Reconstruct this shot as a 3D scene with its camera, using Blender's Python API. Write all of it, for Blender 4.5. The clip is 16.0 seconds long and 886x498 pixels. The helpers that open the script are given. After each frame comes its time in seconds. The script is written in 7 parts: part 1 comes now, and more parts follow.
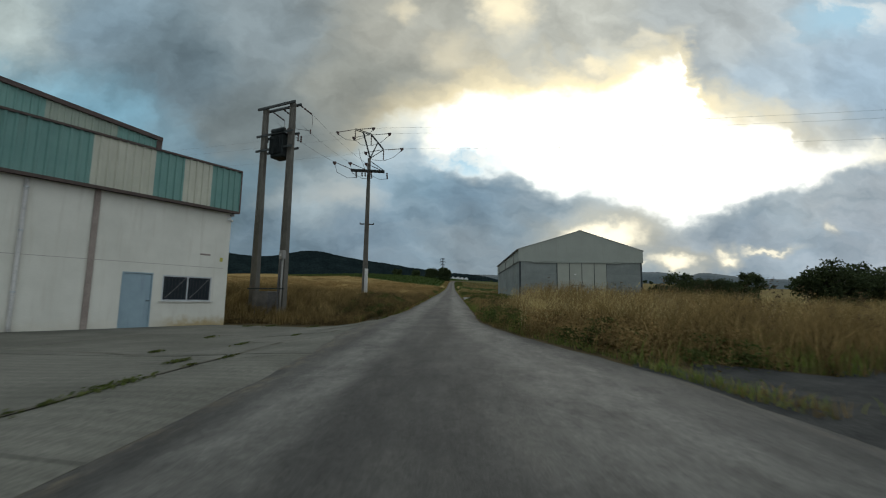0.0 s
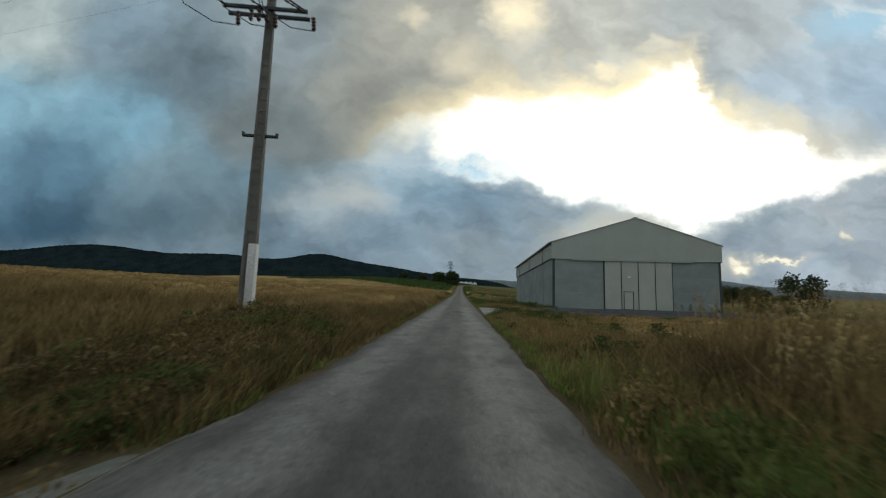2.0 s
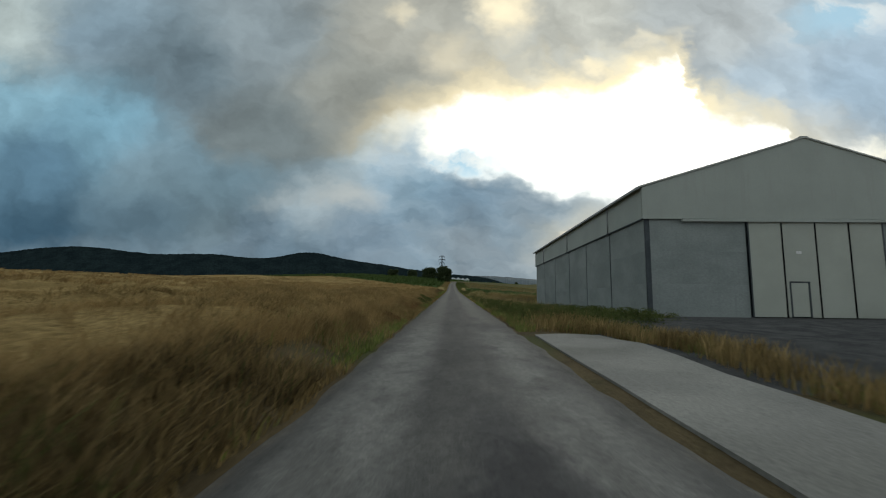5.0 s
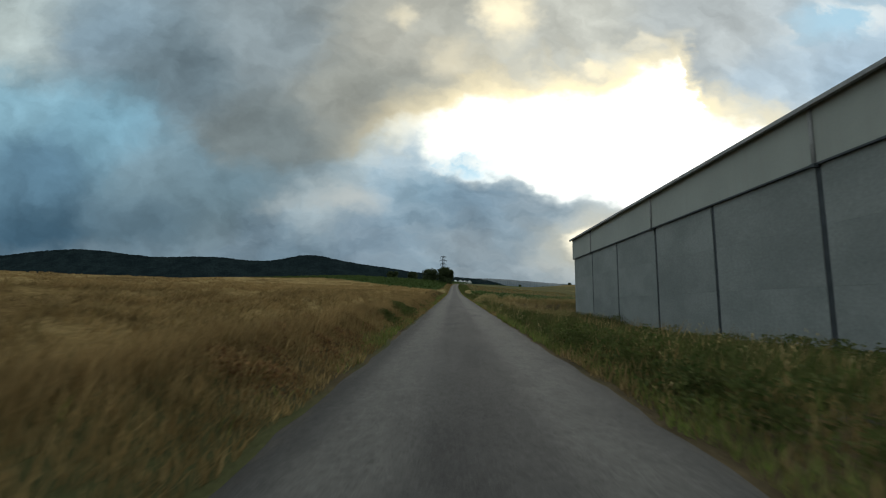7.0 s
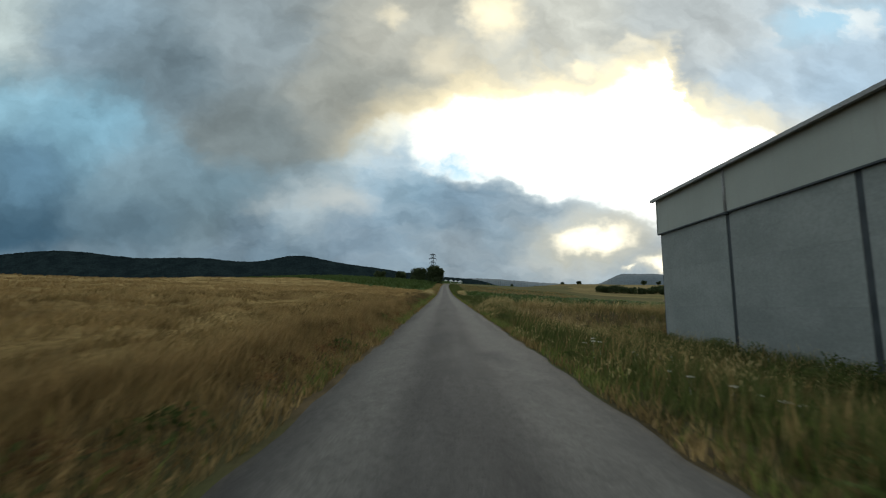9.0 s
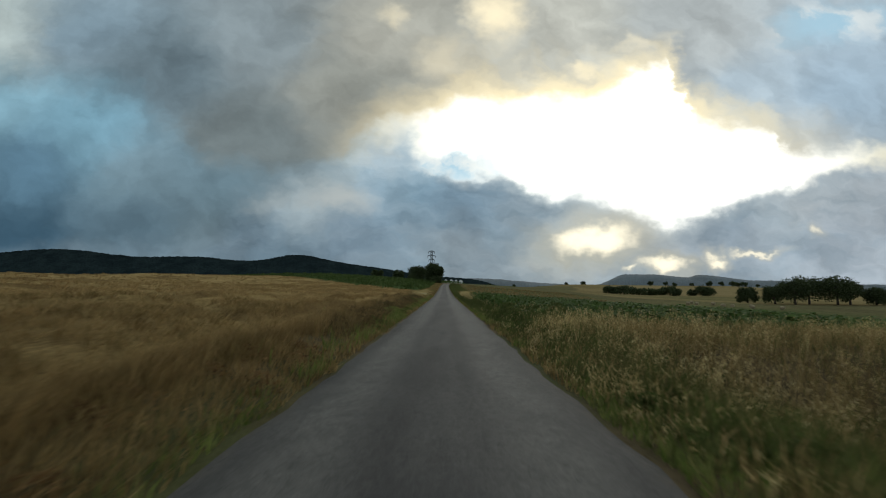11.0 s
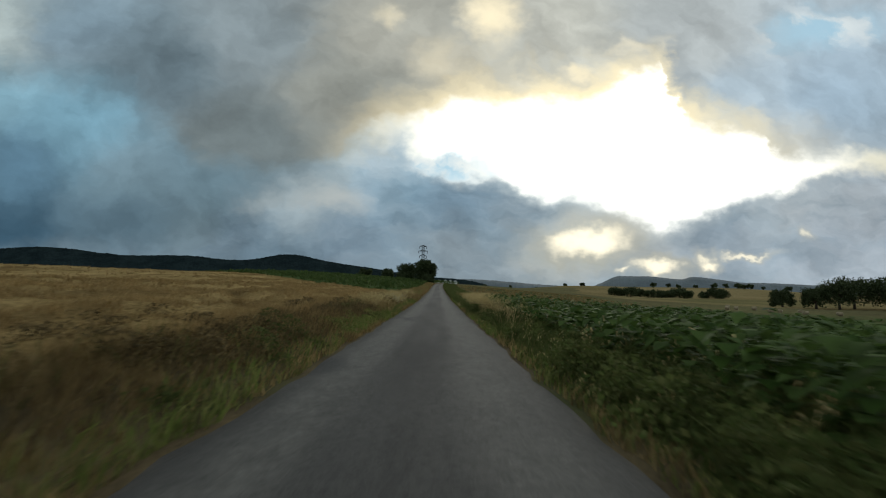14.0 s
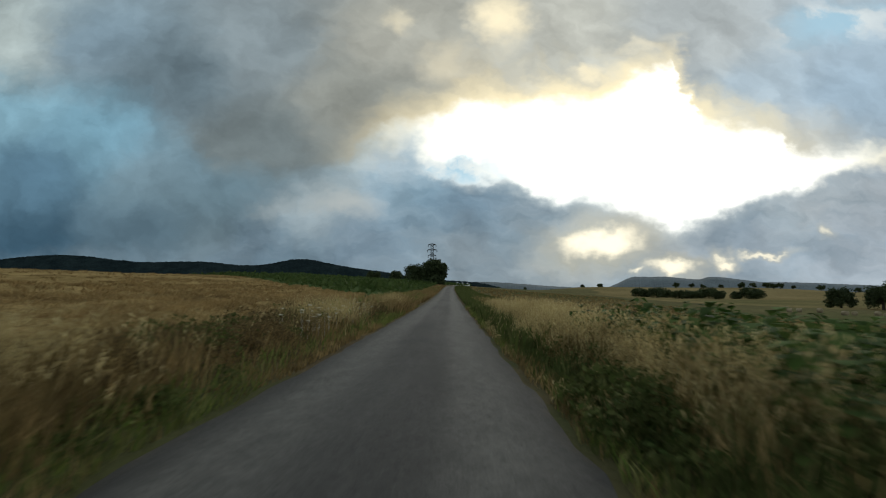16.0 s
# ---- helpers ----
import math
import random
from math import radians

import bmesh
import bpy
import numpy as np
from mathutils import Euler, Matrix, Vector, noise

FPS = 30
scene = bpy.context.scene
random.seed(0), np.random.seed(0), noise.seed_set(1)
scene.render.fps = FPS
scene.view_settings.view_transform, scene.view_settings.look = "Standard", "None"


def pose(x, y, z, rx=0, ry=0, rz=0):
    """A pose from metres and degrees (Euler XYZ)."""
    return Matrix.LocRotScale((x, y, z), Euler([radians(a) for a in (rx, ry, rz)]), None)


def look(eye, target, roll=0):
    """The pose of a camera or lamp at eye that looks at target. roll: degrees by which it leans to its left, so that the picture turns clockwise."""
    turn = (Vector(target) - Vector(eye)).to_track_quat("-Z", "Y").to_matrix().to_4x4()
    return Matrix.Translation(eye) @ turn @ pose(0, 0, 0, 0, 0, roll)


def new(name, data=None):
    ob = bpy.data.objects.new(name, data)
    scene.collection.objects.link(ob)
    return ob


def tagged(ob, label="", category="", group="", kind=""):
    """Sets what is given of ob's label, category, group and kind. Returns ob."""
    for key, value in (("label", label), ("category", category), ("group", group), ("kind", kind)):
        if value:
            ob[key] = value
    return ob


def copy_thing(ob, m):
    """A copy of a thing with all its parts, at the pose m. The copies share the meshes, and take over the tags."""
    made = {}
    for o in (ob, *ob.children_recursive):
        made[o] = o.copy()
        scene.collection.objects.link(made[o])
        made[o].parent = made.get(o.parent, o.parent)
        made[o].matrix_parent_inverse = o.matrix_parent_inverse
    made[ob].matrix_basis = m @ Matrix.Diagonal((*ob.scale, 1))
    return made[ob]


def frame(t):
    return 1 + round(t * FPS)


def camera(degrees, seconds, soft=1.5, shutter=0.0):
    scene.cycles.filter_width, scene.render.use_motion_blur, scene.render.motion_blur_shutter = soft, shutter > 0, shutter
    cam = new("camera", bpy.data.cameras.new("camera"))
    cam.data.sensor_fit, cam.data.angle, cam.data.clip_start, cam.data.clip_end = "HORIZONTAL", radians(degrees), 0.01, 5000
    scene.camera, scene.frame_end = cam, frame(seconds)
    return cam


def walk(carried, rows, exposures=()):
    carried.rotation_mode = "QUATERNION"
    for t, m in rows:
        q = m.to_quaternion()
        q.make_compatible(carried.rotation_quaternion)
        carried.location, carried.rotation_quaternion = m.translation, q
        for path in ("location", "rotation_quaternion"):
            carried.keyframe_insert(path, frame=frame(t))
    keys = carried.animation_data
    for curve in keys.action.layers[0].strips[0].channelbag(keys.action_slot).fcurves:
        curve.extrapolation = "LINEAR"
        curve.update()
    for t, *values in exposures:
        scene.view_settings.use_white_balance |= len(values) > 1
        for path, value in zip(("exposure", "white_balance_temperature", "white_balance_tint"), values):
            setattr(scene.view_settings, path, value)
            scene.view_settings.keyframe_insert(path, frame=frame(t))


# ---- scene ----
cam = camera(91.03, 16.0, soft=1.1, shutter=0.24)
# seconds, x, y, z in metres, then yaw, pitch and roll in degrees
PATH = [
    (0.0, 3.318, 0.000, 1.200, 1.89, 6.70, 0.99),
    (0.5, 3.248, 4.128, 1.318, 1.74, 6.95, 0.54),
    (1.0, 3.166, 8.307, 1.449, 1.71, 7.18, 0.33),
    (1.5, 3.085, 12.410, 1.580, 2.25, 6.96, 0.89),
    (2.0, 2.953, 16.461, 1.709, 3.01, 7.29, 1.72),
    (2.5, 2.798, 20.438, 1.834, 3.12, 7.23, 1.62),
    (3.0, 2.640, 24.365, 1.950, 3.04, 7.04, 1.48),
    (3.5, 2.458, 28.293, 2.054, 3.05, 6.86, 1.05),
    (4.0, 2.263, 32.278, 2.164, 3.08, 7.04, 1.03),
    (4.5, 2.135, 36.302, 2.277, 2.47, 6.99, 0.82),
    (5.0, 2.052, 40.373, 2.389, 1.81, 6.91, 0.70),
    (5.5, 2.001, 44.499, 2.501, 1.47, 6.89, 0.67),
    (6.0, 1.961, 48.686, 2.615, 1.53, 6.91, 0.71),
    (6.5, 1.910, 52.942, 2.736, 1.88, 7.00, 0.75),
    (7.0, 1.846, 57.271, 2.872, 2.06, 7.26, 0.66),
    (7.5, 1.778, 61.678, 3.024, 1.83, 7.23, 0.30),
    (8.0, 1.709, 66.271, 3.190, 1.49, 7.40, 0.27),
    (8.5, 1.685, 70.899, 3.362, 1.16, 7.18, 0.40),
    (9.0, 1.708, 75.458, 3.533, 0.77, 7.29, 0.27),
    (9.5, 1.728, 80.047, 3.703, 0.56, 7.46, 0.46),
    (10.0, 1.753, 84.661, 3.875, 0.53, 7.50, 0.61),
    (10.5, 1.776, 89.300, 4.047, 0.64, 7.44, 0.62),
    (11.0, 1.786, 93.968, 4.212, 0.83, 7.28, 0.49),
    (11.5, 1.778, 98.664, 4.368, 1.10, 7.10, 0.25),
    (12.0, 1.744, 103.390, 4.515, 1.43, 7.09, 0.17),
    (12.5, 1.694, 108.155, 4.659, 1.68, 7.12, 0.48),
    (13.0, 1.650, 112.955, 4.805, 1.47, 7.19, 0.65),
    (13.5, 1.641, 117.791, 4.957, 0.80, 7.34, 0.75),
    (14.0, 1.683, 122.638, 5.115, 0.02, 7.40, 0.76),
    (14.5, 1.759, 127.476, 5.278, -0.32, 7.50, 0.47),
    (15.0, 1.829, 132.273, 5.447, 0.24, 7.52, 0.25),
    (15.5, 1.860, 137.027, 5.619, 0.80, 7.53, 0.12),
    (16.0, 1.852, 141.769, 5.797, 1.57, 7.78, 0.18),
]
walk(cam, [(t, pose(x, y, z, 90 + pitch, 0, yaw) @ pose(0, 0, 0, 0, 0, roll)) for t, x, y, z, yaw, pitch, roll in PATH],
     exposures=((0.0, 0.05), (4.0, 0.05), (6.5, 0.12), (7.5, 0.18), (8.5, 0.27), (9.2, 0.27), (11.2, 0.0), (16.0, 0.0)))

# ---- world, sun ----
SUN_AZ, SUN_EL = 19.0, 19.0          # degrees to the right of the road's direction, and up


def link(nt, a, b):
    nt.links.new(a, b)


def vmath(nt, op, a, b=None):
    n = nt.nodes.new("ShaderNodeVectorMath")
    n.operation = op
    for i, v in enumerate((a, b)):
        if v is None:
            continue
        if isinstance(v, (tuple, list)):
            n.inputs[i].default_value = v
        else:
            link(nt, v, n.inputs[i])
    return n.outputs["Value"] if op in ("LENGTH", "DOT_PRODUCT") else n.outputs["Vector"]


def smath(nt, op, a, b=None, clamp=False):
    n = nt.nodes.new("ShaderNodeMath")
    n.operation, n.use_clamp = op, clamp
    for i, v in enumerate((a, b)):
        if v is None:
            continue
        if isinstance(v, (int, float)):
            n.inputs[i].default_value = v
        else:
            link(nt, v, n.inputs[i])
    return n.outputs[0]


def remap(nt, v, a, b, c, d, smooth=True):
    n = nt.nodes.new("ShaderNodeMapRange")
    n.interpolation_type = "SMOOTHSTEP" if smooth else "LINEAR"
    link(nt, v, n.inputs["Value"])
    for k, val in zip(("From Min", "From Max", "To Min", "To Max"), (a, b, c, d)):
        n.inputs[k].default_value = val
    return n.outputs["Result"]


def noise_node(nt, vec, scale, detail=6, rough=0.55, distortion=0.0):
    n = nt.nodes.new("ShaderNodeTexNoise")
    link(nt, vec, n.inputs["Vector"])
    n.inputs["Scale"].default_value, n.inputs["Detail"].default_value = scale, detail
    n.inputs["Roughness"].default_value, n.inputs["Distortion"].default_value = rough, distortion
    return n


def ramp(nt, fac, stops):
    n = nt.nodes.new("ShaderNodeValToRGB")
    link(nt, fac, n.inputs["Fac"])
    el = n.color_ramp.elements
    el[0].position, el[0].color = stops[0][0], (*stops[0][1], 1)
    el[1].position, el[1].color = stops[-1][0], (*stops[-1][1], 1)
    for p, c in stops[1:-1]:
        e = el.new(p)
        e.color = (*c, 1)
    return n.outputs["Color"]


def mixc(nt, fac, a, b, mode="MIX"):
    n = nt.nodes.new("ShaderNodeMix")
    n.data_type, n.blend_type = "RGBA", mode
    if isinstance(fac, (int, float)):
        n.inputs[0].default_value = fac
    else:
        link(nt, fac, n.inputs[0])
    for i, v in ((6, a), (7, b)):
        if isinstance(v, tuple):
            n.inputs[i].default_value = (*v, 1)
        else:
            link(nt, v, n.inputs[i])
    return n.outputs[2]


# the evening sky ahead, as (across, up) on a plane one unit off: the lower edge of the high deck, the upper edge of the low bank
DECK_EDGE = [(-1.151, 0.584), (-0.957, 0.549), (-0.780, 0.506), (-0.659, 0.427), (-0.561, 0.327), (-0.443, 0.310), (-0.280, 0.329), (-0.207, 0.400),
             (-0.161, 0.436), (-0.051, 0.438), (0.030, 0.492), (0.261, 0.497), (0.383, 0.522), (0.465, 0.553), (0.527, 0.589), (0.565, 0.446),
             (0.654, 0.408), (0.764, 0.400), (0.810, 0.339), (0.934, 0.358), (0.998, 0.382)]
BANK_EDGE = [(-1.081, 0.081), (-0.567, 0.124), (-0.492, 0.219), (-0.386, 0.267), (-0.278, 0.300), (-0.185, 0.385), (-0.110, 0.398), (-0.040, 0.335),
             (0.031, 0.308), (0.117, 0.319), (0.176, 0.285), (0.255, 0.250), (0.372, 0.239), (0.422, 0.215), (0.505, 0.194), (0.563, 0.200),
             (0.628, 0.224), (0.772, 0.269), (0.903, 0.307), (0.993, 0.339)]
# where (across, up), and the colour of the cloud there
DECK_TINTS = [(-1.134, 0.672, 0.413, 0.456, 0.445), (-0.913, 0.670, 0.195, 0.262, 0.314), (-0.714, 0.562, 0.150, 0.198, 0.230), (-0.489, 0.386, 0.165, 0.190, 0.196),
              (-0.463, 0.665, 0.238, 0.275, 0.296), (-0.232, 0.529, 0.305, 0.301, 0.270), (-0.151, 0.662, 0.392, 0.371, 0.323), (0.265, 0.658, 0.552, 0.527, 0.468),
              (0.605, 0.654, 0.479, 0.491, 0.491), (0.729, 0.523, 0.392, 0.456, 0.515), (0.922, 0.493, 0.381, 0.479, 0.578), (0.847, 0.383, 0.479, 0.491, 0.491)]
OPEN_TINTS = [(-1.082, 0.505, 0.236, 0.392, 0.479), (-0.887, 0.438, 0.199, 0.352, 0.445), (-1.029, 0.316, 0.104, 0.188, 0.259), (-1.007, 0.149, 0.048, 0.098, 0.145),
              (-0.734, 0.316, 0.172, 0.246, 0.292), (-0.776, 0.177, 0.089, 0.138, 0.175), (-0.522, 0.260, 0.153, 0.223, 0.267), (-0.541, 0.137, 0.124, 0.168, 0.194),
              (-0.278, 0.274, 0.229, 0.287, 0.318)]
BANK_TINTS = [(-0.434, 0.151, 0.162, 0.216, 0.262), (-0.330, 0.240, 0.300, 0.345, 0.370), (-0.150, 0.360, 0.44, 0.51, 0.56), (-0.070, 0.290, 0.24, 0.33, 0.40), (-0.220, 0.152, 0.202, 0.254, 0.305),
              (0.017, 0.247, 0.195, 0.270, 0.342), (0.018, 0.127, 0.254, 0.296, 0.332), (0.253, 0.180, 0.287, 0.332, 0.371), (0.483, 0.155, 0.342, 0.371, 0.402),
              (0.637, 0.168, 0.262, 0.305, 0.352), (0.794, 0.235, 0.434, 0.456, 0.479), (0.884, 0.131, 0.352, 0.381, 0.423), (0.250, 0.089, 0.342, 0.371, 0.392)]
# thin places through which the low sun shines: centre, radii, softness, amount, tilt
LOW_GAPS = [(0.338, 0.150, 0.070, 0.027, 0.6, 1.0, 10), (0.488, 0.099, 0.036, 0.015, 0.7, 0.9, 0), (0.592, 0.118, 0.022, 0.009, 0.8, 0.8, 8), (0.700, 0.129, 0.040, 0.004, 0.8, 0.6, 0),
            (0.848, 0.169, 0.012, 0.008, 0.9, 0.4, 0), (0.416, 0.082, 0.018, 0.006, 0.8, 0.6, 0)]
LOW_GLOWS = [(u, v, rx * 1.7, ry * 2.0, 0.95, amount * 0.6, tilt) for u, v, rx, ry, soft, amount, tilt in LOW_GAPS]
PALE_TOPS = [(-0.277, 0.246, 0.085, 0.028, 0.8, 0.75, -10), (-0.425, 0.240, 0.055, 0.018, 0.9, 0.45, 15)]
HIGH_GAPS = [(0.107, 0.705, 0.052, 0.055, 0.9, 0.85, 0), (-0.136, 0.719, 0.032, 0.026, 0.9, 0.35, 0), (0.331, 0.586, 0.035, 0.012, 0.9, 0.6, 10), (0.455, 0.634, 0.030, 0.014, 0.9, 0.35, 0),
             (-0.02, 0.60, 0.06, 0.05, 0.9, 0.35, 0)]
BLUE_GAPS = [(0.010, 0.330, 0.090, 0.026, 0.6, 1.0, -3), (0.930, 0.690, 0.130, 0.044, 0.8, 0.85, 8)]
SUN_AT = (0.311, 0.370)


def make_world():
    """A broken evening overcast in three storeys: a high grey deck, the open band with the sun in it, and a low blue-grey bank."""
    w = bpy.data.worlds.new("world")
    scene.world = w
    w.use_nodes = True
    nt = w.node_tree
    nt.nodes.clear()
    out, bg = nt.nodes.new("ShaderNodeOutputWorld"), nt.nodes.new("ShaderNodeBackground")
    link(nt, bg.outputs[0], out.inputs[0])
    co = nt.nodes.new("ShaderNodeTexCoord").outputs["Generated"]
    sep = nt.nodes.new("ShaderNodeSeparateXYZ")
    link(nt, co, sep.inputs[0])
    x, y, z = sep.outputs
    yy = smath(nt, "MAXIMUM", y, 0.12)
    comb = nt.nodes.new("ShaderNodeCombineXYZ")
    link(nt, smath(nt, "DIVIDE", x, yy), comb.inputs[0])
    link(nt, smath(nt, "DIVIDE", z, yy), comb.inputs[1])
    p = comb.outputs[0]
    # cloud billows at three sizes warp every shape
    q = p
    for scale, detail, dx, dy in ((4.0, 2, 0.11, 0.08), (12.0, 3, 0.075, 0.060), (36.0, 4, 0.040, 0.032)):
        n = noise_node(nt, vmath(nt, "MULTIPLY", p, (1.0, 1.3, 1.0)), scale, detail, 0.5)
        q = vmath(nt, "ADD", q, vmath(nt, "MULTIPLY", vmath(nt, "SUBTRACT", n.outputs["Color"], (0.5, 0.5, 0.5)), (dx, dy, 0.0)))
    qs = nt.nodes.new("ShaderNodeSeparateXYZ")
    link(nt, q, qs.inputs[0])
    qu, qv = qs.outputs[0], qs.outputs[1]

    def puffs(rows):
        """The strongest of some soft ellipses."""
        best = None
        for cx, cy, rx, ry, soft, amount, tilt in rows:
            r = nt.nodes.new("ShaderNodeVectorRotate")
            r.rotation_type = "Z_AXIS"
            link(nt, vmath(nt, "SUBTRACT", q, (cx, cy, 0)), r.inputs["Vector"])
            r.inputs["Angle"].default_value = radians(-tilt)
            length = vmath(nt, "LENGTH", vmath(nt, "MULTIPLY", r.outputs[0], (1 / rx, 1 / ry, 0)))
            v = remap(nt, length, 1 - soft, 1 + soft, amount, 0.0)
            best = v if best is None else smath(nt, "MAXIMUM", best, v)
        return best

    def edge(rows):
        """The height of a cloud's edge along the horizon."""
        fac = remap(nt, qu, -1.2, 1.2, 0.0, 1.0, False)
        return ramp(nt, fac, [((u + 1.2) / 2.4, (v, v, v)) for u, v in rows])

    def tints(rows):
        """Colours that blend from place to place."""
        total, weight = None, None
        for u, v, *c in rows:
            d = vmath(nt, "MULTIPLY", vmath(nt, "SUBTRACT", q, (u, v, 0.0)), (1.0, 1.3, 0.0))
            k = smath(nt, "POWER", smath(nt, "ADD", vmath(nt, "DOT_PRODUCT", d, d), 0.006), -2.0)
            part_ = vmath(nt, "MULTIPLY", tuple(c), k)
            total = part_ if total is None else vmath(nt, "ADD", total, part_)
            weight = k if weight is None else smath(nt, "ADD", weight, k)
        return vmath(nt, "DIVIDE", total, weight)

    # relief of the billows, lit on the side that looks to the sun
    turned = nt.nodes.new("ShaderNodeVectorRotate")
    turned.rotation_type = "Z_AXIS"
    link(nt, q, turned.inputs["Vector"])
    turned.inputs["Angle"].default_value = radians(24)
    flat = vmath(nt, "MULTIPLY", turned.outputs[0], (1.0, 1.5, 1.0))
    to_sun = vmath(nt, "MULTIPLY", vmath(nt, "NORMALIZE", vmath(nt, "SUBTRACT", (*SUN_AT, 0.0), p)), (0.04, 0.05, 0.0))
    n1, n1b = noise_node(nt, flat, 2.7, 6, 0.5), noise_node(nt, vmath(nt, "ADD", flat, to_sun), 2.7, 6, 0.5)
    n2 = noise_node(nt, flat, 8.0, 5, 0.5)
    relief = smath(nt, "SUBTRACT", n1.outputs[0], n1b.outputs[0])
    tone = smath(nt, "ADD", smath(nt, "MULTIPLY", smath(nt, "SUBTRACT", n1.outputs[0], 0.5), 0.75), smath(nt, "MULTIPLY", smath(nt, "SUBTRACT", n2.outputs[0], 0.5), 0.40))
    tone = smath(nt, "ADD", smath(nt, "ADD", tone, smath(nt, "MULTIPLY", relief, 1.5)), 1.0)

    gold, white = (1.16, 0.94, 0.60), (1.55, 1.44, 1.32)
    sun_far = vmath(nt, "LENGTH", vmath(nt, "MULTIPLY", vmath(nt, "SUBTRACT", p, (*SUN_AT, 0.0)), (1 / 0.55, 1 / 0.36, 0.0)))
    sunlit = remap(nt, sun_far, 0.35, 1.25, 1.0, 0.0)
    # the open band: far blue cloud on one side, the glare on the other
    far_blue = vmath(nt, "MULTIPLY", tints(OPEN_TINTS), tone)
    glare = remap(nt, vmath(nt, "LENGTH", vmath(nt, "MULTIPLY", vmath(nt, "SUBTRACT", q, (0.42, 0.36, 0.0)), (1 / 0.48, 1 / 0.30, 0.0))), 0.75, 1.35, 1.0, 0.0)
    band = mixc(nt, remap(nt, qu, -0.30, -0.12, 0.0, 1.0), far_blue, mixc(nt, glare, (0.80, 0.73, 0.58), white))
    # the high deck, thin and golden where its edge nears the sun
    above = smath(nt, "SUBTRACT", qv, edge(DECK_EDGE))
    thin = smath(nt, "MULTIPLY", remap(nt, smath(nt, "ADD", above, smath(nt, "MULTIPLY", smath(nt, "SUBTRACT", n2.outputs[0], 0.5), 0.16)), 0.0, 0.13, 1.0, 0.0), sunlit)
    deck = mixc(nt, thin, vmath(nt, "MULTIPLY", tints(DECK_TINTS), tone), gold)
    deck = mixc(nt, puffs(HIGH_GAPS), deck, (1.18, 0.97, 0.66))
    soft = remap(nt, qu, -0.9, -0.1, 0.065, 0.026)
    cover = remap(nt, smath(nt, "DIVIDE", above, soft), -1.0, 1.0, 0.0, 1.0)
    sky_ahead = mixc(nt, cover, band, deck)
    # the low bank
    below = smath(nt, "SUBTRACT", edge(BANK_EDGE), qv)
    layers = noise_node(nt, vmath(nt, "MULTIPLY", q, (1.0, 3.4, 1.0)), 3.4, 6, 0.55)
    layered = smath(nt, "ADD", smath(nt, "MULTIPLY", smath(nt, "SUBTRACT", layers.outputs[0], 0.5), 1.25), tone)
    bank = vmath(nt, "MULTIPLY", tints(BANK_TINTS), layered)
    bank = mixc(nt, remap(nt, layers.outputs[0], 0.35, 0.60, 0.35, 0.0), bank, vmath(nt, "MULTIPLY", bank, (0.80, 1.0, 1.12)))
    bank = mixc(nt, smath(nt, "MULTIPLY", remap(nt, below, -0.01, 0.05, 0.65, 0.0), sunlit), bank, (0.86, 0.88, 0.86))
    bank = mixc(nt, puffs(PALE_TOPS), bank, (0.50, 0.50, 0.48))
    bank = mixc(nt, puffs(LOW_GLOWS), bank, (0.80, 0.68, 0.48))
    bank = mixc(nt, puffs(LOW_GAPS), bank, (1.35, 1.16, 0.88))
    bank_soft = remap(nt, qu, -0.30, 0.10, 0.07, 0.024)
    sky_ahead = mixc(nt, remap(nt, smath(nt, "DIVIDE", below, bank_soft), -1.0, 1.0, 0.0, 1.0), sky_ahead, bank)
    # clear sky in the gaps
    sky = nt.nodes.new("ShaderNodeTexSky")
    sky.sky_type, sky.sun_disc = "NISHITA", False
    sky.sun_elevation, sky.sun_rotation = radians(SUN_EL), radians(SUN_AZ)
    clear = mixc(nt, 1.0, sky.outputs[0], (0.06, 0.06, 0.06), "MULTIPLY")
    streaks = remap(nt, n2.outputs[0], 0.45, 0.62, 0.0, 0.9)
    clear = mixc(nt, 0.75, clear, mixc(nt, streaks, (0.44, 0.68, 0.83), (1.0, 0.98, 0.93)))
    sky_ahead = mixc(nt, puffs(BLUE_GAPS), sky_ahead, clear)
    # the rest of the dome, behind and beside: plain grey-blue overcast
    n3 = noise_node(nt, co, 2.5, 6, 0.6)
    around = ramp(nt, n3.outputs[0], [(0.3, (0.32, 0.40, 0.455)), (0.5, (0.52, 0.61, 0.67)), (0.7, (0.81, 0.88, 0.91))])
    front = remap(nt, y, 0.30, 0.52, 0.0, 1.0)
    link(nt, mixc(nt, front, around, mixc(nt, 1.0, sky_ahead, (0.95, 1.02, 1.03), "MULTIPLY")), bg.inputs["Color"])
    bg.inputs["Strength"].default_value = WORLD_STRENGTH


WORLD_STRENGTH = 1.01
make_world()

sun = bpy.data.lights.new("sun", "SUN")
sun.energy, sun.angle, sun.color = 0.6, radians(22), (1.0, 0.93, 0.80)
sun_ob = new("sun", sun)
sun_dir = Vector((math.sin(radians(SUN_AZ)) * math.cos(radians(SUN_EL)), math.cos(radians(SUN_AZ)) * math.cos(radians(SUN_EL)), math.sin(radians(SUN_EL))))
sun_ob.matrix_world = look(sun_dir * 100, (0, 0, 0))


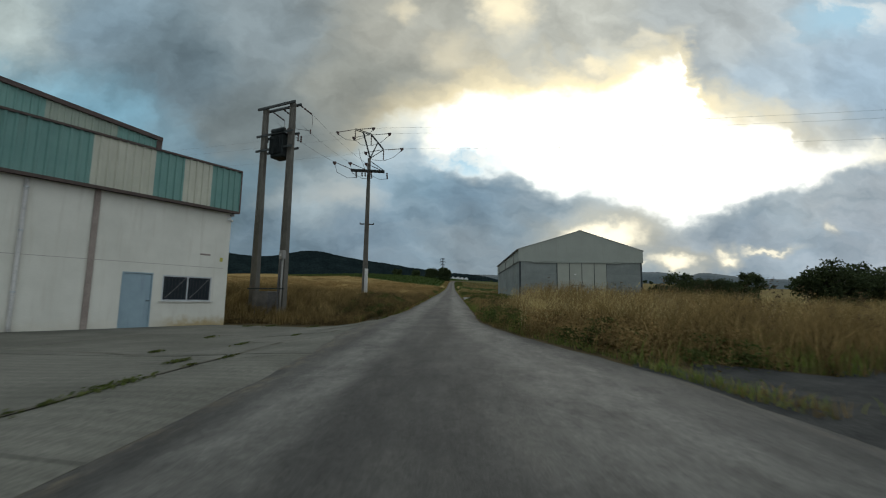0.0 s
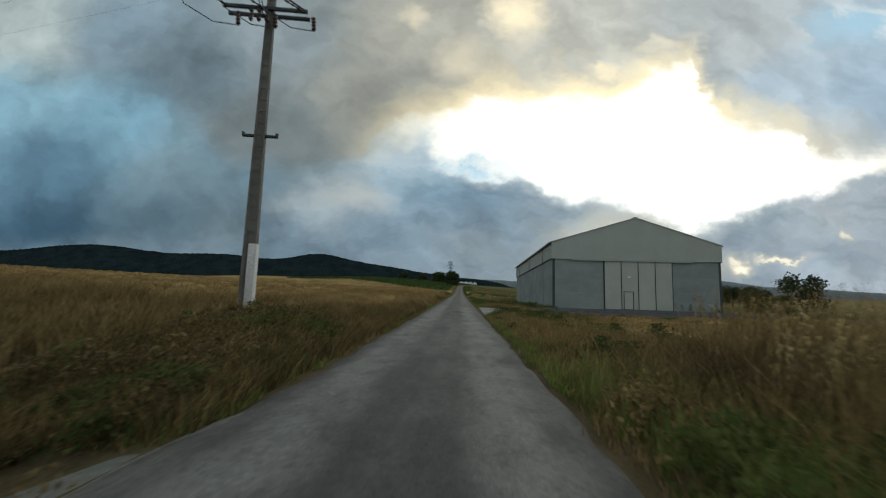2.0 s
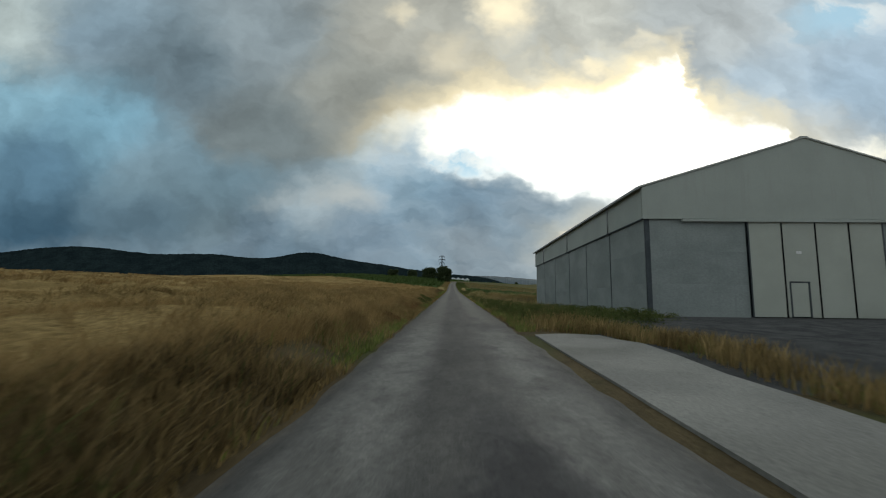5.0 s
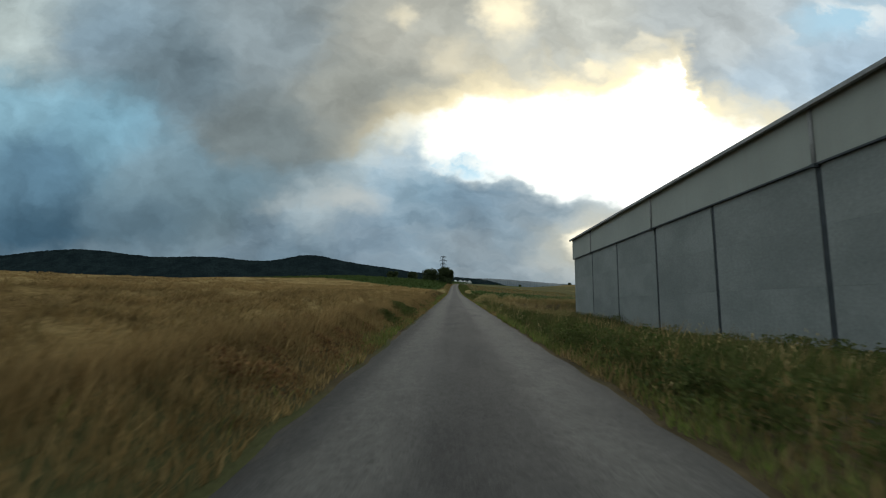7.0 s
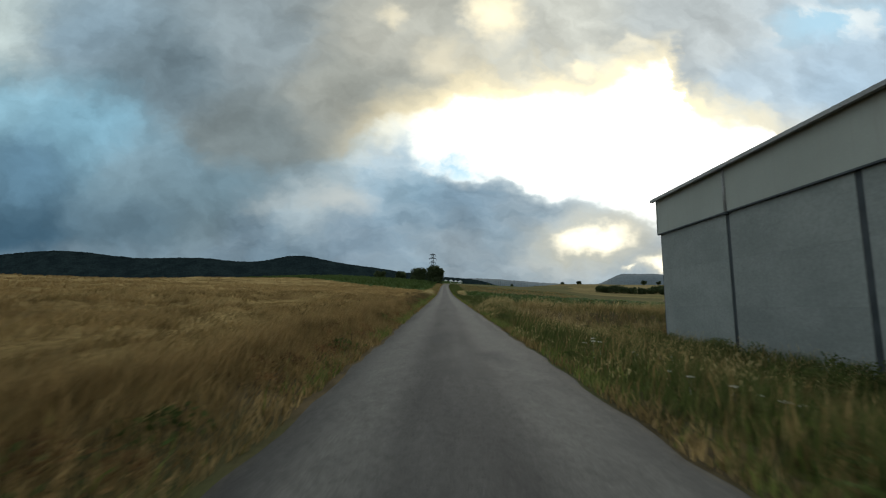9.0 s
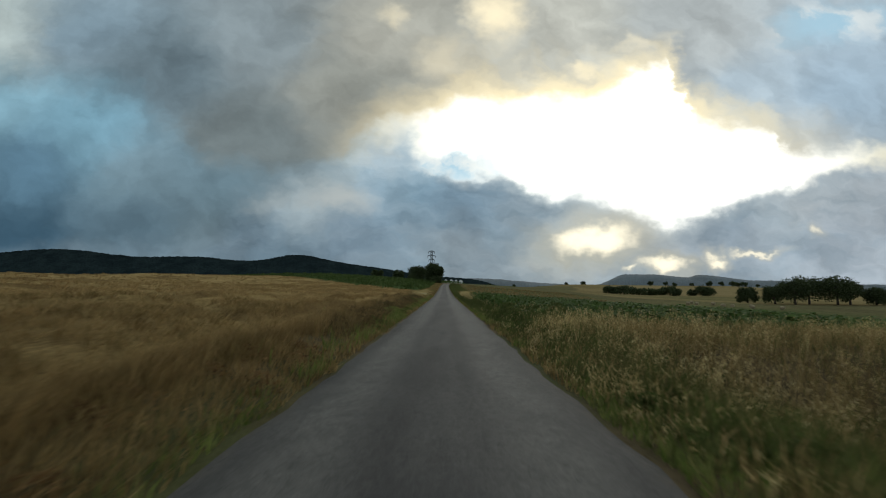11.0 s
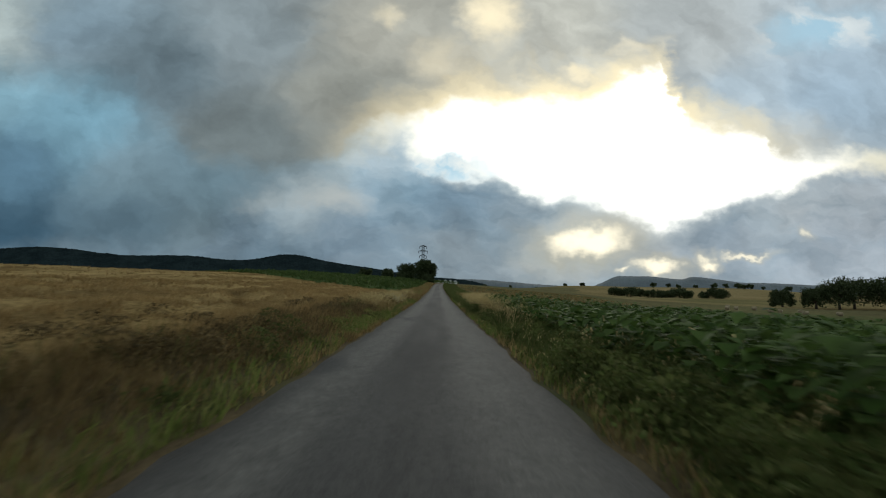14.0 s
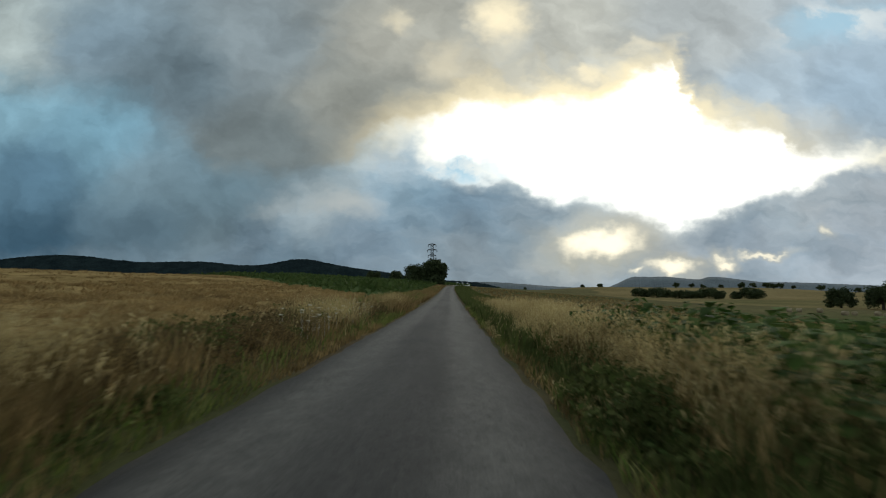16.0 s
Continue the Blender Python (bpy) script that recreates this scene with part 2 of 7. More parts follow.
# ---- materials ----
def material(name, c1, c2, scale=4.0, fine=60.0, rough=0.8, bump=0.3, dist=0.02, stretch=(1, 1, 1), metal=0.0, spec=0.4,
             c3=None, island=False, objrand=False, thin=0.0, grain=0.35, stain=None):
    """A surface with tone at two scales, fine relief, and where asked variation by piece, and light through thin leaves."""
    m = bpy.data.materials.new(name)
    m.use_nodes = True
    nt = m.node_tree
    b = nt.nodes["Principled BSDF"]
    co = nt.nodes.new("ShaderNodeTexCoord").outputs["Object"]
    vec = vmath(nt, "MULTIPLY", co, stretch)
    if objrand:
        info = nt.nodes.new("ShaderNodeObjectInfo")
        vec = vmath(nt, "ADD", vec, vmath(nt, "MULTIPLY", (37.0, 91.0, 53.0), info.outputs["Random"]))
    big = noise_node(nt, vec, scale, 6, 0.6)
    small = noise_node(nt, vec, fine, 4, 0.6)
    col = mixc(nt, remap(nt, big.outputs[0], 0.32, 0.68, 0, 1), c1, c2)
    if c3 is not None:
        fac = nt.nodes.new("ShaderNodeNewGeometry").outputs["Random Per Island"] if island else remap(nt, noise_node(nt, vec, scale * 0.23, 4).outputs[0], 0.5, 0.62, 0, 1)
        col = mixc(nt, fac, col, c3)
    if objrand:
        tone = remap(nt, info.outputs["Random"], 0, 1, 0.95, 1.05, False)
        cc = nt.nodes.new("ShaderNodeCombineXYZ")
        for i in range(3):
            link(nt, tone, cc.inputs[i])
        col = mixc(nt, 1.0, col, cc.outputs[0], "MULTIPLY")
    g = remap(nt, small.outputs[0], 0.25, 0.75, 1 - grain, 1 + grain, False)
    gc = nt.nodes.new("ShaderNodeCombineXYZ")
    for i in range(3):
        link(nt, g, gc.inputs[i])
    col = mixc(nt, 1.0, col, gc.outputs[0], "MULTIPLY")
    if stain is not None:
        streak = noise_node(nt, vmath(nt, "MULTIPLY", co, (3.0, 3.0, 0.25)), 1.6, 5, 0.65)
        col = mixc(nt, remap(nt, streak.outputs[0], 0.5, 0.78, 0, 0.75), col, stain)
    link(nt, col, b.inputs["Base Color"])
    b.inputs["Roughness"].default_value, b.inputs["Metallic"].default_value = rough, metal
    b.inputs["Specular IOR Level"].default_value = spec
    if bump:
        bn = nt.nodes.new("ShaderNodeBump")
        bn.inputs["Strength"].default_value, bn.inputs["Distance"].default_value = bump, dist
        link(nt, small.outputs[0], bn.inputs["Height"])
        link(nt, bn.outputs[0], b.inputs["Normal"])
    if thin:
        out = nt.nodes["Material Output"]
        tr = nt.nodes.new("ShaderNodeBsdfTranslucent")
        link(nt, col, tr.inputs["Color"])
        mx = nt.nodes.new("ShaderNodeMixShader")
        mx.inputs[0].default_value = thin
        link(nt, b.outputs[0], mx.inputs[1])
        link(nt, tr.outputs[0], mx.inputs[2])
        link(nt, mx.outputs[0], out.inputs["Surface"])
    return m


def asphalt_material():
    """Worn asphalt: stones in the binder, paler polished wheel tracks, dust along the edges, darker mended stretches."""
    m = bpy.data.materials.new("worn_asphalt")
    m.use_nodes = True
    nt = m.node_tree
    b = nt.nodes["Principled BSDF"]
    tc = nt.nodes.new("ShaderNodeTexCoord")
    co, uv = tc.outputs["Object"], tc.outputs["UV"]
    sep = nt.nodes.new("ShaderNodeSeparateXYZ")
    link(nt, uv, sep.inputs[0])
    wob = noise_node(nt, vmath(nt, "MULTIPLY", co, (0.6, 0.05, 1.0)), 1.0, 4)
    u = smath(nt, "ADD", sep.outputs[0], smath(nt, "MULTIPLY", smath(nt, "SUBTRACT", wob.outputs[0], 0.5), 0.12))
    side = smath(nt, "ABSOLUTE", smath(nt, "SUBTRACT", u, 0.5))
    track = smath(nt, "MULTIPLY", remap(nt, side, 0.10, 0.24, 0, 1), remap(nt, side, 0.30, 0.44, 1, 0))
    dust = remap(nt, side, 0.41, 0.52, 0, 1)
    big = noise_node(nt, vmath(nt, "MULTIPLY", co, (1.0, 0.12, 1.0)), 0.9, 6, 0.65)
    mid = noise_node(nt, vmath(nt, "MULTIPLY", co, (1.0, 0.6, 1.0)), 5.0, 6, 0.7)
    stone = noise_node(nt, co, 75.0, 3, 0.7)
    col = mixc(nt, remap(nt, big.outputs[0], 0.3, 0.7, 0, 1), (0.038, 0.037, 0.0345), (0.074, 0.072, 0.066))
    col = mixc(nt, smath(nt, "MULTIPLY", track, remap(nt, mid.outputs[0], 0.25, 0.7, 0.45, 1.0)), col, (0.114, 0.110, 0.099))
    col = mixc(nt, smath(nt, "MULTIPLY", dust, remap(nt, mid.outputs[0], 0.4, 0.7, 0.0, 0.6)), col, (0.13, 0.105, 0.07))
    tar = noise_node(nt, vmath(nt, "MULTIPLY", co, (1.0, 0.35, 1.0)), 0.55, 3, 0.5)
    col = mixc(nt, remap(nt, tar.outputs[0], 0.60, 0.70, 0, 0.6), col, (0.035, 0.035, 0.036))
    spot = vmath(nt, "LENGTH", vmath(nt, "MULTIPLY", vmath(nt, "SUBTRACT", co, (2.55, 42.8, 0.0)), (1 / 0.55, 1 / 1.3, 0.0)))
    spot = smath(nt, "ADD", spot, smath(nt, "MULTIPLY", smath(nt, "SUBTRACT", mid.outputs[0], 0.5), 1.6))
    col = mixc(nt, remap(nt, spot, 0.55, 1.1, 0.8, 0.0), col, (0.024, 0.024, 0.025))
    pit = noise_node(nt, co, 16.0, 5, 0.75)
    patch = noise_node(nt, vmath(nt, "MULTIPLY", co, (1.0, 0.45, 1.0)), 2.2, 5, 0.65)
    worn = nt.nodes.new("ShaderNodeSeparateXYZ")
    link(nt, co, worn.inputs[0])
    old = remap(nt, worn.outputs[1], 49.0, 56.0, 1.0, 0.0)
    smooth = ramp(nt, patch.outputs[0], [(0.30, (0.71, 0.70, 0.69)), (0.5, (0.78, 0.77, 0.75)), (0.72, (0.88, 0.865, 0.84))])
    rough = ramp(nt, patch.outputs[0], [(0.28, (0.74, 0.74, 0.74)), (0.5, (0.99, 0.99, 0.98)), (0.72, (1.32, 1.30, 1.25))])
    col = mixc(nt, 1.0, col, mixc(nt, old, smooth, rough), "MULTIPLY")
    # 14 percent paler up to y 78, easing to no change at y 100
    tone_along = nt.nodes.new("ShaderNodeCombineXYZ")
    for i in range(3):
        link(nt, remap(nt, worn.outputs[1], 78.0, 100.0, 1.14, 1.0), tone_along.inputs[i])
    col = mixc(nt, 1.0, col, tone_along.outputs[0], "MULTIPLY")
    col = mixc(nt, smath(nt, "MULTIPLY", smath(nt, "MULTIPLY", old, track), remap(nt, patch.outputs[0], 0.38, 0.62, 0.0, 0.45)), col, (0.16, 0.155, 0.143))
    g = smath(nt, "MULTIPLY", remap(nt, stone.outputs[0], 0.25, 0.75, 0.5, 1.5, False), remap(nt, pit.outputs[0], 0.3, 0.7, 0.7, 1.3, False))
    gc = nt.nodes.new("ShaderNodeCombineXYZ")
    for i in range(3):
        link(nt, g, gc.inputs[i])
    col = mixc(nt, 1.0, col, gc.outputs[0], "MULTIPLY")
    link(nt, col, b.inputs["Base Color"])
    b.inputs["Roughness"].default_value = 0.85
    b.inputs["Specular IOR Level"].default_value = 0.22
    bn = nt.nodes.new("ShaderNodeBump")
    bn.inputs["Strength"].default_value, bn.inputs["Distance"].default_value = 0.7, 0.01
    link(nt, smath(nt, "ADD", stone.outputs[0], smath(nt, "MULTIPLY", mid.outputs[0], 1.5)), bn.inputs["Height"])
    link(nt, bn.outputs[0], b.inputs["Normal"])
    return m


M_EARTH = material("dry_earth", (0.055, 0.042, 0.022), (0.105, 0.078, 0.04), 0.7, 22, 0.95, 0.8, 0.05, c3=(0.06, 0.062, 0.025), spec=0.05)
M_WHEATGROUND = material("wheat_ground", (0.23, 0.162, 0.068), (0.32, 0.23, 0.10), 0.28, 9, 0.95, 1.0, 0.15, stretch=(1, 0.12, 1), c3=(0.20, 0.12, 0.045), spec=0.0)
M_CROPGROUND = material("crop_ground", (0.055, 0.085, 0.03), (0.09, 0.12, 0.045), 0.5, 8, 0.95, 0.8, 0.1, c3=(0.10, 0.09, 0.05), spec=0.0)
M_TANFIELD = material("tan_field", (0.15, 0.117, 0.054), (0.205, 0.16, 0.077), 0.012, 0.4, 0.95, 0.2, 0.2, c3=(0.095, 0.093, 0.04), spec=0.0)
M_DARKFIELD = material("fallow_field", (0.095, 0.085, 0.042), (0.13, 0.115, 0.055), 0.02, 0.5, 0.95, 0.2, 0.2, c3=(0.06, 0.075, 0.03), spec=0.0)
M_VINEGROUND = material("vine_ground", (0.04, 0.065, 0.022), (0.07, 0.09, 0.035), 0.1, 3, 0.95, 0.5, 0.1, spec=0.0)
M_GRAVEL = material("gravel", (0.056, 0.056, 0.054), (0.092, 0.090, 0.084), 1.2, 45, 0.95, 1.0, 0.03, grain=0.5, spec=0.0)
M_ASPHALT = asphalt_material()
M_SLAB = material("yard_concrete", (0.098, 0.096, 0.080), (0.150, 0.146, 0.124), 0.45, 28, 0.9, 0.5, 0.01, grain=0.4, c3=(0.078, 0.077, 0.062), spec=0.15)
M_APRON = material("apron_concrete", (0.150, 0.146, 0.130), (0.200, 0.194, 0.170), 0.6, 28, 0.9, 0.5, 0.01, grain=0.35, c3=(0.115, 0.112, 0.096), spec=0.2)
def brush(m, period, amount):
    """Tamped lines across a concrete surface."""
    nt = m.node_tree
    b = nt.nodes["Principled BSDF"]
    co = nt.nodes.new("ShaderNodeTexCoord").outputs["Object"]
    w = nt.nodes.new("ShaderNodeTexWave")
    w.wave_type, w.bands_direction = "BANDS", "Y"
    link(nt, vmath(nt, "ADD", co, vmath(nt, "MULTIPLY", (0.0, 0.18, 0.0), co)), w.inputs["Vector"])
    w.inputs["Scale"].default_value, w.inputs["Distortion"].default_value = 1 / period / 3.2, 2.0
    w.inputs["Detail"].default_value, w.inputs["Detail Scale"].default_value = 3, 1.5
    old = b.inputs["Base Color"].links[0].from_socket
    g = remap(nt, w.outputs[1], 0, 1, 1 - amount, 1 + amount * 0.6, False)
    gc = nt.nodes.new("ShaderNodeCombineXYZ")
    for i in range(3):
        link(nt, g, gc.inputs[i])
    link(nt, mixc(nt, 1.0, old, gc.outputs[0], "MULTIPLY"), b.inputs["Base Color"])


brush(M_SLAB, 0.30, 0.09)
M_CRACK = material("crack_dirt", (0.05, 0.045, 0.03), (0.07, 0.06, 0.04), 3, 30)
M_WHITEWALL = material("white_render", (0.60, 0.575, 0.50), (0.69, 0.66, 0.58), 0.6, 30, 0.9, 0.25, 0.006, grain=0.05, stain=(0.55, 0.51, 0.43))


def foot_dirt(m):
    """Ochre splash along the foot of the wall between the door and the corner."""
    nt = m.node_tree
    b = nt.nodes["Principled BSDF"]
    co = nt.nodes.new("ShaderNodeTexCoord").outputs["Object"]
    sep = nt.nodes.new("ShaderNodeSeparateXYZ")
    link(nt, co, sep.inputs[0])
    n = noise_node(nt, co, 3.5, 6, 0.65)
    edge = smath(nt, "ADD", sep.outputs[2], smath(nt, "MULTIPLY", smath(nt, "SUBTRACT", n.outputs[0], 0.5), -0.7))
    fac = smath(nt, "MULTIPLY", remap(nt, edge, 0.05, 0.52, 0.95, 0.0), remap(nt, sep.outputs[0], -2.8, -1.6, 0.15, 1.0))
    old = b.inputs["Base Color"].links[0].from_socket
    link(nt, mixc(nt, fac, old, (0.40, 0.30, 0.15)), b.inputs["Base Color"])


foot_dirt(M_WHITEWALL)
M_GREENCLAD = material("green_sheet", (0.125, 0.255, 0.225), (0.16, 0.30, 0.262), 0.8, 40, 0.5, 0.1, 0.004, grain=0.08, stain=(0.12, 0.20, 0.17))
M_CREAMCLAD = material("translucent_sheet", (0.46, 0.45, 0.36), (0.55, 0.53, 0.43), 0.8, 40, 0.5, 0.1, 0.004, grain=0.08, stain=(0.36, 0.34, 0.26))
M_TRIM = material("rust_brown_trim", (0.055, 0.035, 0.03), (0.08, 0.05, 0.04), 3, 40, 0.6, 0.2, 0.004)
M_PIPE = material("grey_pipe", (0.40, 0.38, 0.36), (0.48, 0.46, 0.43), 2, 30, 0.6, 0.15, 0.004, stain=(0.25, 0.21, 0.18))
M_PILASTER = material("brown_pilaster", (0.24, 0.19, 0.165), (0.32, 0.26, 0.225), 2, 30, 0.85, 0.25, 0.006)
M_BLUEDOOR = material("blue_steel_door", (0.235, 0.32, 0.36), (0.28, 0.37, 0.41), 1.2, 30, 0.5, 0.1, 0.003, grain=0.07, stain=(0.20, 0.25, 0.29))
M_FRAMEGREY = material("aluminium_frame", (0.42, 0.43, 0.43), (0.52, 0.53, 0.53), 3, 40, 0.4, 0.1, 0.002, metal=0.6)
M_POLE = material("pole_concrete", (0.094, 0.087, 0.073), (0.136, 0.126, 0.106), 1.5, 35, 0.9, 0.5, 0.01, stain=(0.12, 0.105, 0.085))
M_STEEL = material("dark_galvanised", (0.034, 0.038, 0.037), (0.060, 0.066, 0.064), 4, 50, 0.75, 0.15, 0.003, spec=0.2)
M_TRAFO = material("transformer_green", (0.012, 0.016, 0.016), (0.021, 0.026, 0.025), 3, 40, 0.7, 0.15, 0.004, spec=0.15)
M_INSUL = material("brown_insulator", (0.030, 0.014, 0.011), (0.055, 0.022, 0.016), 8, 40, 0.5, 0.05, 0.002)
M_WIRE = material("wire", (0.06, 0.06, 0.065), (0.09, 0.09, 0.09), 8, 40, 0.5, 0.0)
M_WHITEPAINT = material("white_paint", (0.50, 0.49, 0.46), (0.60, 0.58, 0.55), 2, 30, 0.8, 0.2, 0.004, stain=(0.35, 0.31, 0.26))
M_BOX = material("grey_cabinet", (0.22, 0.21, 0.195), (0.29, 0.28, 0.26), 2, 30, 0.6, 0.1, 0.003)
M_PANEL = material("precast_concrete", (0.165, 0.182, 0.168), (0.216, 0.233, 0.215), 0.5, 11, 0.9, 0.2, 0.006, stretch=(0.7, 0.7, 1.1), grain=0.14, objrand=True, stain=(0.175, 0.192, 0.178))
M_BEIGECLAD = material("beige_grey_sheet", (0.256, 0.271, 0.233), (0.289, 0.304, 0.263), 0.35, 25, 0.55, 0.06, 0.003, grain=0.05, stain=(0.255, 0.255, 0.22))
M_DOORLEAF = material("beige_door_leaf", (0.292, 0.300, 0.248), (0.328, 0.336, 0.280), 0.5, 25, 0.5, 0.06, 0.003, grain=0.05, objrand=True)
M_DARKSTEEL = material("dark_column", (0.022, 0.028, 0.03), (0.04, 0.047, 0.05), 2, 30, 0.6, 0.1, 0.003)
M_ROOF = material("roof_sheet", (0.30, 0.30, 0.27), (0.36, 0.36, 0.32), 0.5, 25, 0.5, 0.1, 0.004)
M_BARK = material("bark", (0.045, 0.036, 0.028), (0.075, 0.06, 0.045), 2, 14, 0.95, 0.9, 0.03)
M_LEAF = material("oak_leaves", (0.022, 0.034, 0.015), (0.040, 0.055, 0.022), 0.4, 3, 0.7, 0.0, c3=(0.055, 0.07, 0.028), island=True, thin=0.25, spec=0.1)
M_SHRUB = material("shrub_leaves", (0.045, 0.07, 0.025), (0.07, 0.10, 0.035), 0.6, 3, 0.7, 0.0, c3=(0.10, 0.12, 0.05), island=True, thin=0.3, spec=0.1)
M_WEEDS = material("green_weeds", (0.032, 0.052, 0.014), (0.082, 0.108, 0.028), 0.7, 2.2, 0.8, 0.0, c3=(0.098, 0.105, 0.036), island=True, thin=0.35, spec=0.05, grain=0.6)
# dead weeds, darkened so that the colour also holds the bank's shade
M_DEADSHADE = material("shade_dark_dead_weeds", (0.038, 0.029, 0.015), (0.095, 0.070, 0.034), 0.9, 2.0, 0.9, 0.0, c3=(0.18, 0.128, 0.056), island=True, thin=0.15, spec=0.03, grain=0.6)
M_BROWN = material("brown_weeds", (0.085, 0.060, 0.028), (0.19, 0.132, 0.056), 0.8, 2.0, 0.85, 0.0, c3=(0.28, 0.19, 0.08), island=True, thin=0.25, spec=0.05, grain=0.6)
M_RUST = material("rust_brown_dock", (0.20, 0.115, 0.046), (0.32, 0.20, 0.085), 0.8, 2.0, 0.85, 0.0, c3=(0.085, 0.047, 0.022), island=True, thin=0.25, spec=0.05, grain=0.6)
M_DRY = material("dry_grass_blades", (0.235, 0.162, 0.066), (0.39, 0.277, 0.123), 0.6, 1.8, 0.75, 0.0, c3=(0.115, 0.086, 0.033), island=True, thin=0.4, spec=0.05, grain=0.6)
M_PALE = material("pale_oat_grass", (0.44, 0.355, 0.165), (0.56, 0.47, 0.24), 0.5, 2, 0.75, 0.0, c3=(0.30, 0.22, 0.09), island=True, thin=0.55, spec=0.05, grain=0.5)
M_GREEN = material("green_grass_blades", (0.075, 0.125, 0.020), (0.130, 0.185, 0.036), 0.3, 3, 0.7, 0.0, c3=(0.20, 0.19, 0.07), island=True, thin=0.4, spec=0.05, grain=0.6)
M_WHEAT = material("wheat_stalks", (0.275, 0.190, 0.078), (0.385, 0.275, 0.120), 0.12, 2, 0.75, 0.0, c3=(0.195, 0.126, 0.050), island=True, thin=0.4, stretch=(1, 0.2, 1), spec=0.1)
M_CROP = material("crop_leaves", (0.018, 0.042, 0.007), (0.040, 0.076, 0.013), 0.5, 4, 0.75, 0.0, c3=(0.084, 0.128, 0.034), island=True, thin=0.4, spec=0.08)
M_VINE = material("vine_leaves", (0.027, 0.050, 0.014), (0.046, 0.074, 0.020), 0.2, 2, 0.8, 0.0, c3=(0.066, 0.092, 0.028), island=True, thin=0.4, spec=0.05)
M_FOREST = material("forest_hill", (0.009, 0.015, 0.016), (0.016, 0.025, 0.025), 0.012, 0.09, 0.95, 1.0, 6.0, grain=0.5, spec=0.0)
# the haze of distance is put into this hill's blue-grey colour
M_HAZYHILL = material("hazy_far_hill", (0.065, 0.085, 0.092), (0.09, 0.112, 0.12), 0.006, 0.05, 0.95, 0.5, 5.0, grain=0.2)
M_BALE = material("straw", (0.17, 0.135, 0.078), (0.23, 0.185, 0.11), 3, 30, 0.9, 0.6, 0.03)
M_WHITEFARM = material("farm_white", (0.62, 0.63, 0.63), (0.72, 0.73, 0.73), 0.2, 5, 0.7, 0.1, 0.01)
M_FARMROOF = material("farm_roof", (0.55, 0.56, 0.58), (0.66, 0.67, 0.68), 0.2, 5, 0.6, 0.1, 0.01)
M_FARWALL = material("village_wall", (0.20, 0.135, 0.10), (0.28, 0.195, 0.145), 0.2, 5, 0.8, 0.1, 0.01)


def glass_material():
    m = bpy.data.materials.new("dark_glass")
    m.use_nodes = True
    b = m.node_tree.nodes["Principled BSDF"]
    b.inputs["Base Color"].default_value = (0.02, 0.024, 0.028, 1)
    b.inputs["Roughness"].default_value = 0.2
    b.inputs["Specular IOR Level"].default_value = 0.15
    return m


M_GLASS = glass_material()
M_REFLECTGREY = material("reflection_grey", (0.10, 0.10, 0.10), (0.16, 0.155, 0.15), 3, 30, 0.8, 0.1, 0.002)
M_FADED = material("faded_sheet", (0.25, 0.295, 0.24), (0.31, 0.345, 0.28), 0.8, 40, 0.5, 0.1, 0.004, grain=0.08, stain=(0.22, 0.25, 0.20))


# ---- mesh helpers ----
def box(bm, x0, x1, y0, y1, z0, z1, m=None):
    v = [bm.verts.new((x, y, z)) for z in (z0, z1) for y in (y0, y1) for x in (x0, x1)]
    for f in ((0, 2, 3, 1), (4, 5, 7, 6), (0, 1, 5, 4), (2, 6, 7, 3), (0, 4, 6, 2), (1, 3, 7, 5)):
        bm.faces.new([v[i] for i in f])
    if m is not None:
        for w in v:
            w.co = m @ w.co
    return v


def prism(bm, outline, axis, a, b):
    """Extrude a closed outline of pairs along one axis from a to b."""
    def at(u, v, w):
        return {"x": (w, u, v), "y": (u, w, v), "z": (u, v, w)}[axis]
    lo = [bm.verts.new(at(u, v, a)) for u, v in outline]
    hi = [bm.verts.new(at(u, v, b)) for u, v in outline]
    bm.faces.new(lo)
    bm.faces.new(hi[::-1])
    for i in range(len(lo)):
        j = (i + 1) % len(lo)
        bm.faces.new((lo[i], hi[i], hi[j], lo[j]))


def tube(bm, points, radii, seg=8):
    """A round bar along points, its radius from a number or one for each point."""
    points = [Vector(p) for p in points]
    if isinstance(radii, (int, float)):
        radii = [radii] * len(points)
    rings = []
    for i, p in enumerate(points):
        d = (points[min(i + 1, len(points) - 1)] - points[max(i - 1, 0)]).normalized()
        side = d.cross(Vector((0, 0, 1)) if abs(d.z) < 0.9 else Vector((1, 0, 0))).normalized()
        up = side.cross(d)
        rings.append([bm.verts.new(p + (side * math.cos(a) + up * math.sin(a)) * radii[i]) for a in (2 * math.pi * k / seg for k in range(seg))])
    for r, s in zip(rings, rings[1:]):
        for k in range(seg):
            bm.faces.new((r[k], r[(k + 1) % seg], s[(k + 1) % seg], s[k]))
    bm.faces.new(rings[0][::-1])
    bm.faces.new(rings[-1])


def bevelled(bm, width=0.01):
    bmesh.ops.recalc_face_normals(bm, faces=bm.faces)
    bmesh.ops.bevel(bm, geom=[e for e in bm.edges if e.is_manifold and e.calc_face_angle(0) > 0.6], offset=width, segments=1, affect="EDGES")
    return bm


def part(name, bm, mat, parent=None, label="", smooth=False):
    me = bpy.data.meshes.new(name)
    bmesh.ops.recalc_face_normals(bm, faces=bm.faces)
    bm.to_mesh(me)
    bm.free()
    me.materials.append(mat)
    if smooth:
        me.shade_smooth()
    ob = new(name, me)
    ob.parent = parent
    return tagged(ob, label)


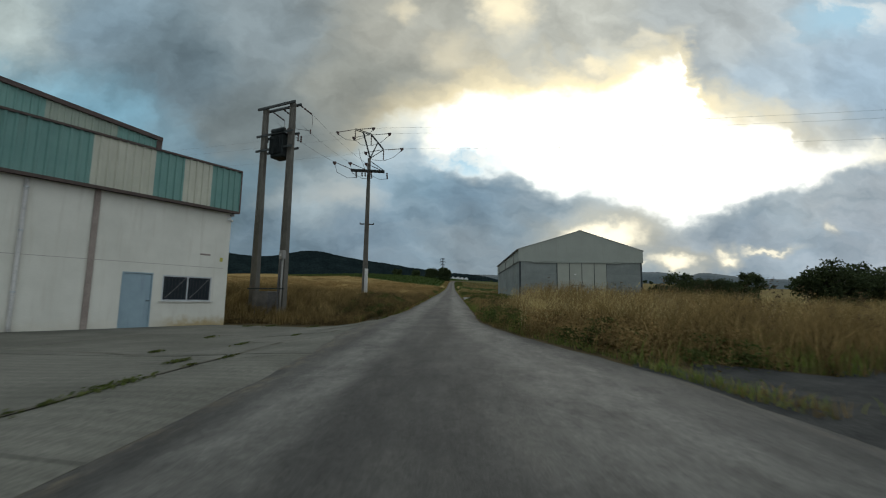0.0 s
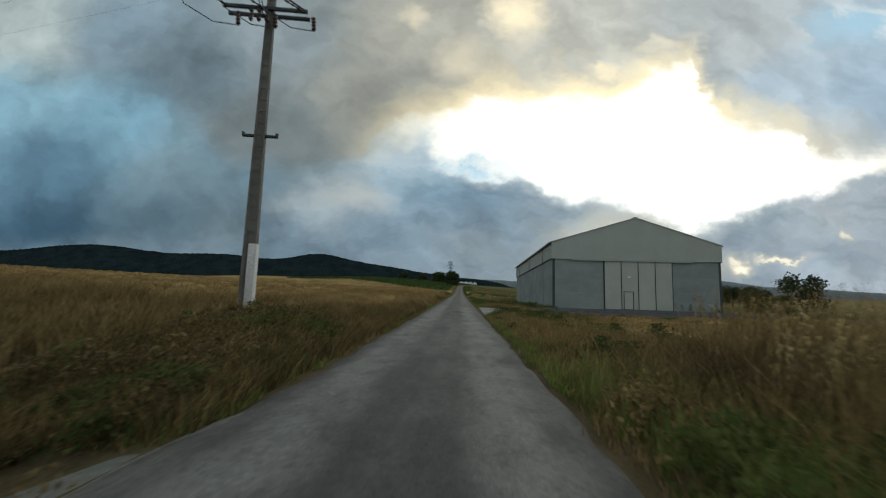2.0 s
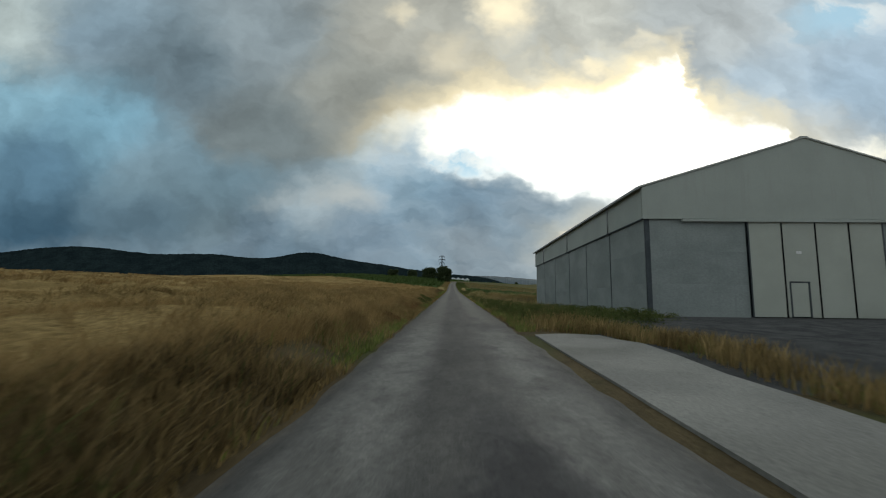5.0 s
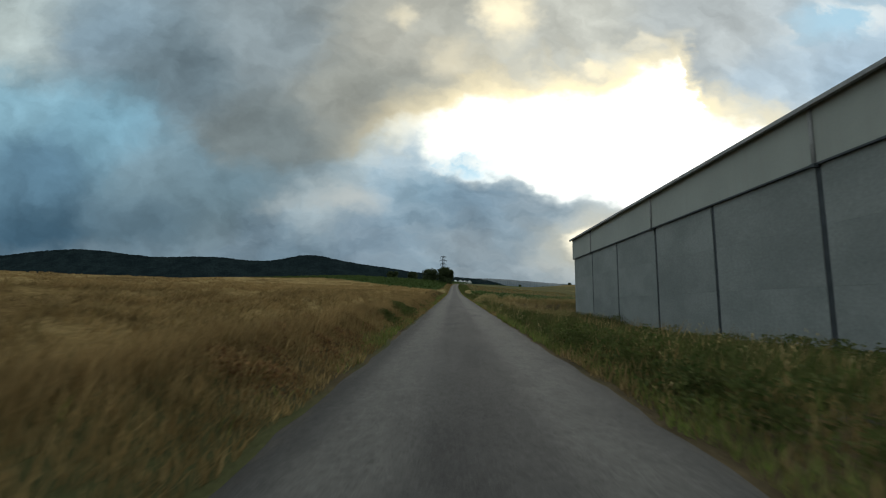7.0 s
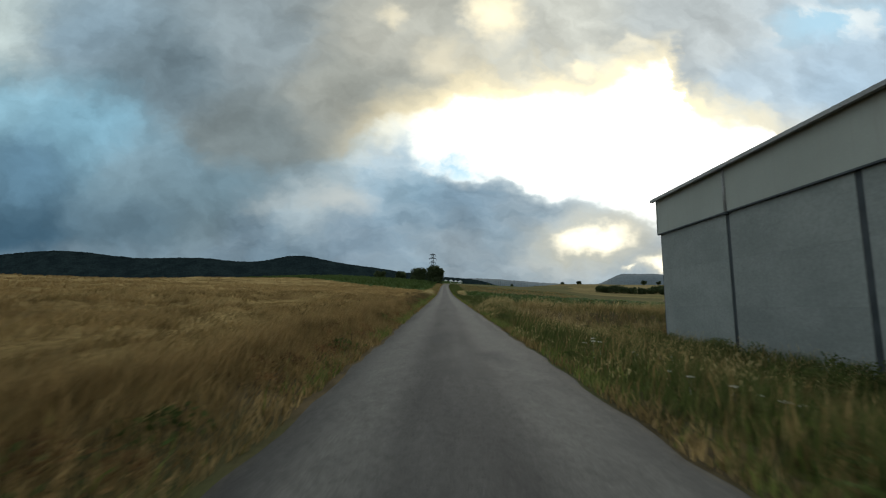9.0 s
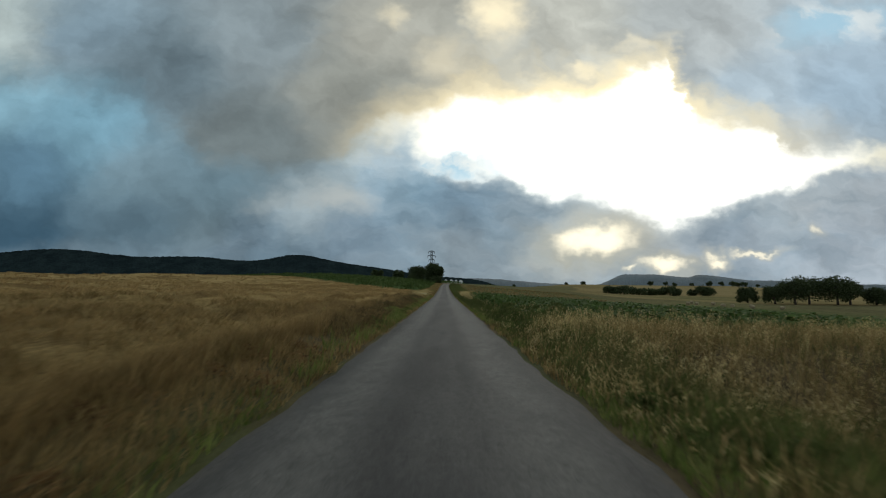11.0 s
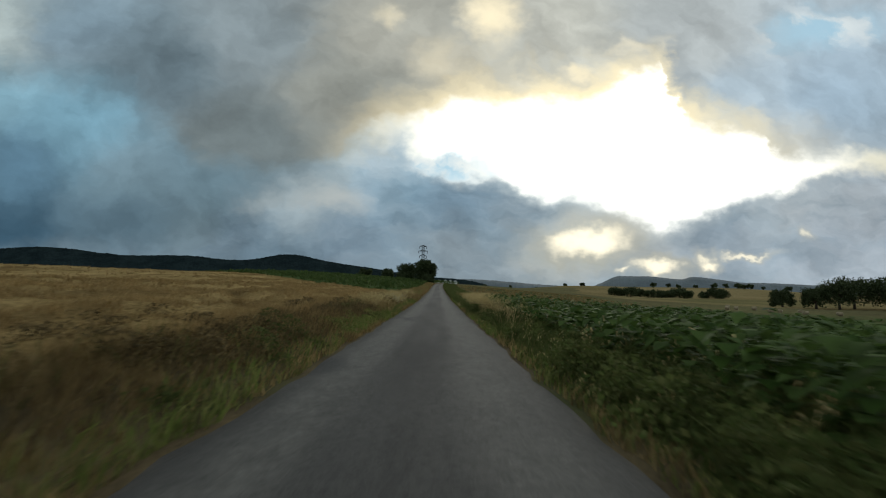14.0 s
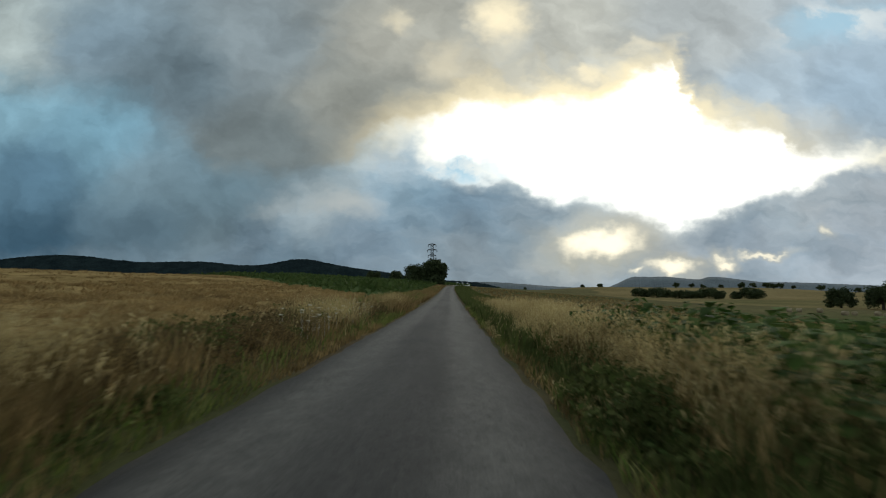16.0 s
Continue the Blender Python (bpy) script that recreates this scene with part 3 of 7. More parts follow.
def thing(name, m, label, category, group="", kind=""):
    e = new(name)
    e.empty_display_size = 0.3
    e.matrix_world = m
    return tagged(e, label, category, group, kind)


def cuboid(name, dims, mat, parent=None, label="", bevel=0.0):
    bm = bmesh.new()
    box(bm, *dims)
    if bevel:
        bevelled(bm, bevel)
    return part(name, bm, mat, parent, label)


def fast_mesh(name, verts, tris, mat):
    """One mesh from arrays of corners and triangles."""
    me = bpy.data.meshes.new(name)
    me.vertices.add(len(verts))
    me.vertices.foreach_set("co", np.asarray(verts, np.float32).ravel())
    me.loops.add(len(tris) * 3)
    me.loops.foreach_set("vertex_index", np.asarray(tris, np.int32).ravel())
    me.polygons.add(len(tris))
    me.polygons.foreach_set("loop_start", np.arange(len(tris), dtype=np.int32) * 3)
    me.update(calc_edges=True)
    me.materials.append(mat)
    return me


# ---- the lie of the land ----
ROAD_HALF = 1.75
YARD_END = 17.0


def road_x(y):
    y = np.asarray(y, float)
    return 2.67 - 0.0103 * y + 0.0006 * np.maximum(y - 258, 0) ** 2


def road_z(y):
    y = np.asarray(y, float)
    z = 0.0285 * y + 0.0000277 * np.maximum(y, 0) ** 2 + 0.00011 * np.clip(y - 141.8, 0, 158) ** 2
    far = np.maximum(y - 300, 0)
    crest = 0.0285 * 300 + 0.0000277 * 90000 + 0.00011 * 158 ** 2
    return np.where(y > 300, crest + 26 * (1 - np.exp(-far / 480.0)), z)


def step(a, b, v):
    t = np.clip((v - a) / (b - a), 0, 1)
    return t * t * (3 - 2 * t)


def soft_cap(v, top):
    return top * (1 - np.exp(-v / top * 1.25)) / (1 - math.exp(-1.25)) * (v < top) + top * (v >= top)


def rect_near(x, y, x0, x1, y0, y1, reach):
    d = np.hypot(np.maximum(np.maximum(x0 - x, x - x1), 0), np.maximum(np.maximum(y0 - y, y - y1), 0))
    return 1 - step(0, reach, d)


def bumps(x, y):
    return (0.05 * np.sin(0.9 * x + 0.31 * y) + 0.05 * np.sin(0.37 * x - 0.8 * y + 1.0) + 0.04 * np.sin(1.7 * x + 1.3 * y + 2))


def ragged(y, k):
    return 0.025 * np.sin(y * 0.9 + k) + 0.03 * np.sin(y * 2.9 + 2 * k) + 0.03 * np.sin(y * 5.3 + 3 * k) * np.sin(y * 0.37 + k)


def road_right(y):
    """The right edge of the tarmac, which opens out towards the side turning."""
    y = np.asarray(y, float)
    return road_x(y) + ROAD_HALF + 2.6 * (1 - step(3.0, 17.0, y)) + ragged(y, 1.0)


def road_left(y):
    y = np.asarray(y, float)
    return road_x(y) - ROAD_HALF - 0.35 * (1 - step(12, 24, y)) - 0.22 * step(6, 11, y) * (1 - step(14, 21, y)) + ragged(y, 5.0)


def ground_z(x, y):
    x, y = np.asarray(x, float), np.asarray(y, float)
    off = x - road_x(y)
    z = road_z(y) + 0 * x
    left, right = np.maximum(-off - ROAD_HALF, 0), np.maximum(off - ROAD_HALF, 0)
    fade = np.exp(-np.maximum(np.hypot(x, 0.0) - 250, 0) / 300.0)
    z = z + np.where(off < 0, 0.040 * np.minimum(left, 300) * fade, -(1 - step(90, 130, y)) * (0.02 * np.minimum(right, 24) + 0.03 * np.clip(right - 24, 0, 150)) - step(90, 130, y) * 0.056 * soft_cap(right, 150.0) * (1 - 0.9 * step(480, 760, y)) + 0.03 * np.minimum(right, 35) * (1 - step(35, 120, right)) * step(100, 118, y) * (1 - step(165, 230, y)))
    z = z + (0.36 - 0.06 * step(60, 85, y)) * step(0.2, 1.5, left) * step(20, 27, y)
    far = np.minimum(left, 300)
    z = z - 0.05 * np.maximum(far - 60, 0) * (1 - 0.5 * step(330, 450, y) * (1 - step(200, 300, far))) + 0.85 * step(165, 190, y) * np.exp(-((far - 55) / 30) ** 2)
    z = z + 6.5 * step(430, 760, y) * step(10, 60, off) * (1 - step(260, 420, off))
    z = z + bumps(x, y) * step(0.5, 3.0, left + right)
    yard = rect_near(x, y, -40, -2.5, -40, 18.5, 5.0)
    z = z * (1 - yard) + (0.04 + 0 * x) * yard
    pad = rect_near(x, y, 9.0, 34.0, 61.0, 100.0, 6.0)
    z = z * (1 - pad) + (1.74 - 0.16 * step(65, 71, y) + 0.12 * step(84, 96, y)) * pad
    a, b = road_left(y), road_right(y)
    onroad = 1 - step(-0.15, 0.45, np.maximum(a - x, x - b))
    flat = road_z(y) * onroad + z * (1 - onroad)
    return flat - 0.06 * onroad


def ground_at(x, y):
    return float(ground_z(x, y))


def spaced(a, b, near0, near1, fine, grow, limit):
    """Grid lines, fine between near0 and near1 and wider apart away from them."""
    out = list(np.arange(near0, near1 + 1e-6, fine))
    s, v = fine, near1
    while v < b:
        s = min(s * grow, limit)
        v += s
        out.append(min(v, b))
    s, v = fine, near0
    while v > a:
        s = min(s * grow, limit)
        v -= s
        out.insert(0, max(v, a))
    return np.array(out)


def wheat_edge(y):
    """How far from the road's middle the wheat begins."""
    y = np.asarray(y, float)
    return -2.95 - 0.5 * step(98, 116, y) - 0.85 * step(128, 146, y) - 1.5 * (1 - step(24, 37, y)) + 0.12 * np.sin(y * 0.8) + 0.08 * np.sin(y * 2.3)


def wheat_end(off):
    """How far up the road the wheat reaches; the vines begin there, on a slant."""
    return 174 + 1.68 * np.clip(-off - 4, 0, 40) + 0.9 * np.clip(-off - 44, 0, 200)


def crop_end(off):
    return 151.5 + 0.12 * (off - 4.5)


def yard_front(x):
    """Where the stubble ends and the barn's gravel begins."""
    return 46.0 + 0.6 * np.sin(x) + 0.62 * np.clip(x - 12, 0, 20)


def make_ground():
    xs = spaced(-3200, 3200, -14, 18, 0.5, 1.12, 160)
    ys = spaced(-400, 3600, -12, 175, 1.0, 1.07, 120)
    gx, gy = np.meshgrid(xs, ys)
    v = np.stack([gx, gy, ground_z(gx, gy)], -1).reshape(-1, 3)
    nx = len(xs)
    i = (np.arange(len(ys) - 1)[:, None] * nx + np.arange(nx - 1)[None, :]).ravel()
    tris = np.concatenate([np.stack([i, i + 1, i + nx + 1], 1), np.stack([i, i + nx + 1, i + nx], 1)])
    me = fast_mesh("ground", v, tris, M_EARTH)
    for m in (M_WHEATGROUND, M_CROPGROUND, M_TANFIELD, M_DARKFIELD, M_VINEGROUND, M_GRAVEL):
        me.materials.append(m)
    c = v[tris].mean(1)
    x, y = c[:, 0], c[:, 1]
    off = x - road_x(y)
    idx = np.zeros(len(tris), np.int32)
    idx[(off < wheat_edge(y) - 0.4) & (y > 27) & (y < wheat_end(off))] = 1
    idx[(off < -4.2) & (y >= wheat_end(off))] = 5
    idx[(off < -70) & (y >= wheat_end(off))] = 1
    idx[(off < -60) & (y > 420)] = 4
    idx[(off > 4.5) & (y > 110)] = 2
    idx[(off > 4) & (y > crop_end(off))] = 3
    idx[(off > 4) & (y > crop_end(off) + 34)] = 4
    idx[(off > 85) & (y > 320 - 0.1 * off) & (y < 620)] = 3
    idx[(off > 45) & (y > 620)] = 3
    idx[(off > 30) & (y > 760) & ((off * 0.011 + y * 0.004) % 1.0 < 0.45)] = 4
    idx[(off > 5) & (y < yard_front(x) - 0.5) & (y > 25) & (x > 7.5)] = 1
    idx[(off > 3.2) & (y < 7.6 + 0.25 * np.clip(x - 7, 0, 40))] = 6
    idx[(x > 5.7) & (x < 36) & (y > yard_front(x)) & (y < 64.9)] = 6
    me.polygons.foreach_set("material_index", idx)
    me.shade_smooth()
    return tagged(new("ground", me), "rolling farmland of wheat, green crop and dry verge", "ground", kind="structure")


make_ground()


def make_road():
    ys = np.concatenate([np.arange(-60, 170, 0.5), np.arange(170, 331, 2.0)])
    n = 13
    verts = []
    for y in ys:
        a, b = float(road_left(y)), float(road_right(y))
        for k in range(n):
            f = k / (n - 1)
            edge = abs(2 * f - 1)
            crown = 0.035 * (1 - edge ** 2) - 0.012 * math.exp(-((edge - 0.47) / 0.16) ** 2)
            verts.append((a + (b - a) * f, y, float(road_z(y)) + crown - (0.07 if edge > 0.99 else 0)))
    i = (np.arange(len(ys) - 1)[:, None] * n + np.arange(n - 1)[None, :]).ravel()
    tris = np.concatenate([np.stack([i, i + 1, i + n + 1], 1), np.stack([i, i + n + 1, i + n], 1)])
    me = fast_mesh("road", np.array(verts), tris, M_ASPHALT)
    along = np.repeat(ys, n)
    side = np.array(verts)[:, 0] - road_x(along)
    across = 0.5 + 0.5 * side / np.where(side > 0, road_right(along) - road_x(along), ROAD_HALF)
    layer = me.uv_layers.new(name="UVMap")
    layer.data.foreach_set("uv", np.stack([across, along], 1)[tris.ravel()].astype(np.float32).ravel())
    me.shade_smooth()
    return tagged(new("road", me), "narrow worn grey asphalt country road with no markings", "road", kind="structure")


make_road()


# ---- concrete yard in front of the white shed, and the apron of the barn ----
def make_yard():
    yard = tagged(new("pavement"), "cracked grey concrete yard with weeds in its joints", "pavement", kind="structure")
    rng = random.Random(4)

    def z_at(x, y):
        return ground_at(x, y) + 0.035

    def slab(x0, x1, y0, y1):
        bm = bmesh.new()
        g = 0.02
        nx, ny = max(2, int((x1 - x0) / 1.0)), max(2, int((y1 - y0) / 1.0))
        grid = []
        tilt = rng.uniform(-0.004, 0.004)
        for j in range(ny + 1):
            for i in range(nx + 1):
                x, y = x0 + g + (x1 - x0 - 2 * g) * i / nx, y0 + g + (y1 - y0 - 2 * g) * j / ny
                limit = YARD_END + 0.9 * math.sin(x * 0.7) * 0.3 + (3.4 if x > -1.2 else 0.0) * max(0.0, (x + 1.2) / 1.7)
                y = min(y, limit)
                grid.append(bm.verts.new((x, y, z_at(x, y) + tilt)))
        for j in range(ny):
            for i in range(nx):
                k = j * (nx + 1) + i
                bm.faces.new((grid[k], grid[k + 1], grid[k + nx + 2], grid[k + nx + 1]))
        bmesh.ops.remove_doubles(bm, verts=bm.verts, dist=0.0005)
        rim = [e for e in bm.edges if e.is_boundary]
        made = bmesh.ops.extrude_edge_only(bm, edges=rim)
        for v in made["geom"]:
            if isinstance(v, bmesh.types.BMVert):
                v.co.z -= 0.08
        return part("slab", bm, M_SLAB, yard)

    ys = [-12.0, -7.0, -2.0, 3.0, 8.0, 12.6, 17.2]
    for y0, y1 in zip(ys, ys[1:]):
        slab(-0.68 if y0 < 7.5 else -5.68, 0.85, y0, y1)
        for x0 in (-5.68, -10.68, -15.68):
            if x0 > -6 and y0 > 7.5:
                continue
            if y1 < 17.5 and x0 > -11 or y1 < 10:
                slab(x0, x0 + 5.0, y0, y1)
    slab(-0.68, 0.80, 17.2, 21.0)
    # dirt in the joints and cracks
    def crack(points, width):
        bm = bmesh.new()
        last = None
        for x, y in points:
            w = width * rng.uniform(0.4, 1.5)
            a, b = bm.verts.new((x - w, y, z_at(x, y) + 0.012)), bm.verts.new((x + w, y + w, z_at(x, y) + 0.012))
            if last:
                bm.faces.new((last[0], last[1], b, a))
            last = (a, b)
        part("crack", bm, M_CRACK, yard, "dark dirt-filled crack")
    crack([(-0.68 + rng.uniform(-0.03, 0.03), 2 + 0.35 * k) for k in range(24)], 0.035)
    crack([(-0.6 - 0.45 * k, 8.1 + rng.uniform(-0.08, 0.08) + 0.02 * k) for k in range(11)], 0.03)
    crack([(-5.6 + 0.3 * k, 12.4 + rng.uniform(-0.06, 0.06)) for k in range(16)], 0.03)
    for x0, y0, n in ((-1.6, 6.9, 9), (-3.4, 8.2, 8), (-3.0, 9.6, 12), (-5.2, 11.2, 14), (-2.4, 11.9, 10), (-1.9, 14.2, 9)):
        crack([(x0 + 0.26 * k, y0 + 0.10 * k + rng.uniform(-0.07, 0.07)) for k in range(n)], 0.022)
    crack([(-1.0 + 0.12 * k, 13.5 + 0.33 * k + rng.uniform(-0.05, 0.05)) for k in range(10)], 0.03)
    return yard


make_yard()


def make_apron():
    bm = bmesh.new()
    rows = []
    for k in range(9):
        f = k / 8
        x = 4.12 + f * 1.9
        y0, y1 = 40.9 + 0.4 * f, 52.0 + 0.8 * f
        rows.append([bm.verts.new((x, y0 + (y1 - y0) * j / 8, max(ground_at(x, y0 + (y1 - y0) * j / 8) + 0.03, float(road_z(y0 + (y1 - y0) * j / 8)) - 0.04 - 0.06 * f))) for j in range(9)])
    for r, s in zip(rows, rows[1:]):
        for j in range(8):
            bm.faces.new((r[j], s[j], s[j + 1], r[j + 1]))
    made = bmesh.ops.extrude_edge_only(bm, edges=[e for e in bm.edges if e.is_boundary])
    for v in made["geom"]:
        if isinstance(v, bmesh.types.BMVert):
            v.co.z -= 0.15
    ob = part("apron", bm, M_APRON)
    tagged(ob, "pale concrete crossing from the road to the barn", "pavement", kind="structure")


make_apron()


# ---- the white shed with green cladding ----
def corrugated(bm, x0, x1, y, z0, z1, pitch=0.25, depth=0.055, thick=0.01):
    """A ribbed sheet that faces -y."""
    xs, ds = [], []
    x = x0
    while x < x1 - 1e-6:
        for f, d in ((0.0, 0), (0.62, 0), (0.72, 1), (0.90, 1)):
            if x + f * pitch < x1:
                xs.append(x + f * pitch)
                ds.append(d)
        x += pitch
    xs.append(x1)
    ds.append(0)
    for a, b, da, db in zip(xs, xs[1:], ds, ds[1:]):
        v = [bm.verts.new(p) for p in ((a, y - depth * da, z0), (b, y - depth * db, z0), (b, y - depth * db, z1), (a, y - depth * da, z1))]
        bm.faces.new(v)
    lo = [bm.verts.new((a, y + thick, z0)) for a in (x0, x1)] + [bm.verts.new((a, y + thick, z1)) for a in (x1, x0)]
    bm.faces.new(lo)


def make_shed():
    shed = thing("warehouse", pose(-6.14, 17.64, 0.0, 0, 0, 58.06), "white rendered warehouse with green and cream ribbed cladding under its roof", "warehouse")
    L, D = -16.0, 12.0
    # front wall with the openings cut through: pieces round the door and the window
    bm = bmesh.new()
    t = 0.22
    for x0, x1, z0, z1 in ((L, -3.70, -0.3, 4.7), (-3.70, -2.74, 1.99, 4.7), (-2.74, -2.42, -0.3, 4.7), (-2.42, -0.62, -0.3, 1.0), (-2.42, -0.62, 1.94, 4.7), (-0.62, 0.0, -0.3, 4.7)):
        box(bm, x0, x1, 0, t, z0, z1)
    bmesh.ops.remove_doubles(bm, verts=bm.verts, dist=0.0005)
    part("wall", bm, M_WHITEWALL, shed, "dirty white rendered wall")
    cuboid("wall", (-0.22, 0.0, t, D, -0.3, 4.7), M_WHITEWALL, shed)
    cuboid("wall", (L, L + 0.22, t, D, -0.3, 4.7), M_WHITEWALL, shed)
    cuboid("wall", (L, 0, D, D + 0.22, -0.3, 4.7), M_WHITEWALL, shed)
    # dark sheet added in place of the unlit room
    cuboid("backing", (L, -0.25, 0.6, 0.65, -0.2, 4.6), M_DARKSTEEL, shed, "dark sheet in place of the unlit room behind the window")
    # a bed joint across the wall
    for x0, x1 in ((L, -6.45), (-6.32, -4.71), (-4.52, -0.2)):
        cuboid("joint", (x0, x1, -0.004, 0.01, 2.325, 2.337), M_PILASTER, shed)
    cuboid("pilaster", (-4.71, -4.54, -0.06, 0.0, -0.1, 4.64), M_PILASTER, shed, "brown-stained concrete pilaster", 0.01)
    bm = bmesh.new()
    tube(bm, [(-6.38, -0.07, 4.6), (-6.38, -0.07, 0.25), (-6.38, -0.12, 0.08)], 0.055, 10)
    pipe = part("downpipe", bm, M_PIPE, shed, "grey weathered rain pipe", True)
    for z in (1.2, 3.0, 4.3):
        bm = bmesh.new()
        tube(bm, [(-6.38, -0.07, z), (-6.38, -0.07, z + 0.05)], 0.066, 10)
        part("clip", bm, M_FRAMEGREY, pipe)
    # blue door
    door = part("door", bevelled_box(-3.66, -2.78, 0.03, 0.075, 0.05, 1.95), M_BLUEDOOR, shed, "plain light blue steel door, shut")
    for d in ((-3.70, -3.66, -0.01, 0.1, 0.03, 1.99), (-2.78, -2.74, -0.01, 0.1, 0.03, 1.99), (-3.66, -2.78, -0.01, 0.1, 1.95, 1.99)):
        cuboid("frame", d, M_BLUEDOOR, door)
    cuboid("handle", (-2.90, -2.80, -0.02, 0.03, 0.98, 1.01), M_STEEL, door)
    cuboid("sill", (-3.75, -2.70, -0.10, 0.03, -0.05, 0.05), M_SLAB, door)
    # sliding window; a grey strip across each pane imitates a reflection
    win = part("window", bevelled_box(-1.545, -1.495, 0.02, 0.07, 1.05, 1.89, 0.006), M_FRAMEGREY, shed, "grey aluminium sliding window with dark panes")
    for d in ((-2.42, -2.37, 0.01, 0.09, 1.0, 1.94), (-0.67, -0.62, 0.01, 0.09, 1.0, 1.94), (-2.37, -0.67, 0.01, 0.09, 1.0, 1.05), (-2.37, -0.67, 0.01, 0.09, 1.89, 1.94)):
        cuboid("frame", d, M_FRAMEGREY, win)
    for x0, x1 in ((-2.37, -1.545), (-1.495, -0.67)):
        cuboid("pane", (x0, x1, 0.045, 0.051, 1.05, 1.89), M_GLASS, win, "dark reflecting pane")
        for k in range(7):
            bm = bmesh.new()
            bx = x0 + (x1 - x0) * (k + 0.5) / 7
            tube(bm, [(bx, 0.0, 1.03), (bx, 0.0, 1.91)], 0.006, 5)
            part("bar", bm, M_DARKSTEEL, win, "thin dark window bar")
        bm = bmesh.new()
        tube(bm, [(x0 + 0.1, 0.040, 1.12), (x0 + 0.42, 0.040, 1.45), (x1 - 0.05, 0.040, 1.86)], 0.012, 5)
        part("reflection_strip", bm, M_REFLECTGREY, win, "grey strip standing in for a reflection across the pane")
    cuboid("sill", (-2.50, -0.54, -0.07, 0.02, 0.965, 1.0), M_WHITEPAINT, win, "pale window sill", 0.006)
    # cladding band with its coloured bays
    bays = ((L, -4.95, M_GREENCLAD, "green ribbed steel sheet"), (-4.95, -3.10, M_CREAMCLAD, "cream translucent ribbed sheet"), (-3.10, -2.10, M_GREENCLAD, "green ribbed steel sheet"),
            (-2.10, -1.04, M_CREAMCLAD, "cream translucent ribbed sheet"), (-1.04, 0.14, M_GREENCLAD, "green ribbed steel sheet"))
    for a, b, m, lab in bays:
        bm = bmesh.new()
        corrugated(bm, a, b, -0.22, 4.70, 6.42)
        part("cladding", bm, m, shed, lab)
    cuboid("soffit", (L, 0.14, -0.20, 0.25, 4.64, 4.69), M_TRIM, shed, "brown sheet trim")
    cuboid("drip_trim", (L, 0.16, -0.285, -0.20, 4.62, 4.72), M_TRIM, shed, "brown sheet trim")
    cuboid("eave_trim", (L, 0.18, -0.30, -0.16, 6.40, 6.47), M_TRIM, shed, "brown sheet trim")
    cuboid("corner_trim", (0.14, 0.20, -0.28, -0.16, 4.64, 6.45), M_TRIM, shed, "brown sheet trim")
    bm = bmesh.new()
    box(bm, 0.05, 0.12, -0.2, D, 4.7, 6.40)
    part("gable_cladding", bm, M_GREENCLAD, shed)
    bm = bmesh.new()
    prism(bm, [(-0.2, 6.38), (D + 0.2, 6.9), (D + 0.2, 6.96), (-0.2, 6.44)], "x", L, 0.12)
    part("roof", bm, M_ROOF, shed)
    lamp = cuboid("lamp", (-0.10, 0.02, -0.20, -0.10, 4.50, 4.58), M_BOX, shed, "small white outdoor lamp", 0.01)
    cuboid("bracket", (-0.06, -0.02, -0.10, 0.0, 4.53, 4.56), M_STEEL, lamp)
    bm = bmesh.new()
    tube(bm, [(-0.16, 0.0, 4.42), (-0.16, -0.12, 4.42), (-0.16, -0.14, 4.36)], 0.02, 6)
    eye = part("security_camera", bm, M_FRAMEGREY, shed, "small pale security camera on a bracket")
    bm = bmesh.new()
    tube(bm, [(-0.22, -0.10, 4.34), (-0.05, -0.22, 4.30)], 0.045, 10)
    part("camera_body", bm, M_WHITEPAINT, eye)
    cuboid("sign", (-0.36, -0.24, -0.012, 0.0, 2.60, 2.76), M_YELLOW, shed, "small yellow warning plate")
    cuboid("vent", (-1.15, -0.75, -0.015, 0.0, 2.80, 2.86), M_PILASTER, shed, "flat grey wall vent")
    # the taller hall behind
    hall = thing("hall", shed.matrix_world @ pose(0, 7.2, 0), "taller hall behind the warehouse with faded green and cream cladding", "warehouse")
    bm = bmesh.new()
    prism(bm, [(L, 0), (-0.12, 0), (-0.12, 9.22), (L, 10.75)], "y", 0.05, 8.0)
    part("wall", bm, M_WHITEWALL, hall)
    for a, b, m in ((L, -4.6, M_GREENCLAD), (-4.6, -1.9, M_FADED), (-1.9, -0.15, M_GREENCLAD)):
        bm = bmesh.new()
        corrugated(bm, a, b, 0.0, 6.5, 9.2)
        for v in bm.verts:
            if v.co.z > 8:
                v.co.z = 9.25 + (-0.1 - v.co.x) * 0.097
        part("cladding", bm, m, hall)
    bm = bmesh.new()
    prism(bm, [(L, 10.72), (0.05, 9.16), (0.05, 9.36), (L, 10.92)], "y", -0.16, 0.06)
    part("verge_trim", bm, M_TRIM, hall, "brown sheet trim")
    cuboid("corner_trim", (-0.2, 0.05, -0.12, 0.1, 6.4, 9.25), M_TRIM, hall, "brown sheet trim")
    return shed


def bevelled_box(x0, x1, y0, y1, z0, z1, w=0.008):
    bm = bmesh.new()
    box(bm, x0, x1, y0, y1, z0, z1)
    return bevelled(bm, w)


M_YELLOW = material("yellow_plate", (0.36, 0.32, 0.04), (0.44, 0.38, 0.06), 3, 30, 0.5, 0.0)
make_shed()


# ---- the grey barn ----
BX0, BX1, BY0, BY1 = 12.5, 30.5, 64.64, 97.55
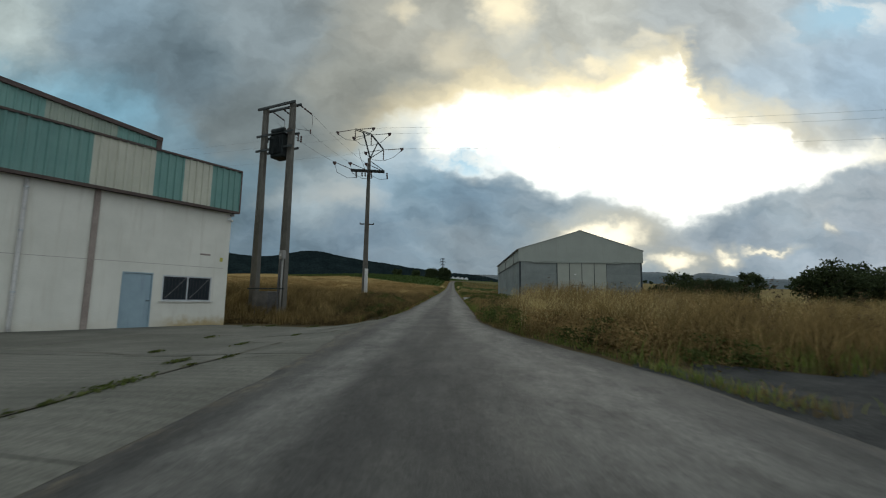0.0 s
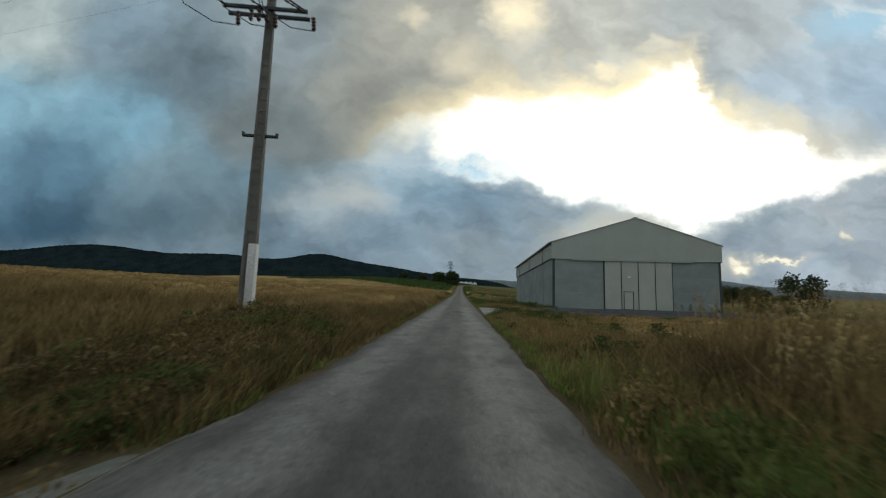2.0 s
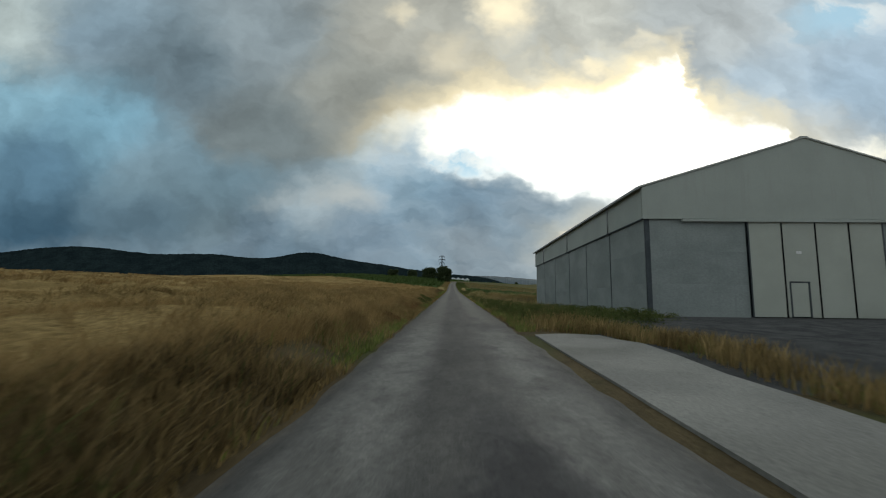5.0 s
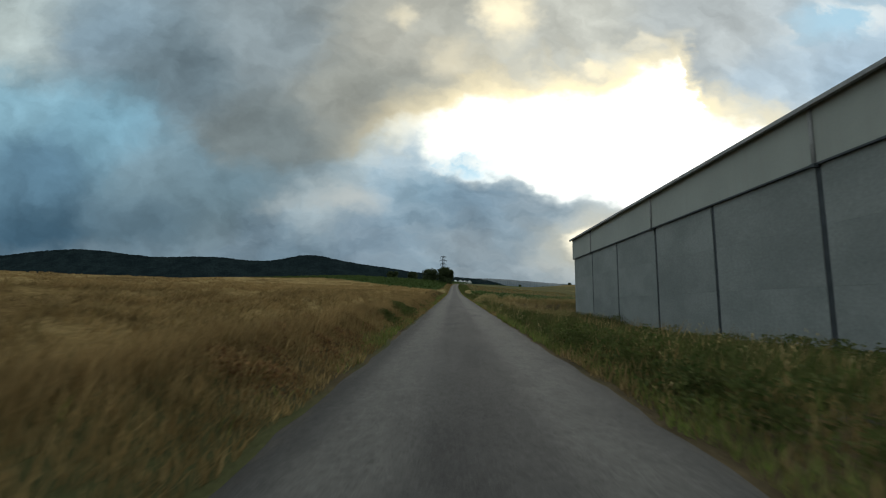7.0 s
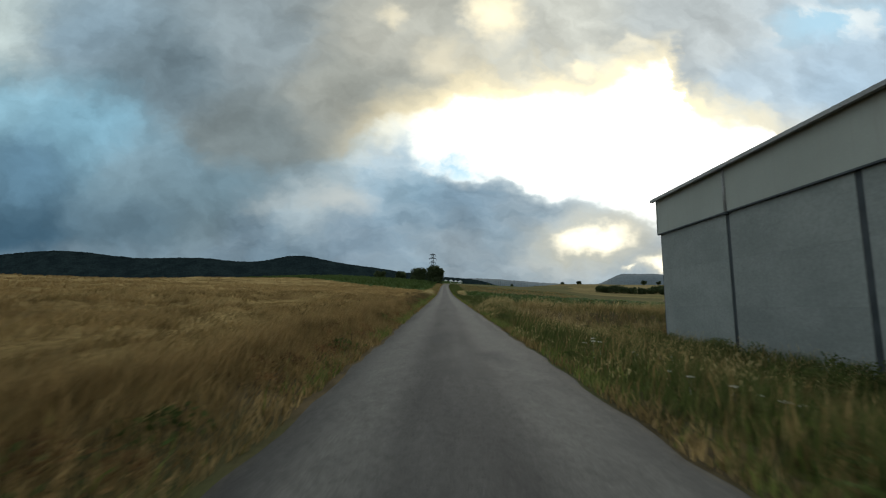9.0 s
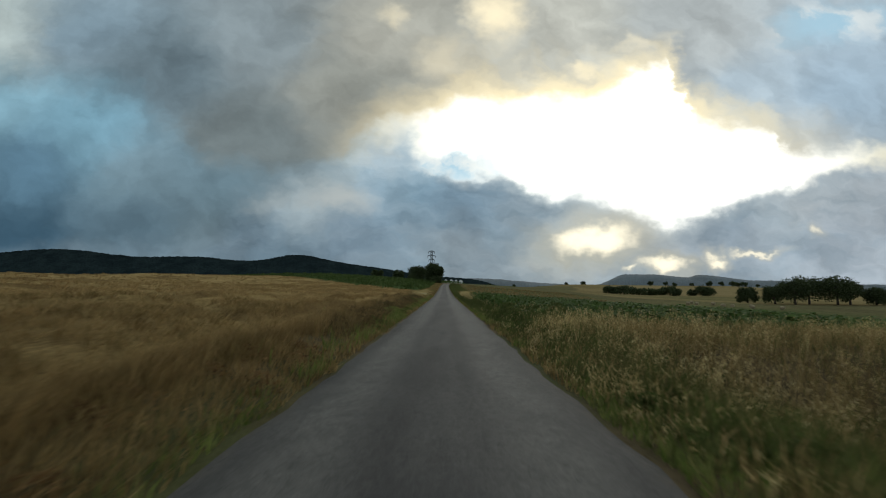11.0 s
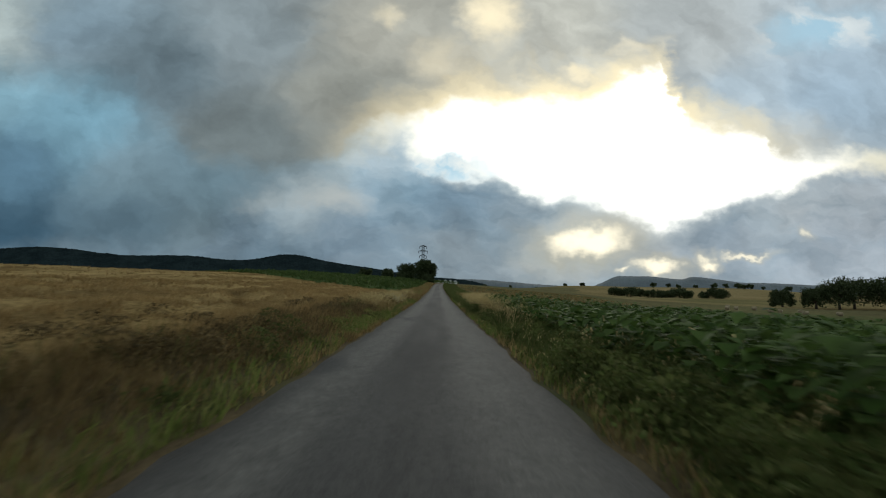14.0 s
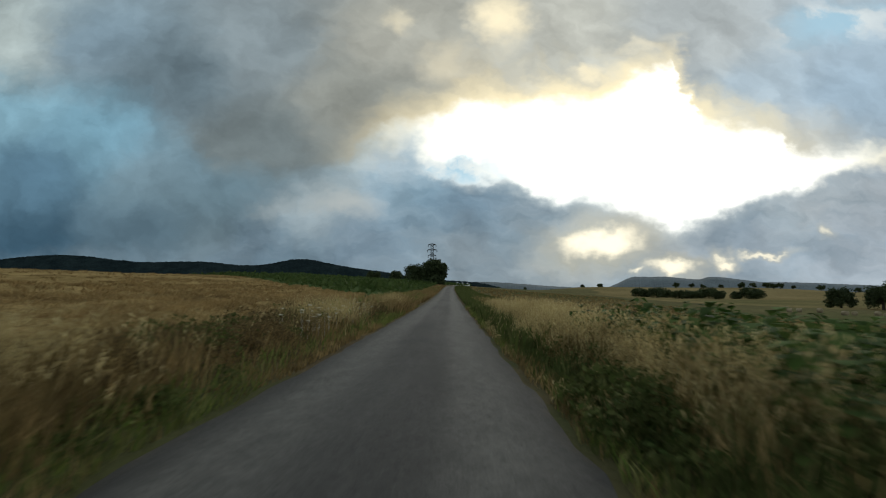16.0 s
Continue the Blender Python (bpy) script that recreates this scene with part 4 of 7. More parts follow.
BZ, BLEDGE, BEAVE, BAPEX = 1.76, 7.15, 8.93, 11.82


def make_barn():
    W, D = BX1 - BX0, BY1 - BY0
    barn = thing("barn", pose(BX0, BY0, BZ), "large grey concrete-panel barn with beige sheet gable and tall sliding doors", "barn")
    zl, ze, za = BLEDGE - BZ, BEAVE - BZ, BAPEX - BZ
    xm = W / 2 + 0.05
    t = 0.16
    step_y = D / 6

    def panels(axis, spans, at, out):
        """Tall precast panels set between the columns."""
        cuts = (-0.35, 1.75, 3.55, zl + 0.15)
        for a, b in spans:
            for z0, z1 in zip(cuts, cuts[1:]):
                g = 0.0012
                if axis == "y":
                    d = (at, at + t, a, b, z0 + g, z1 - g) if out < 0 else (at - t, at, a, b, z0 + g, z1 - g)
                else:
                    d = (a, b, at, at + t, z0 + g, z1 - g) if out < 0 else (a, b, at - t, at, z0 + g, z1 - g)
                part("panel", bevelled_box(*d, 0.003), M_PANEL, barn)

    half = 0.11
    cols = [0.0, 5.53, 10.96, 16.32, 22.1, 27.53, D]
    spans = [(a + half, b - half) for a, b in zip(cols, cols[1:])]
    panels("y", spans, 0.0, -1)
    panels("y", spans, W, 1)
    panels("x", [(0.28, 5.50), (12.85, W - 0.28)], 0.0, -1)
    panels("x", [(0.28, 6.0), (6.2, 12.0), (12.2, W - 0.28)], D, 1)
    # columns: dark steel between the panels
    for k in range(7):
        for x0, x1 in ((0.03, 0.30), (W - 0.30, W - 0.03)):
            w = 0.14 if k not in (0, 6) else 0.17
            y = min(max(cols[k], w), D - w)
            part("column", bevelled_box(x0, x1, y - w, y + w, -0.35, zl + 0.1), M_DARKSTEEL, barn, "dark steel column")
    # dark sheet added behind the front, in place of the barn's unlit inside
    cuboid("infill", (0.34, W - 0.34, t + 0.04, t + 0.08, 0, zl), M_DARKSTEEL, barn, "dark sheet in place of the unlit inside of the barn")
    # the sheet band above, a little proud of the panels
    o = 0.10
    for x0, x1 in ((-o, -o + 0.05), (W + o - 0.05, W + o)):
        bounds = [0.0, step_y, 3 * step_y, 5 * step_y, D]
        for a, b in zip(bounds, bounds[1:]):
            cuboid("band", (x0, x1, a + 0.03, b - 0.03, zl, ze), M_BEIGECLAD, barn)
        for y in bounds[1:-1]:
            bm = bmesh.new()
            s = -1 if x0 < 1 else 1
            xx = x0 - 0.03 if s < 0 else x1 + 0.03
            tube(bm, [(xx, y, ze - 0.05), (xx, y, zl - 0.08)], 0.06, 8)
            p = part("downpipe", bm, M_PIPE_GREY, barn, "grey rain pipe from the gutter", True)
            cuboid("collar", (xx - 0.08, xx + 0.08, y - 0.08, y + 0.08, zl - 0.12, zl - 0.02), M_DARKSTEEL, p)
        cuboid("drip", (min(x0, x1) - 0.02, max(x0, x1) + 0.02, 0, D, zl - 0.06, zl), M_DARKSTEEL, barn)
    for y0, y1 in ((-o, -o + 0.05), (D + o - 0.05, D + o)):
        bm = bmesh.new()
        prism(bm, [(-o, zl), (W + o, zl), (W + o, ze), (xm, za - 0.03), (-o, ze)], "y", y0, y1)
        part("gable", bm, M_BEIGECLAD, barn, "beige sheet gable")
    cuboid("ledge", (-0.12, 2.0, -0.16, -0.10, zl - 0.05, zl + 0.02), M_BEIGECLAD, barn)
    cuboid("ledge", (14.9, W + 0.12, -0.16, -0.10, zl - 0.05, zl + 0.02), M_BEIGECLAD, barn)
    part("door_track", bevelled_box(2.0, 14.9, -0.26, -0.10, zl - 0.20, zl - 0.04), M_BEIGECLAD, barn, "boxed sliding door track")
    # four tall sliding leaves, one with a wicket
    for k in range(4):
        x0, x1 = 5.58 + 1.8 * k, 5.58 + 1.8 * (k + 1)
        y = -0.10
        if k == 1:
            parts = [(x0 + 0.04, x0 + 0.24, 0.02, zl - 0.2), (x0 + 0.24, x1 - 0.56, 1.92, zl - 0.2), (x1 - 0.56, x1 - 0.04, 0.02, zl - 0.2)]
        else:
            parts = [(x0 + 0.04, x1 - 0.04, 0.02, zl - 0.2)]
        bm = bmesh.new()
        for a, b, c, d in parts:
            box(bm, a, b, y, y + 0.06, c, d)
        bmesh.ops.remove_doubles(bm, verts=bm.verts, dist=0.0005)
        ob = part("door_leaf", bm, M_DOORLEAF, barn, "tall beige steel sliding door leaf")
        for a in (x0 - 0.035, x1 - 0.035):
            cuboid("edge", (a, a + 0.07, y - 0.02, y - 0.004, 0.02, zl - 0.22), M_DARKSTEEL, ob)
        if k == 1:
            part("wicket", bevelled_box(x0 + 0.29, x1 - 0.61, y + 0.004, y + 0.05, 0.05, 1.87), M_DOORLEAF, ob, "small beige wicket door")
            for d in ((x0 + 0.20, x0 + 0.28, 0.02, 1.95), (x1 - 0.60, x1 - 0.52, 0.02, 1.95), (x0 + 0.28, x1 - 0.60, 1.88, 1.95)):
                cuboid("wicket_frame", (d[0], d[1], y - 0.02, y + 0.05, d[2], d[3]), M_DARKSTEEL, ob)
    part("plate", bevelled_box(8.05, 8.35, -0.125, -0.104, 3.45, 3.6), M_WHITEPAINT, barn, "small pale plate on a door leaf")
    # roof: two ribbed slopes, ridge, gutters
    for s in (0, 1):
        bm = bmesh.new()
        n = 60
        a = Vector((-0.30, 0, ze + 0.02)) if s == 0 else Vector((W + 0.14, 0, ze + 0.02))
        r = Vector((xm, 0, za + 0.03))
        last = None
        for k in range(n * 2 + 1):
            y = -0.11 + (D + 0.22) * k / (n * 2)
            h = 0.03 if k % 2 else 0.0
            p, q = bm.verts.new((a.x, y, a.z + h)), bm.verts.new((r.x, y, r.z + h))
            p2, q2 = bm.verts.new((a.x, y, a.z - 0.03)), bm.verts.new((r.x, y, r.z - 0.03))
            if last:
                bm.faces.new((last[0], p, q, last[1]))
                bm.faces.new((last[2], last[3], q2, p2))
                bm.faces.new((last[0], last[2], p2, p))
            else:
                bm.faces.new((p, q, q2, p2))
            last = (p, q, p2, q2)
        bm.faces.new((last[0], last[2], last[3], last[1]))
        part("roof", bm, M_ROOF, barn)
    cuboid("ridge", (xm - 0.2, xm + 0.2, -0.12, D + 0.12, za + 0.03, za + 0.08), M_ROOF, barn)
    for x0 in (-0.38, W + 0.10):
        bm = bmesh.new()
        prism(bm, [(x0, ze + 0.0), (x0 + 0.14, ze + 0.0), (x0 + 0.14, ze - 0.13), (x0, ze - 0.13)], "y", -0.14, D + 0.14)
        part("gutter", bm, M_PIPE_GREY, barn, "grey sheet gutter")
    for s in (0, 1):
        bm = bmesh.new()
        a = -0.30 if s == 0 else W + 0.14
        prism(bm, [(a, ze - 0.05), (xm, za - 0.03), (xm, za + 0.05), (a, ze + 0.04)], "y", -0.17, -0.11)
        part("verge_trim", bm, M_ROOF, barn)
    return barn


M_PIPE_GREY = material("grey_gutter", (0.20, 0.20, 0.19), (0.26, 0.26, 0.245), 2, 30, 0.5, 0.1, 0.003)
make_barn()


# ---- poles, transformer and wires ----
def slotted_pole(name, base, top_z, w0, w1, turn, label, parent=None, d_ratio=0.62):
    """A tapered concrete pole with the recesses of its ladder face."""
    h = top_z - base[2]
    ob = thing(name, pose(*base, 0, 0, turn), label, "pole") if parent is None else parent
    bm = bmesh.new()
    n = 26
    pitch = (h - 0.8) / n

    def half(z):
        return (w0 + (w1 - w0) * z / h) / 2

    for sx in (-1, 1):          # two side flanges
        v = []
        for z in (0, h):
            a = half(z)
            b = a * d_ratio
            v += [bm.verts.new((sx * a, -b, z)), bm.verts.new((sx * a, b, z)), bm.verts.new((sx * a * 0.52, b, z)), bm.verts.new((sx * a * 0.52, -b, z))]
        for i in range(4):
            j = (i + 1) % 4
            bm.faces.new((v[i], v[j], v[4 + j], v[4 + i]))
        bm.faces.new(v[4:])
    zs = [0.6 + k * pitch for k in range(n + 1)]
    for k, z in enumerate(zs):  # rungs between the recesses
        z0, z1 = z, z + pitch * 0.62
        v = []
        for zz in (z0, min(z1, h)):
            a = half(zz) * 0.53
            b = half(zz) * d_ratio * 0.86
            v += [bm.verts.new((-a, -b, zz)), bm.verts.new((a, -b, zz)), bm.verts.new((a, b, zz)), bm.verts.new((-a, b, zz))]
        for f in ((0, 1, 5, 4), (1, 2, 6, 5), (2, 3, 7, 6), (3, 0, 4, 7), (4, 5, 6, 7), (3, 2, 1, 0)):
            bm.faces.new([v[i] for i in f])
    part("shaft", bm, M_POLE, ob)
    bm = bmesh.new()
    v = []
    for z in (0, h):
        a, b = half(z) * 0.53, half(z) * d_ratio * 0.66
        v += [bm.verts.new((-a, -b, z)), bm.verts.new((a, -b, z)), bm.verts.new((a, b, z)), bm.verts.new((-a, b, z))]
    for f in ((0, 1, 5, 4), (1, 2, 6, 5), (2, 3, 7, 6), (3, 0, 4, 7)):
        bm.faces.new([v[i] for i in f])
    part("web", bm, M_POLE, ob)
    return ob


def insulator(parent, a, b, discs=3, r=0.055):
    """A string of discs on a rod from a to b."""
    a, b = Vector(a), Vector(b)
    bm = bmesh.new()
    n = discs * 4 + 1
    pts = [a.lerp(b, k / (n - 1)) for k in range(n)]
    rad = [(r if k % 4 == 2 else r * 0.35 if k % 4 == 0 else r * 0.6) for k in range(n)]
    tube(bm, pts, rad, 8)
    return part("insulator", bm, M_INSUL, parent, "brown insulator", True)


def sag(a, b, drop, n=14):
    a, b = Vector(a), Vector(b)
    return [a.lerp(b, k / n) - Vector((0, 0, drop * 4 * (k / n) * (1 - k / n))) for k in range(n + 1)]


def wire(parent, a, b, drop, r=0.011, n=14, name="cable"):
    bm = bmesh.new()
    tube(bm, sag(a, b, drop, n), r, 4)
    return part(name, bm, M_WIRE, parent)


def make_transformer_frame():
    """Two concrete poles joined by beams, with a transformer hung between them."""
    a, b = Vector((-6.66, 21.25, 0.1)), Vector((-4.97, 20.50, 0.1))
    mid = (a + b) / 2
    turn = math.degrees(math.atan2(b.y - a.y, b.x - a.x))
    w = (b - a).length / 2
    ob = thing("transformer_frame", pose(mid.x, mid.y, 0.1, 0, 0, turn), "pair of concrete poles carrying a dark pole-mounted transformer", "utility pole")
    for s in (-1, 1):
        slotted_pole("leg", (0, 0, 0), 10.75, 0.43, 0.26, 0, "", new_leg(ob, s * w))
    for y in (-0.20, 0.20):
        part("crossbeam", bevelled_box(-w - 0.35, w + 0.35, y - 0.04, y + 0.04, 10.64, 10.76, 0.006), M_STEEL, ob, "steel channel crossbeam")
    for z in (9.22, 8.45):
        for y in (-0.22, 0.22):
            part("support_beam", bevelled_box(-w - 0.3, w + 0.3, y - 0.035, y + 0.035, z - 0.05, z + 0.05, 0.006), M_STEEL, ob, "steel support beam")
    # transformer: ribbed tank, lid, bushings
    cx = 0.30
    tank = part("tank", bevelled_box(cx - 0.40, cx + 0.40, -0.34, 0.34, 7.95, 9.10, 0.05), M_TRAFO, ob, "blackish green transformer tank")
    for k in range(9):
        x = cx - 0.32 + 0.08 * k
        for y0, y1 in ((-0.46, -0.34), (0.34, 0.46)):
            cuboid("fin", (x - 0.015, x + 0.015, y0, y1, 8.10, 9.0), M_TRAFO, tank)
    part("lid", bevelled_box(cx - 0.45, cx + 0.45, -0.40, 0.40, 9.10, 9.17, 0.01), M_TRAFO, tank)
    bm = bmesh.new()
    tube(bm, [(cx - 0.46, -0.30, 8.98), (cx - 0.60, -0.30, 8.98), (cx - 0.62, -0.30, 8.80)], 0.05, 8)
    part("breather_pipe", bm, M_TRAFO, tank)
    bm = bmesh.new()
    tube(bm, [(cx - 0.42, -0.20, 9.34), (cx + 0.36, -0.20, 9.34)], 0.13, 12)
    part("conservator", bm, M_TRAFO, tank, "small round oil vessel on the lid", True)
    for k in range(3):
        insulator(tank, (cx - 0.3 + 0.3 * k, 0.08, 9.17), (cx - 0.3 + 0.3 * k, 0.08, 9.52), 3, 0.06)
    # strain insulators and jumpers towards the next pole
    for k, x in enumerate((-w * 0.75, 0.05, w + 0.28)):
        top = Vector((x, 0.24, 10.66))
        insulator(ob, top, top + Vector((0.25, 0.55, -0.28)), 4)
        end = top + Vector((0.25, 0.55, -0.28))
        knee = end + Vector((-0.05, 0.0, -0.85))
        bm = bmesh.new()
        tube(bm, [end, end + Vector((0.02, 0.05, -0.45)), knee, (cx - 0.3 + 0.3 * k, 0.08, 9.54)], 0.012, 5)
        part("jumper", bm, M_WIRE, ob)
        insulator(ob, knee + Vector((0, 0, 0.06)), knee + Vector((0.0, 0.0, -0.18)), 2, 0.05)
    # lightning arresters on the road side
    for k in range(2):
        insulator(ob, (w + 0.36, 0.1 + 0.2 * k, 9.1), (w + 0.36, 0.1 + 0.2 * k, 8.75), 3, 0.06)
    # meter box, conduit, tie bar
    box_ = part("meter_box", bevelled_box(w + 0.04, w + 0.28, -0.36, -0.16, 2.90, 3.30, 0.02), M_BOX, ob, "grey meter box")
    cuboid("door", (w + 0.07, w + 0.25, -0.375, -0.36, 2.94, 3.26), M_BOX, box_)
    cuboid("label", (w + 0.11, w + 0.21, -0.380, -0.376, 3.02, 3.14), M_FRAMEGREY, box_)
    bm = bmesh.new()
    tube(bm, [(w + 0.17, -0.24, 2.90), (w + 0.16, -0.24, 0.3)], 0.045, 8)
    part("conduit", bm, M_BOX, ob, "weathered grey cable conduit", True)
    bm = bmesh.new()
    tube(bm, [(w + 0.12, -0.32, 2.86), (w + 0.06, -0.32, 1.6), (w + 0.10, -0.31, 0.3)], 0.028, 6)
    part("black_cable", bm, M_WIRE, ob)
    for z in (1.50,):
        part("tie_bar", bevelled_box(-w - 0.1, w + 0.45, -0.36, -0.30, z - 0.03, z + 0.03, 0.006), M_STEEL, ob, "rusty steel tie bar")
    part("plinth", bevelled_box(-w + 0.28, w - 0.55, -0.35, 0.30, 0.0, 1.38, 0.03), M_PLINTH, ob, "stained concrete plinth between the poles")
    return ob


def new_leg(parent, x):
    e = new("leg")
    e.empty_display_size = 0.2
    e.parent = parent
    e.matrix_local = pose(x, 0, 0, 0, 0, 0)
    return e


M_PLINTH = material("stained_plinth", (0.085, 0.08, 0.075), (0.15, 0.14, 0.13), 1.8, 20, 0.95, 0.4, 0.01, c3=(0.03, 0.03, 0.03))
make_transformer_frame()


def make_line_pole():
    """The single pole where two lines meet: a slanted vault of arms above, a crossarm below."""
    base = (-2.42, 27.0, 1.2)
    ob = slotted_pole("line_pole", base, 10.2, 0.34, 0.19, 8, "tall concrete power pole with steel arms and brown insulators")
    h = 10.2 - base[2]
    part("foot_paint", bevelled_box(-0.02, 0.175, -0.122, 0.122, 0.0, 1.87, 0.01), M_WHITEPAINT, ob, "white painted foot of the pole")
    ring = part("climb_guard", bevelled_box(-0.42, 0.42, -0.05, 0.05, 4.66, 4.72, 0.008), M_STEEL, ob, "steel climbing guard")
    for s in (-1, 1):
        cuboid("spike", (s * 0.42 - 0.03, s * 0.42 + 0.03, -0.03, 0.03, 4.66, 4.78), M_STEEL, ring)

    def bar(p, q, r=0.029, name="arm"):
        bm = bmesh.new()
        tube(bm, [p, q], r, 4)
        return part(name, bm, M_STEEL, ob)

    def wedge(e, s):
        """A strain clamp: wide where the line leaves it, its tail turned down."""
        bm = bmesh.new()
        prism(bm, [(e.x - s * 0.10, e.z + 0.03), (e.x + s * 0.13, e.z + 0.05), (e.x + s * 0.12, e.z - 0.05), (e.x + s * 0.02, e.z - 0.17), (e.x - s * 0.05, e.z - 0.15)], "y", e.y - 0.04, e.y + 0.04)
        part("clamp", bm, M_INSUL, ob, "rusty line clamp")
    top = Vector((0.05, 0, h))
    # the slanted vault, out of line with the pole
    A, B, C = Vector((-0.95, 0, h + 1.88)), Vector((0.08, 0, h + 1.58)), Vector((0.90, -0.1, h + 0.58))
    bar((-0.45, 0, h + 1.72), top, 0.05, "mast")
    bar(top, (0.50, 0, h + 1.05), 0.04, "brace")
    for y in (-0.12, 0.12):
        bar(A + Vector((0, y, 0)), B + Vector((0, y, 0)))
        bar(B + Vector((0, y, 0)), C + Vector((0, y, 0)))
    bar(top, C, 0.025, "brace")
    ends = []
    for p in (A, B, C):
        for s in (-1, 1):
            e = p + Vector((s * 1.15, -s * 0.42, 0.04 * s - 0.06))
            q = p + Vector((s * 0.25, -s * 0.09, -0.02))
            bar(p, q, 0.015, "shackle")
            insulator(ob, q, e, 7, 0.034)
            wedge(e, s)
            ends.append((p, s, e))
        a, b = ends[-2][2], ends[-1][2]
        low = p + Vector((0, 0, -0.75))
        bm = bmesh.new()
        tube(bm, [a + Vector((0, 0, -0.12)), a.lerp(low, 0.45) + Vector((0, 0, -0.25)), low, b.lerp(low, 0.45) + Vector((0, 0, -0.22)), b + Vector((0, 0, -0.12))], 0.014, 5)
        part("jumper", bm, M_WIRE, ob)
        insulator(ob, p + Vector((0, 0, -0.05)), low + Vector((0, 0, 0.05)), 4, 0.05)
    # lower crossarm with fuses
    z = h - 0.85
    for y in (-0.16, 0.16):
        part("crossarm", bevelled_box(-1.15, 1.0, y - 0.04, y + 0.04, z - 0.045, z + 0.045, 0.006), M_STEEL, ob, "steel crossarm")
    bar((0, 0, h - 0.15), (0.95, -0.1, z + 0.05), 0.025, "brace")
    outs = []
    for k, x in enumerate((-1.1, -0.15, 0.85)):
        p = Vector((x, -0.2, z))
        e = p + Vector((-0.95, -0.55, 0.24))
        insulator(ob, p, e, 7, 0.034)
        wedge(e, -1)
        outs.append(e)
        bm = bmesh.new()
        tube(bm, [e + Vector((0, 0, -0.1)), e + Vector((0.15, 0.1, -0.62)), e + Vector((0.75, 0.4, -0.85)), p + Vector((0.35, 0.1, -0.50))], 0.014, 5)
        part("jumper", bm, M_WIRE, ob)
        f = p + Vector((0.30, 0.1, -0.10))
        insulator(ob, f, f + Vector((0.05, -0.05, -0.42)), 4, 0.07)
    for k in range(3):
        x = -0.42 + 0.2 * k
        insulator(ob, (x, -0.22, z - 0.08), (x + 0.02, -0.26, z - 0.45), 3, 0.065)
    bm = bmesh.new()
    tube(bm, [(-0.7, 0, h + 0.6), (-0.6, 0, h + 0.1), (-0.35, 0, h - 0.5), (-0.2, 0, h - 0.9)], 0.014, 5)
    part("jumper", bm, M_WIRE, ob)
    # the line that crosses the road, the one that goes back, and the drop to the transformer
    inv = ob.matrix_world.inverted()
    for p, s, e in ends:
        if s > 0:
            far = e + Vector((80.0, -29.0, 0.5))
        else:
            far = e + Vector((-80.0, 29.0, 3.0))
        wire(ob, e, far, 1.6, 0.0045 if s > 0 else 0.003, 18)
    m = bpy.data.objects["transformer_frame"].matrix_world
    for e, x in zip(outs, (-1.0, 0.3, 1.5)):
        wire(ob, e, inv @ (m @ Vector((x, 0.82, 10.36))), 0.15, 0.006, 10)
    return ob


make_line_pole()


# ---- far country: hills, pylon, farm ----
def ridge(name, mat, dist, u0, u1, shape, rough, label, depth=500):
    """A range of hills: a long bank whose crest follows a few broad swells with trees along it."""
    n, rows = 2200, 9
    verts = []
    for j in range(rows):
        f = j / (rows - 1)
        for i in range(n + 1):
            u = u0 + (u1 - u0) * i / n
            top = shape(u) * dist
            top += rough * (noise.noise((u * 40, 3.1, 0)) + 0.5 * noise.noise((u * 130, 7.7, 0)) + 0.9 * noise.noise((u * 360, 1.7, 0)) + 0.8 * noise.noise((u * 800, 4.7, 0)))
            d = dist - depth * (1 - f)
            z = -20 + (top + 20) * (f ** 0.8) + (rough * 0.7 * noise.noise((u * 25, f * 6, 2.0)) if 0 < j < rows - 1 else 0)
            verts.append((u * d, d, z))
    for i in range(n + 1):
        u = u0 + (u1 - u0) * i / n
        verts.append((u * (dist + 300), dist + 300, -30))
    i = (np.arange(rows)[:, None] * (n + 1) + np.arange(n)[None, :]).ravel()
    tris = np.concatenate([np.stack([i, i + 1, i + n + 2], 1), np.stack([i, i + n + 2, i + n + 1], 1)])
    me = fast_mesh(name, np.array(verts), tris, mat)
    me.shade_smooth()
    return tagged(new(name, me), label, "hill", kind="structure")


def swell(u, c, w, h):
    return h * math.exp(-((u - c) / w) ** 2)


def left_shape(u):
    return (0.055 + swell(u, -0.90, 0.22, 0.053) + swell(u, -0.60, 0.10, 0.011) + swell(u, -0.34, 0.08, 0.021) + swell(u, -0.20, 0.12, 0.011) + swell(u, -0.53, 0.08, 0.004)
            + swell(u, -1.6, 0.4, 0.105) + swell(u, -0.45, 0.35, 0.034) - 0.05 * float(step(0.03, 0.26, u)))


def right_shape(u):
    """A flat-topped hill with a steep end, a notch, and a long tail."""
    return (0.048 + 0.012 * (1 - float(step(0.05, 0.28, u))) + 0.0235 * float(step(0.325, 0.395, u)) - 0.0055 * float(step(0.455, 0.53, u)) + 0.005 * float(step(0.53, 0.55, u))
            - 0.011 * float(step(0.56, 0.68, u)) - 0.007 * float(step(0.70, 0.95, u)))


ridge("hill", M_FOREST, 3000, -2.2, 0.66, left_shape, 3.6, "dark forested ridge behind the fields")
ridge("hill", M_HAZYHILL, 3300, -0.1, 1.6, right_shape, 2.6, "far flat-topped hill, blue-grey with haze put into its colour")


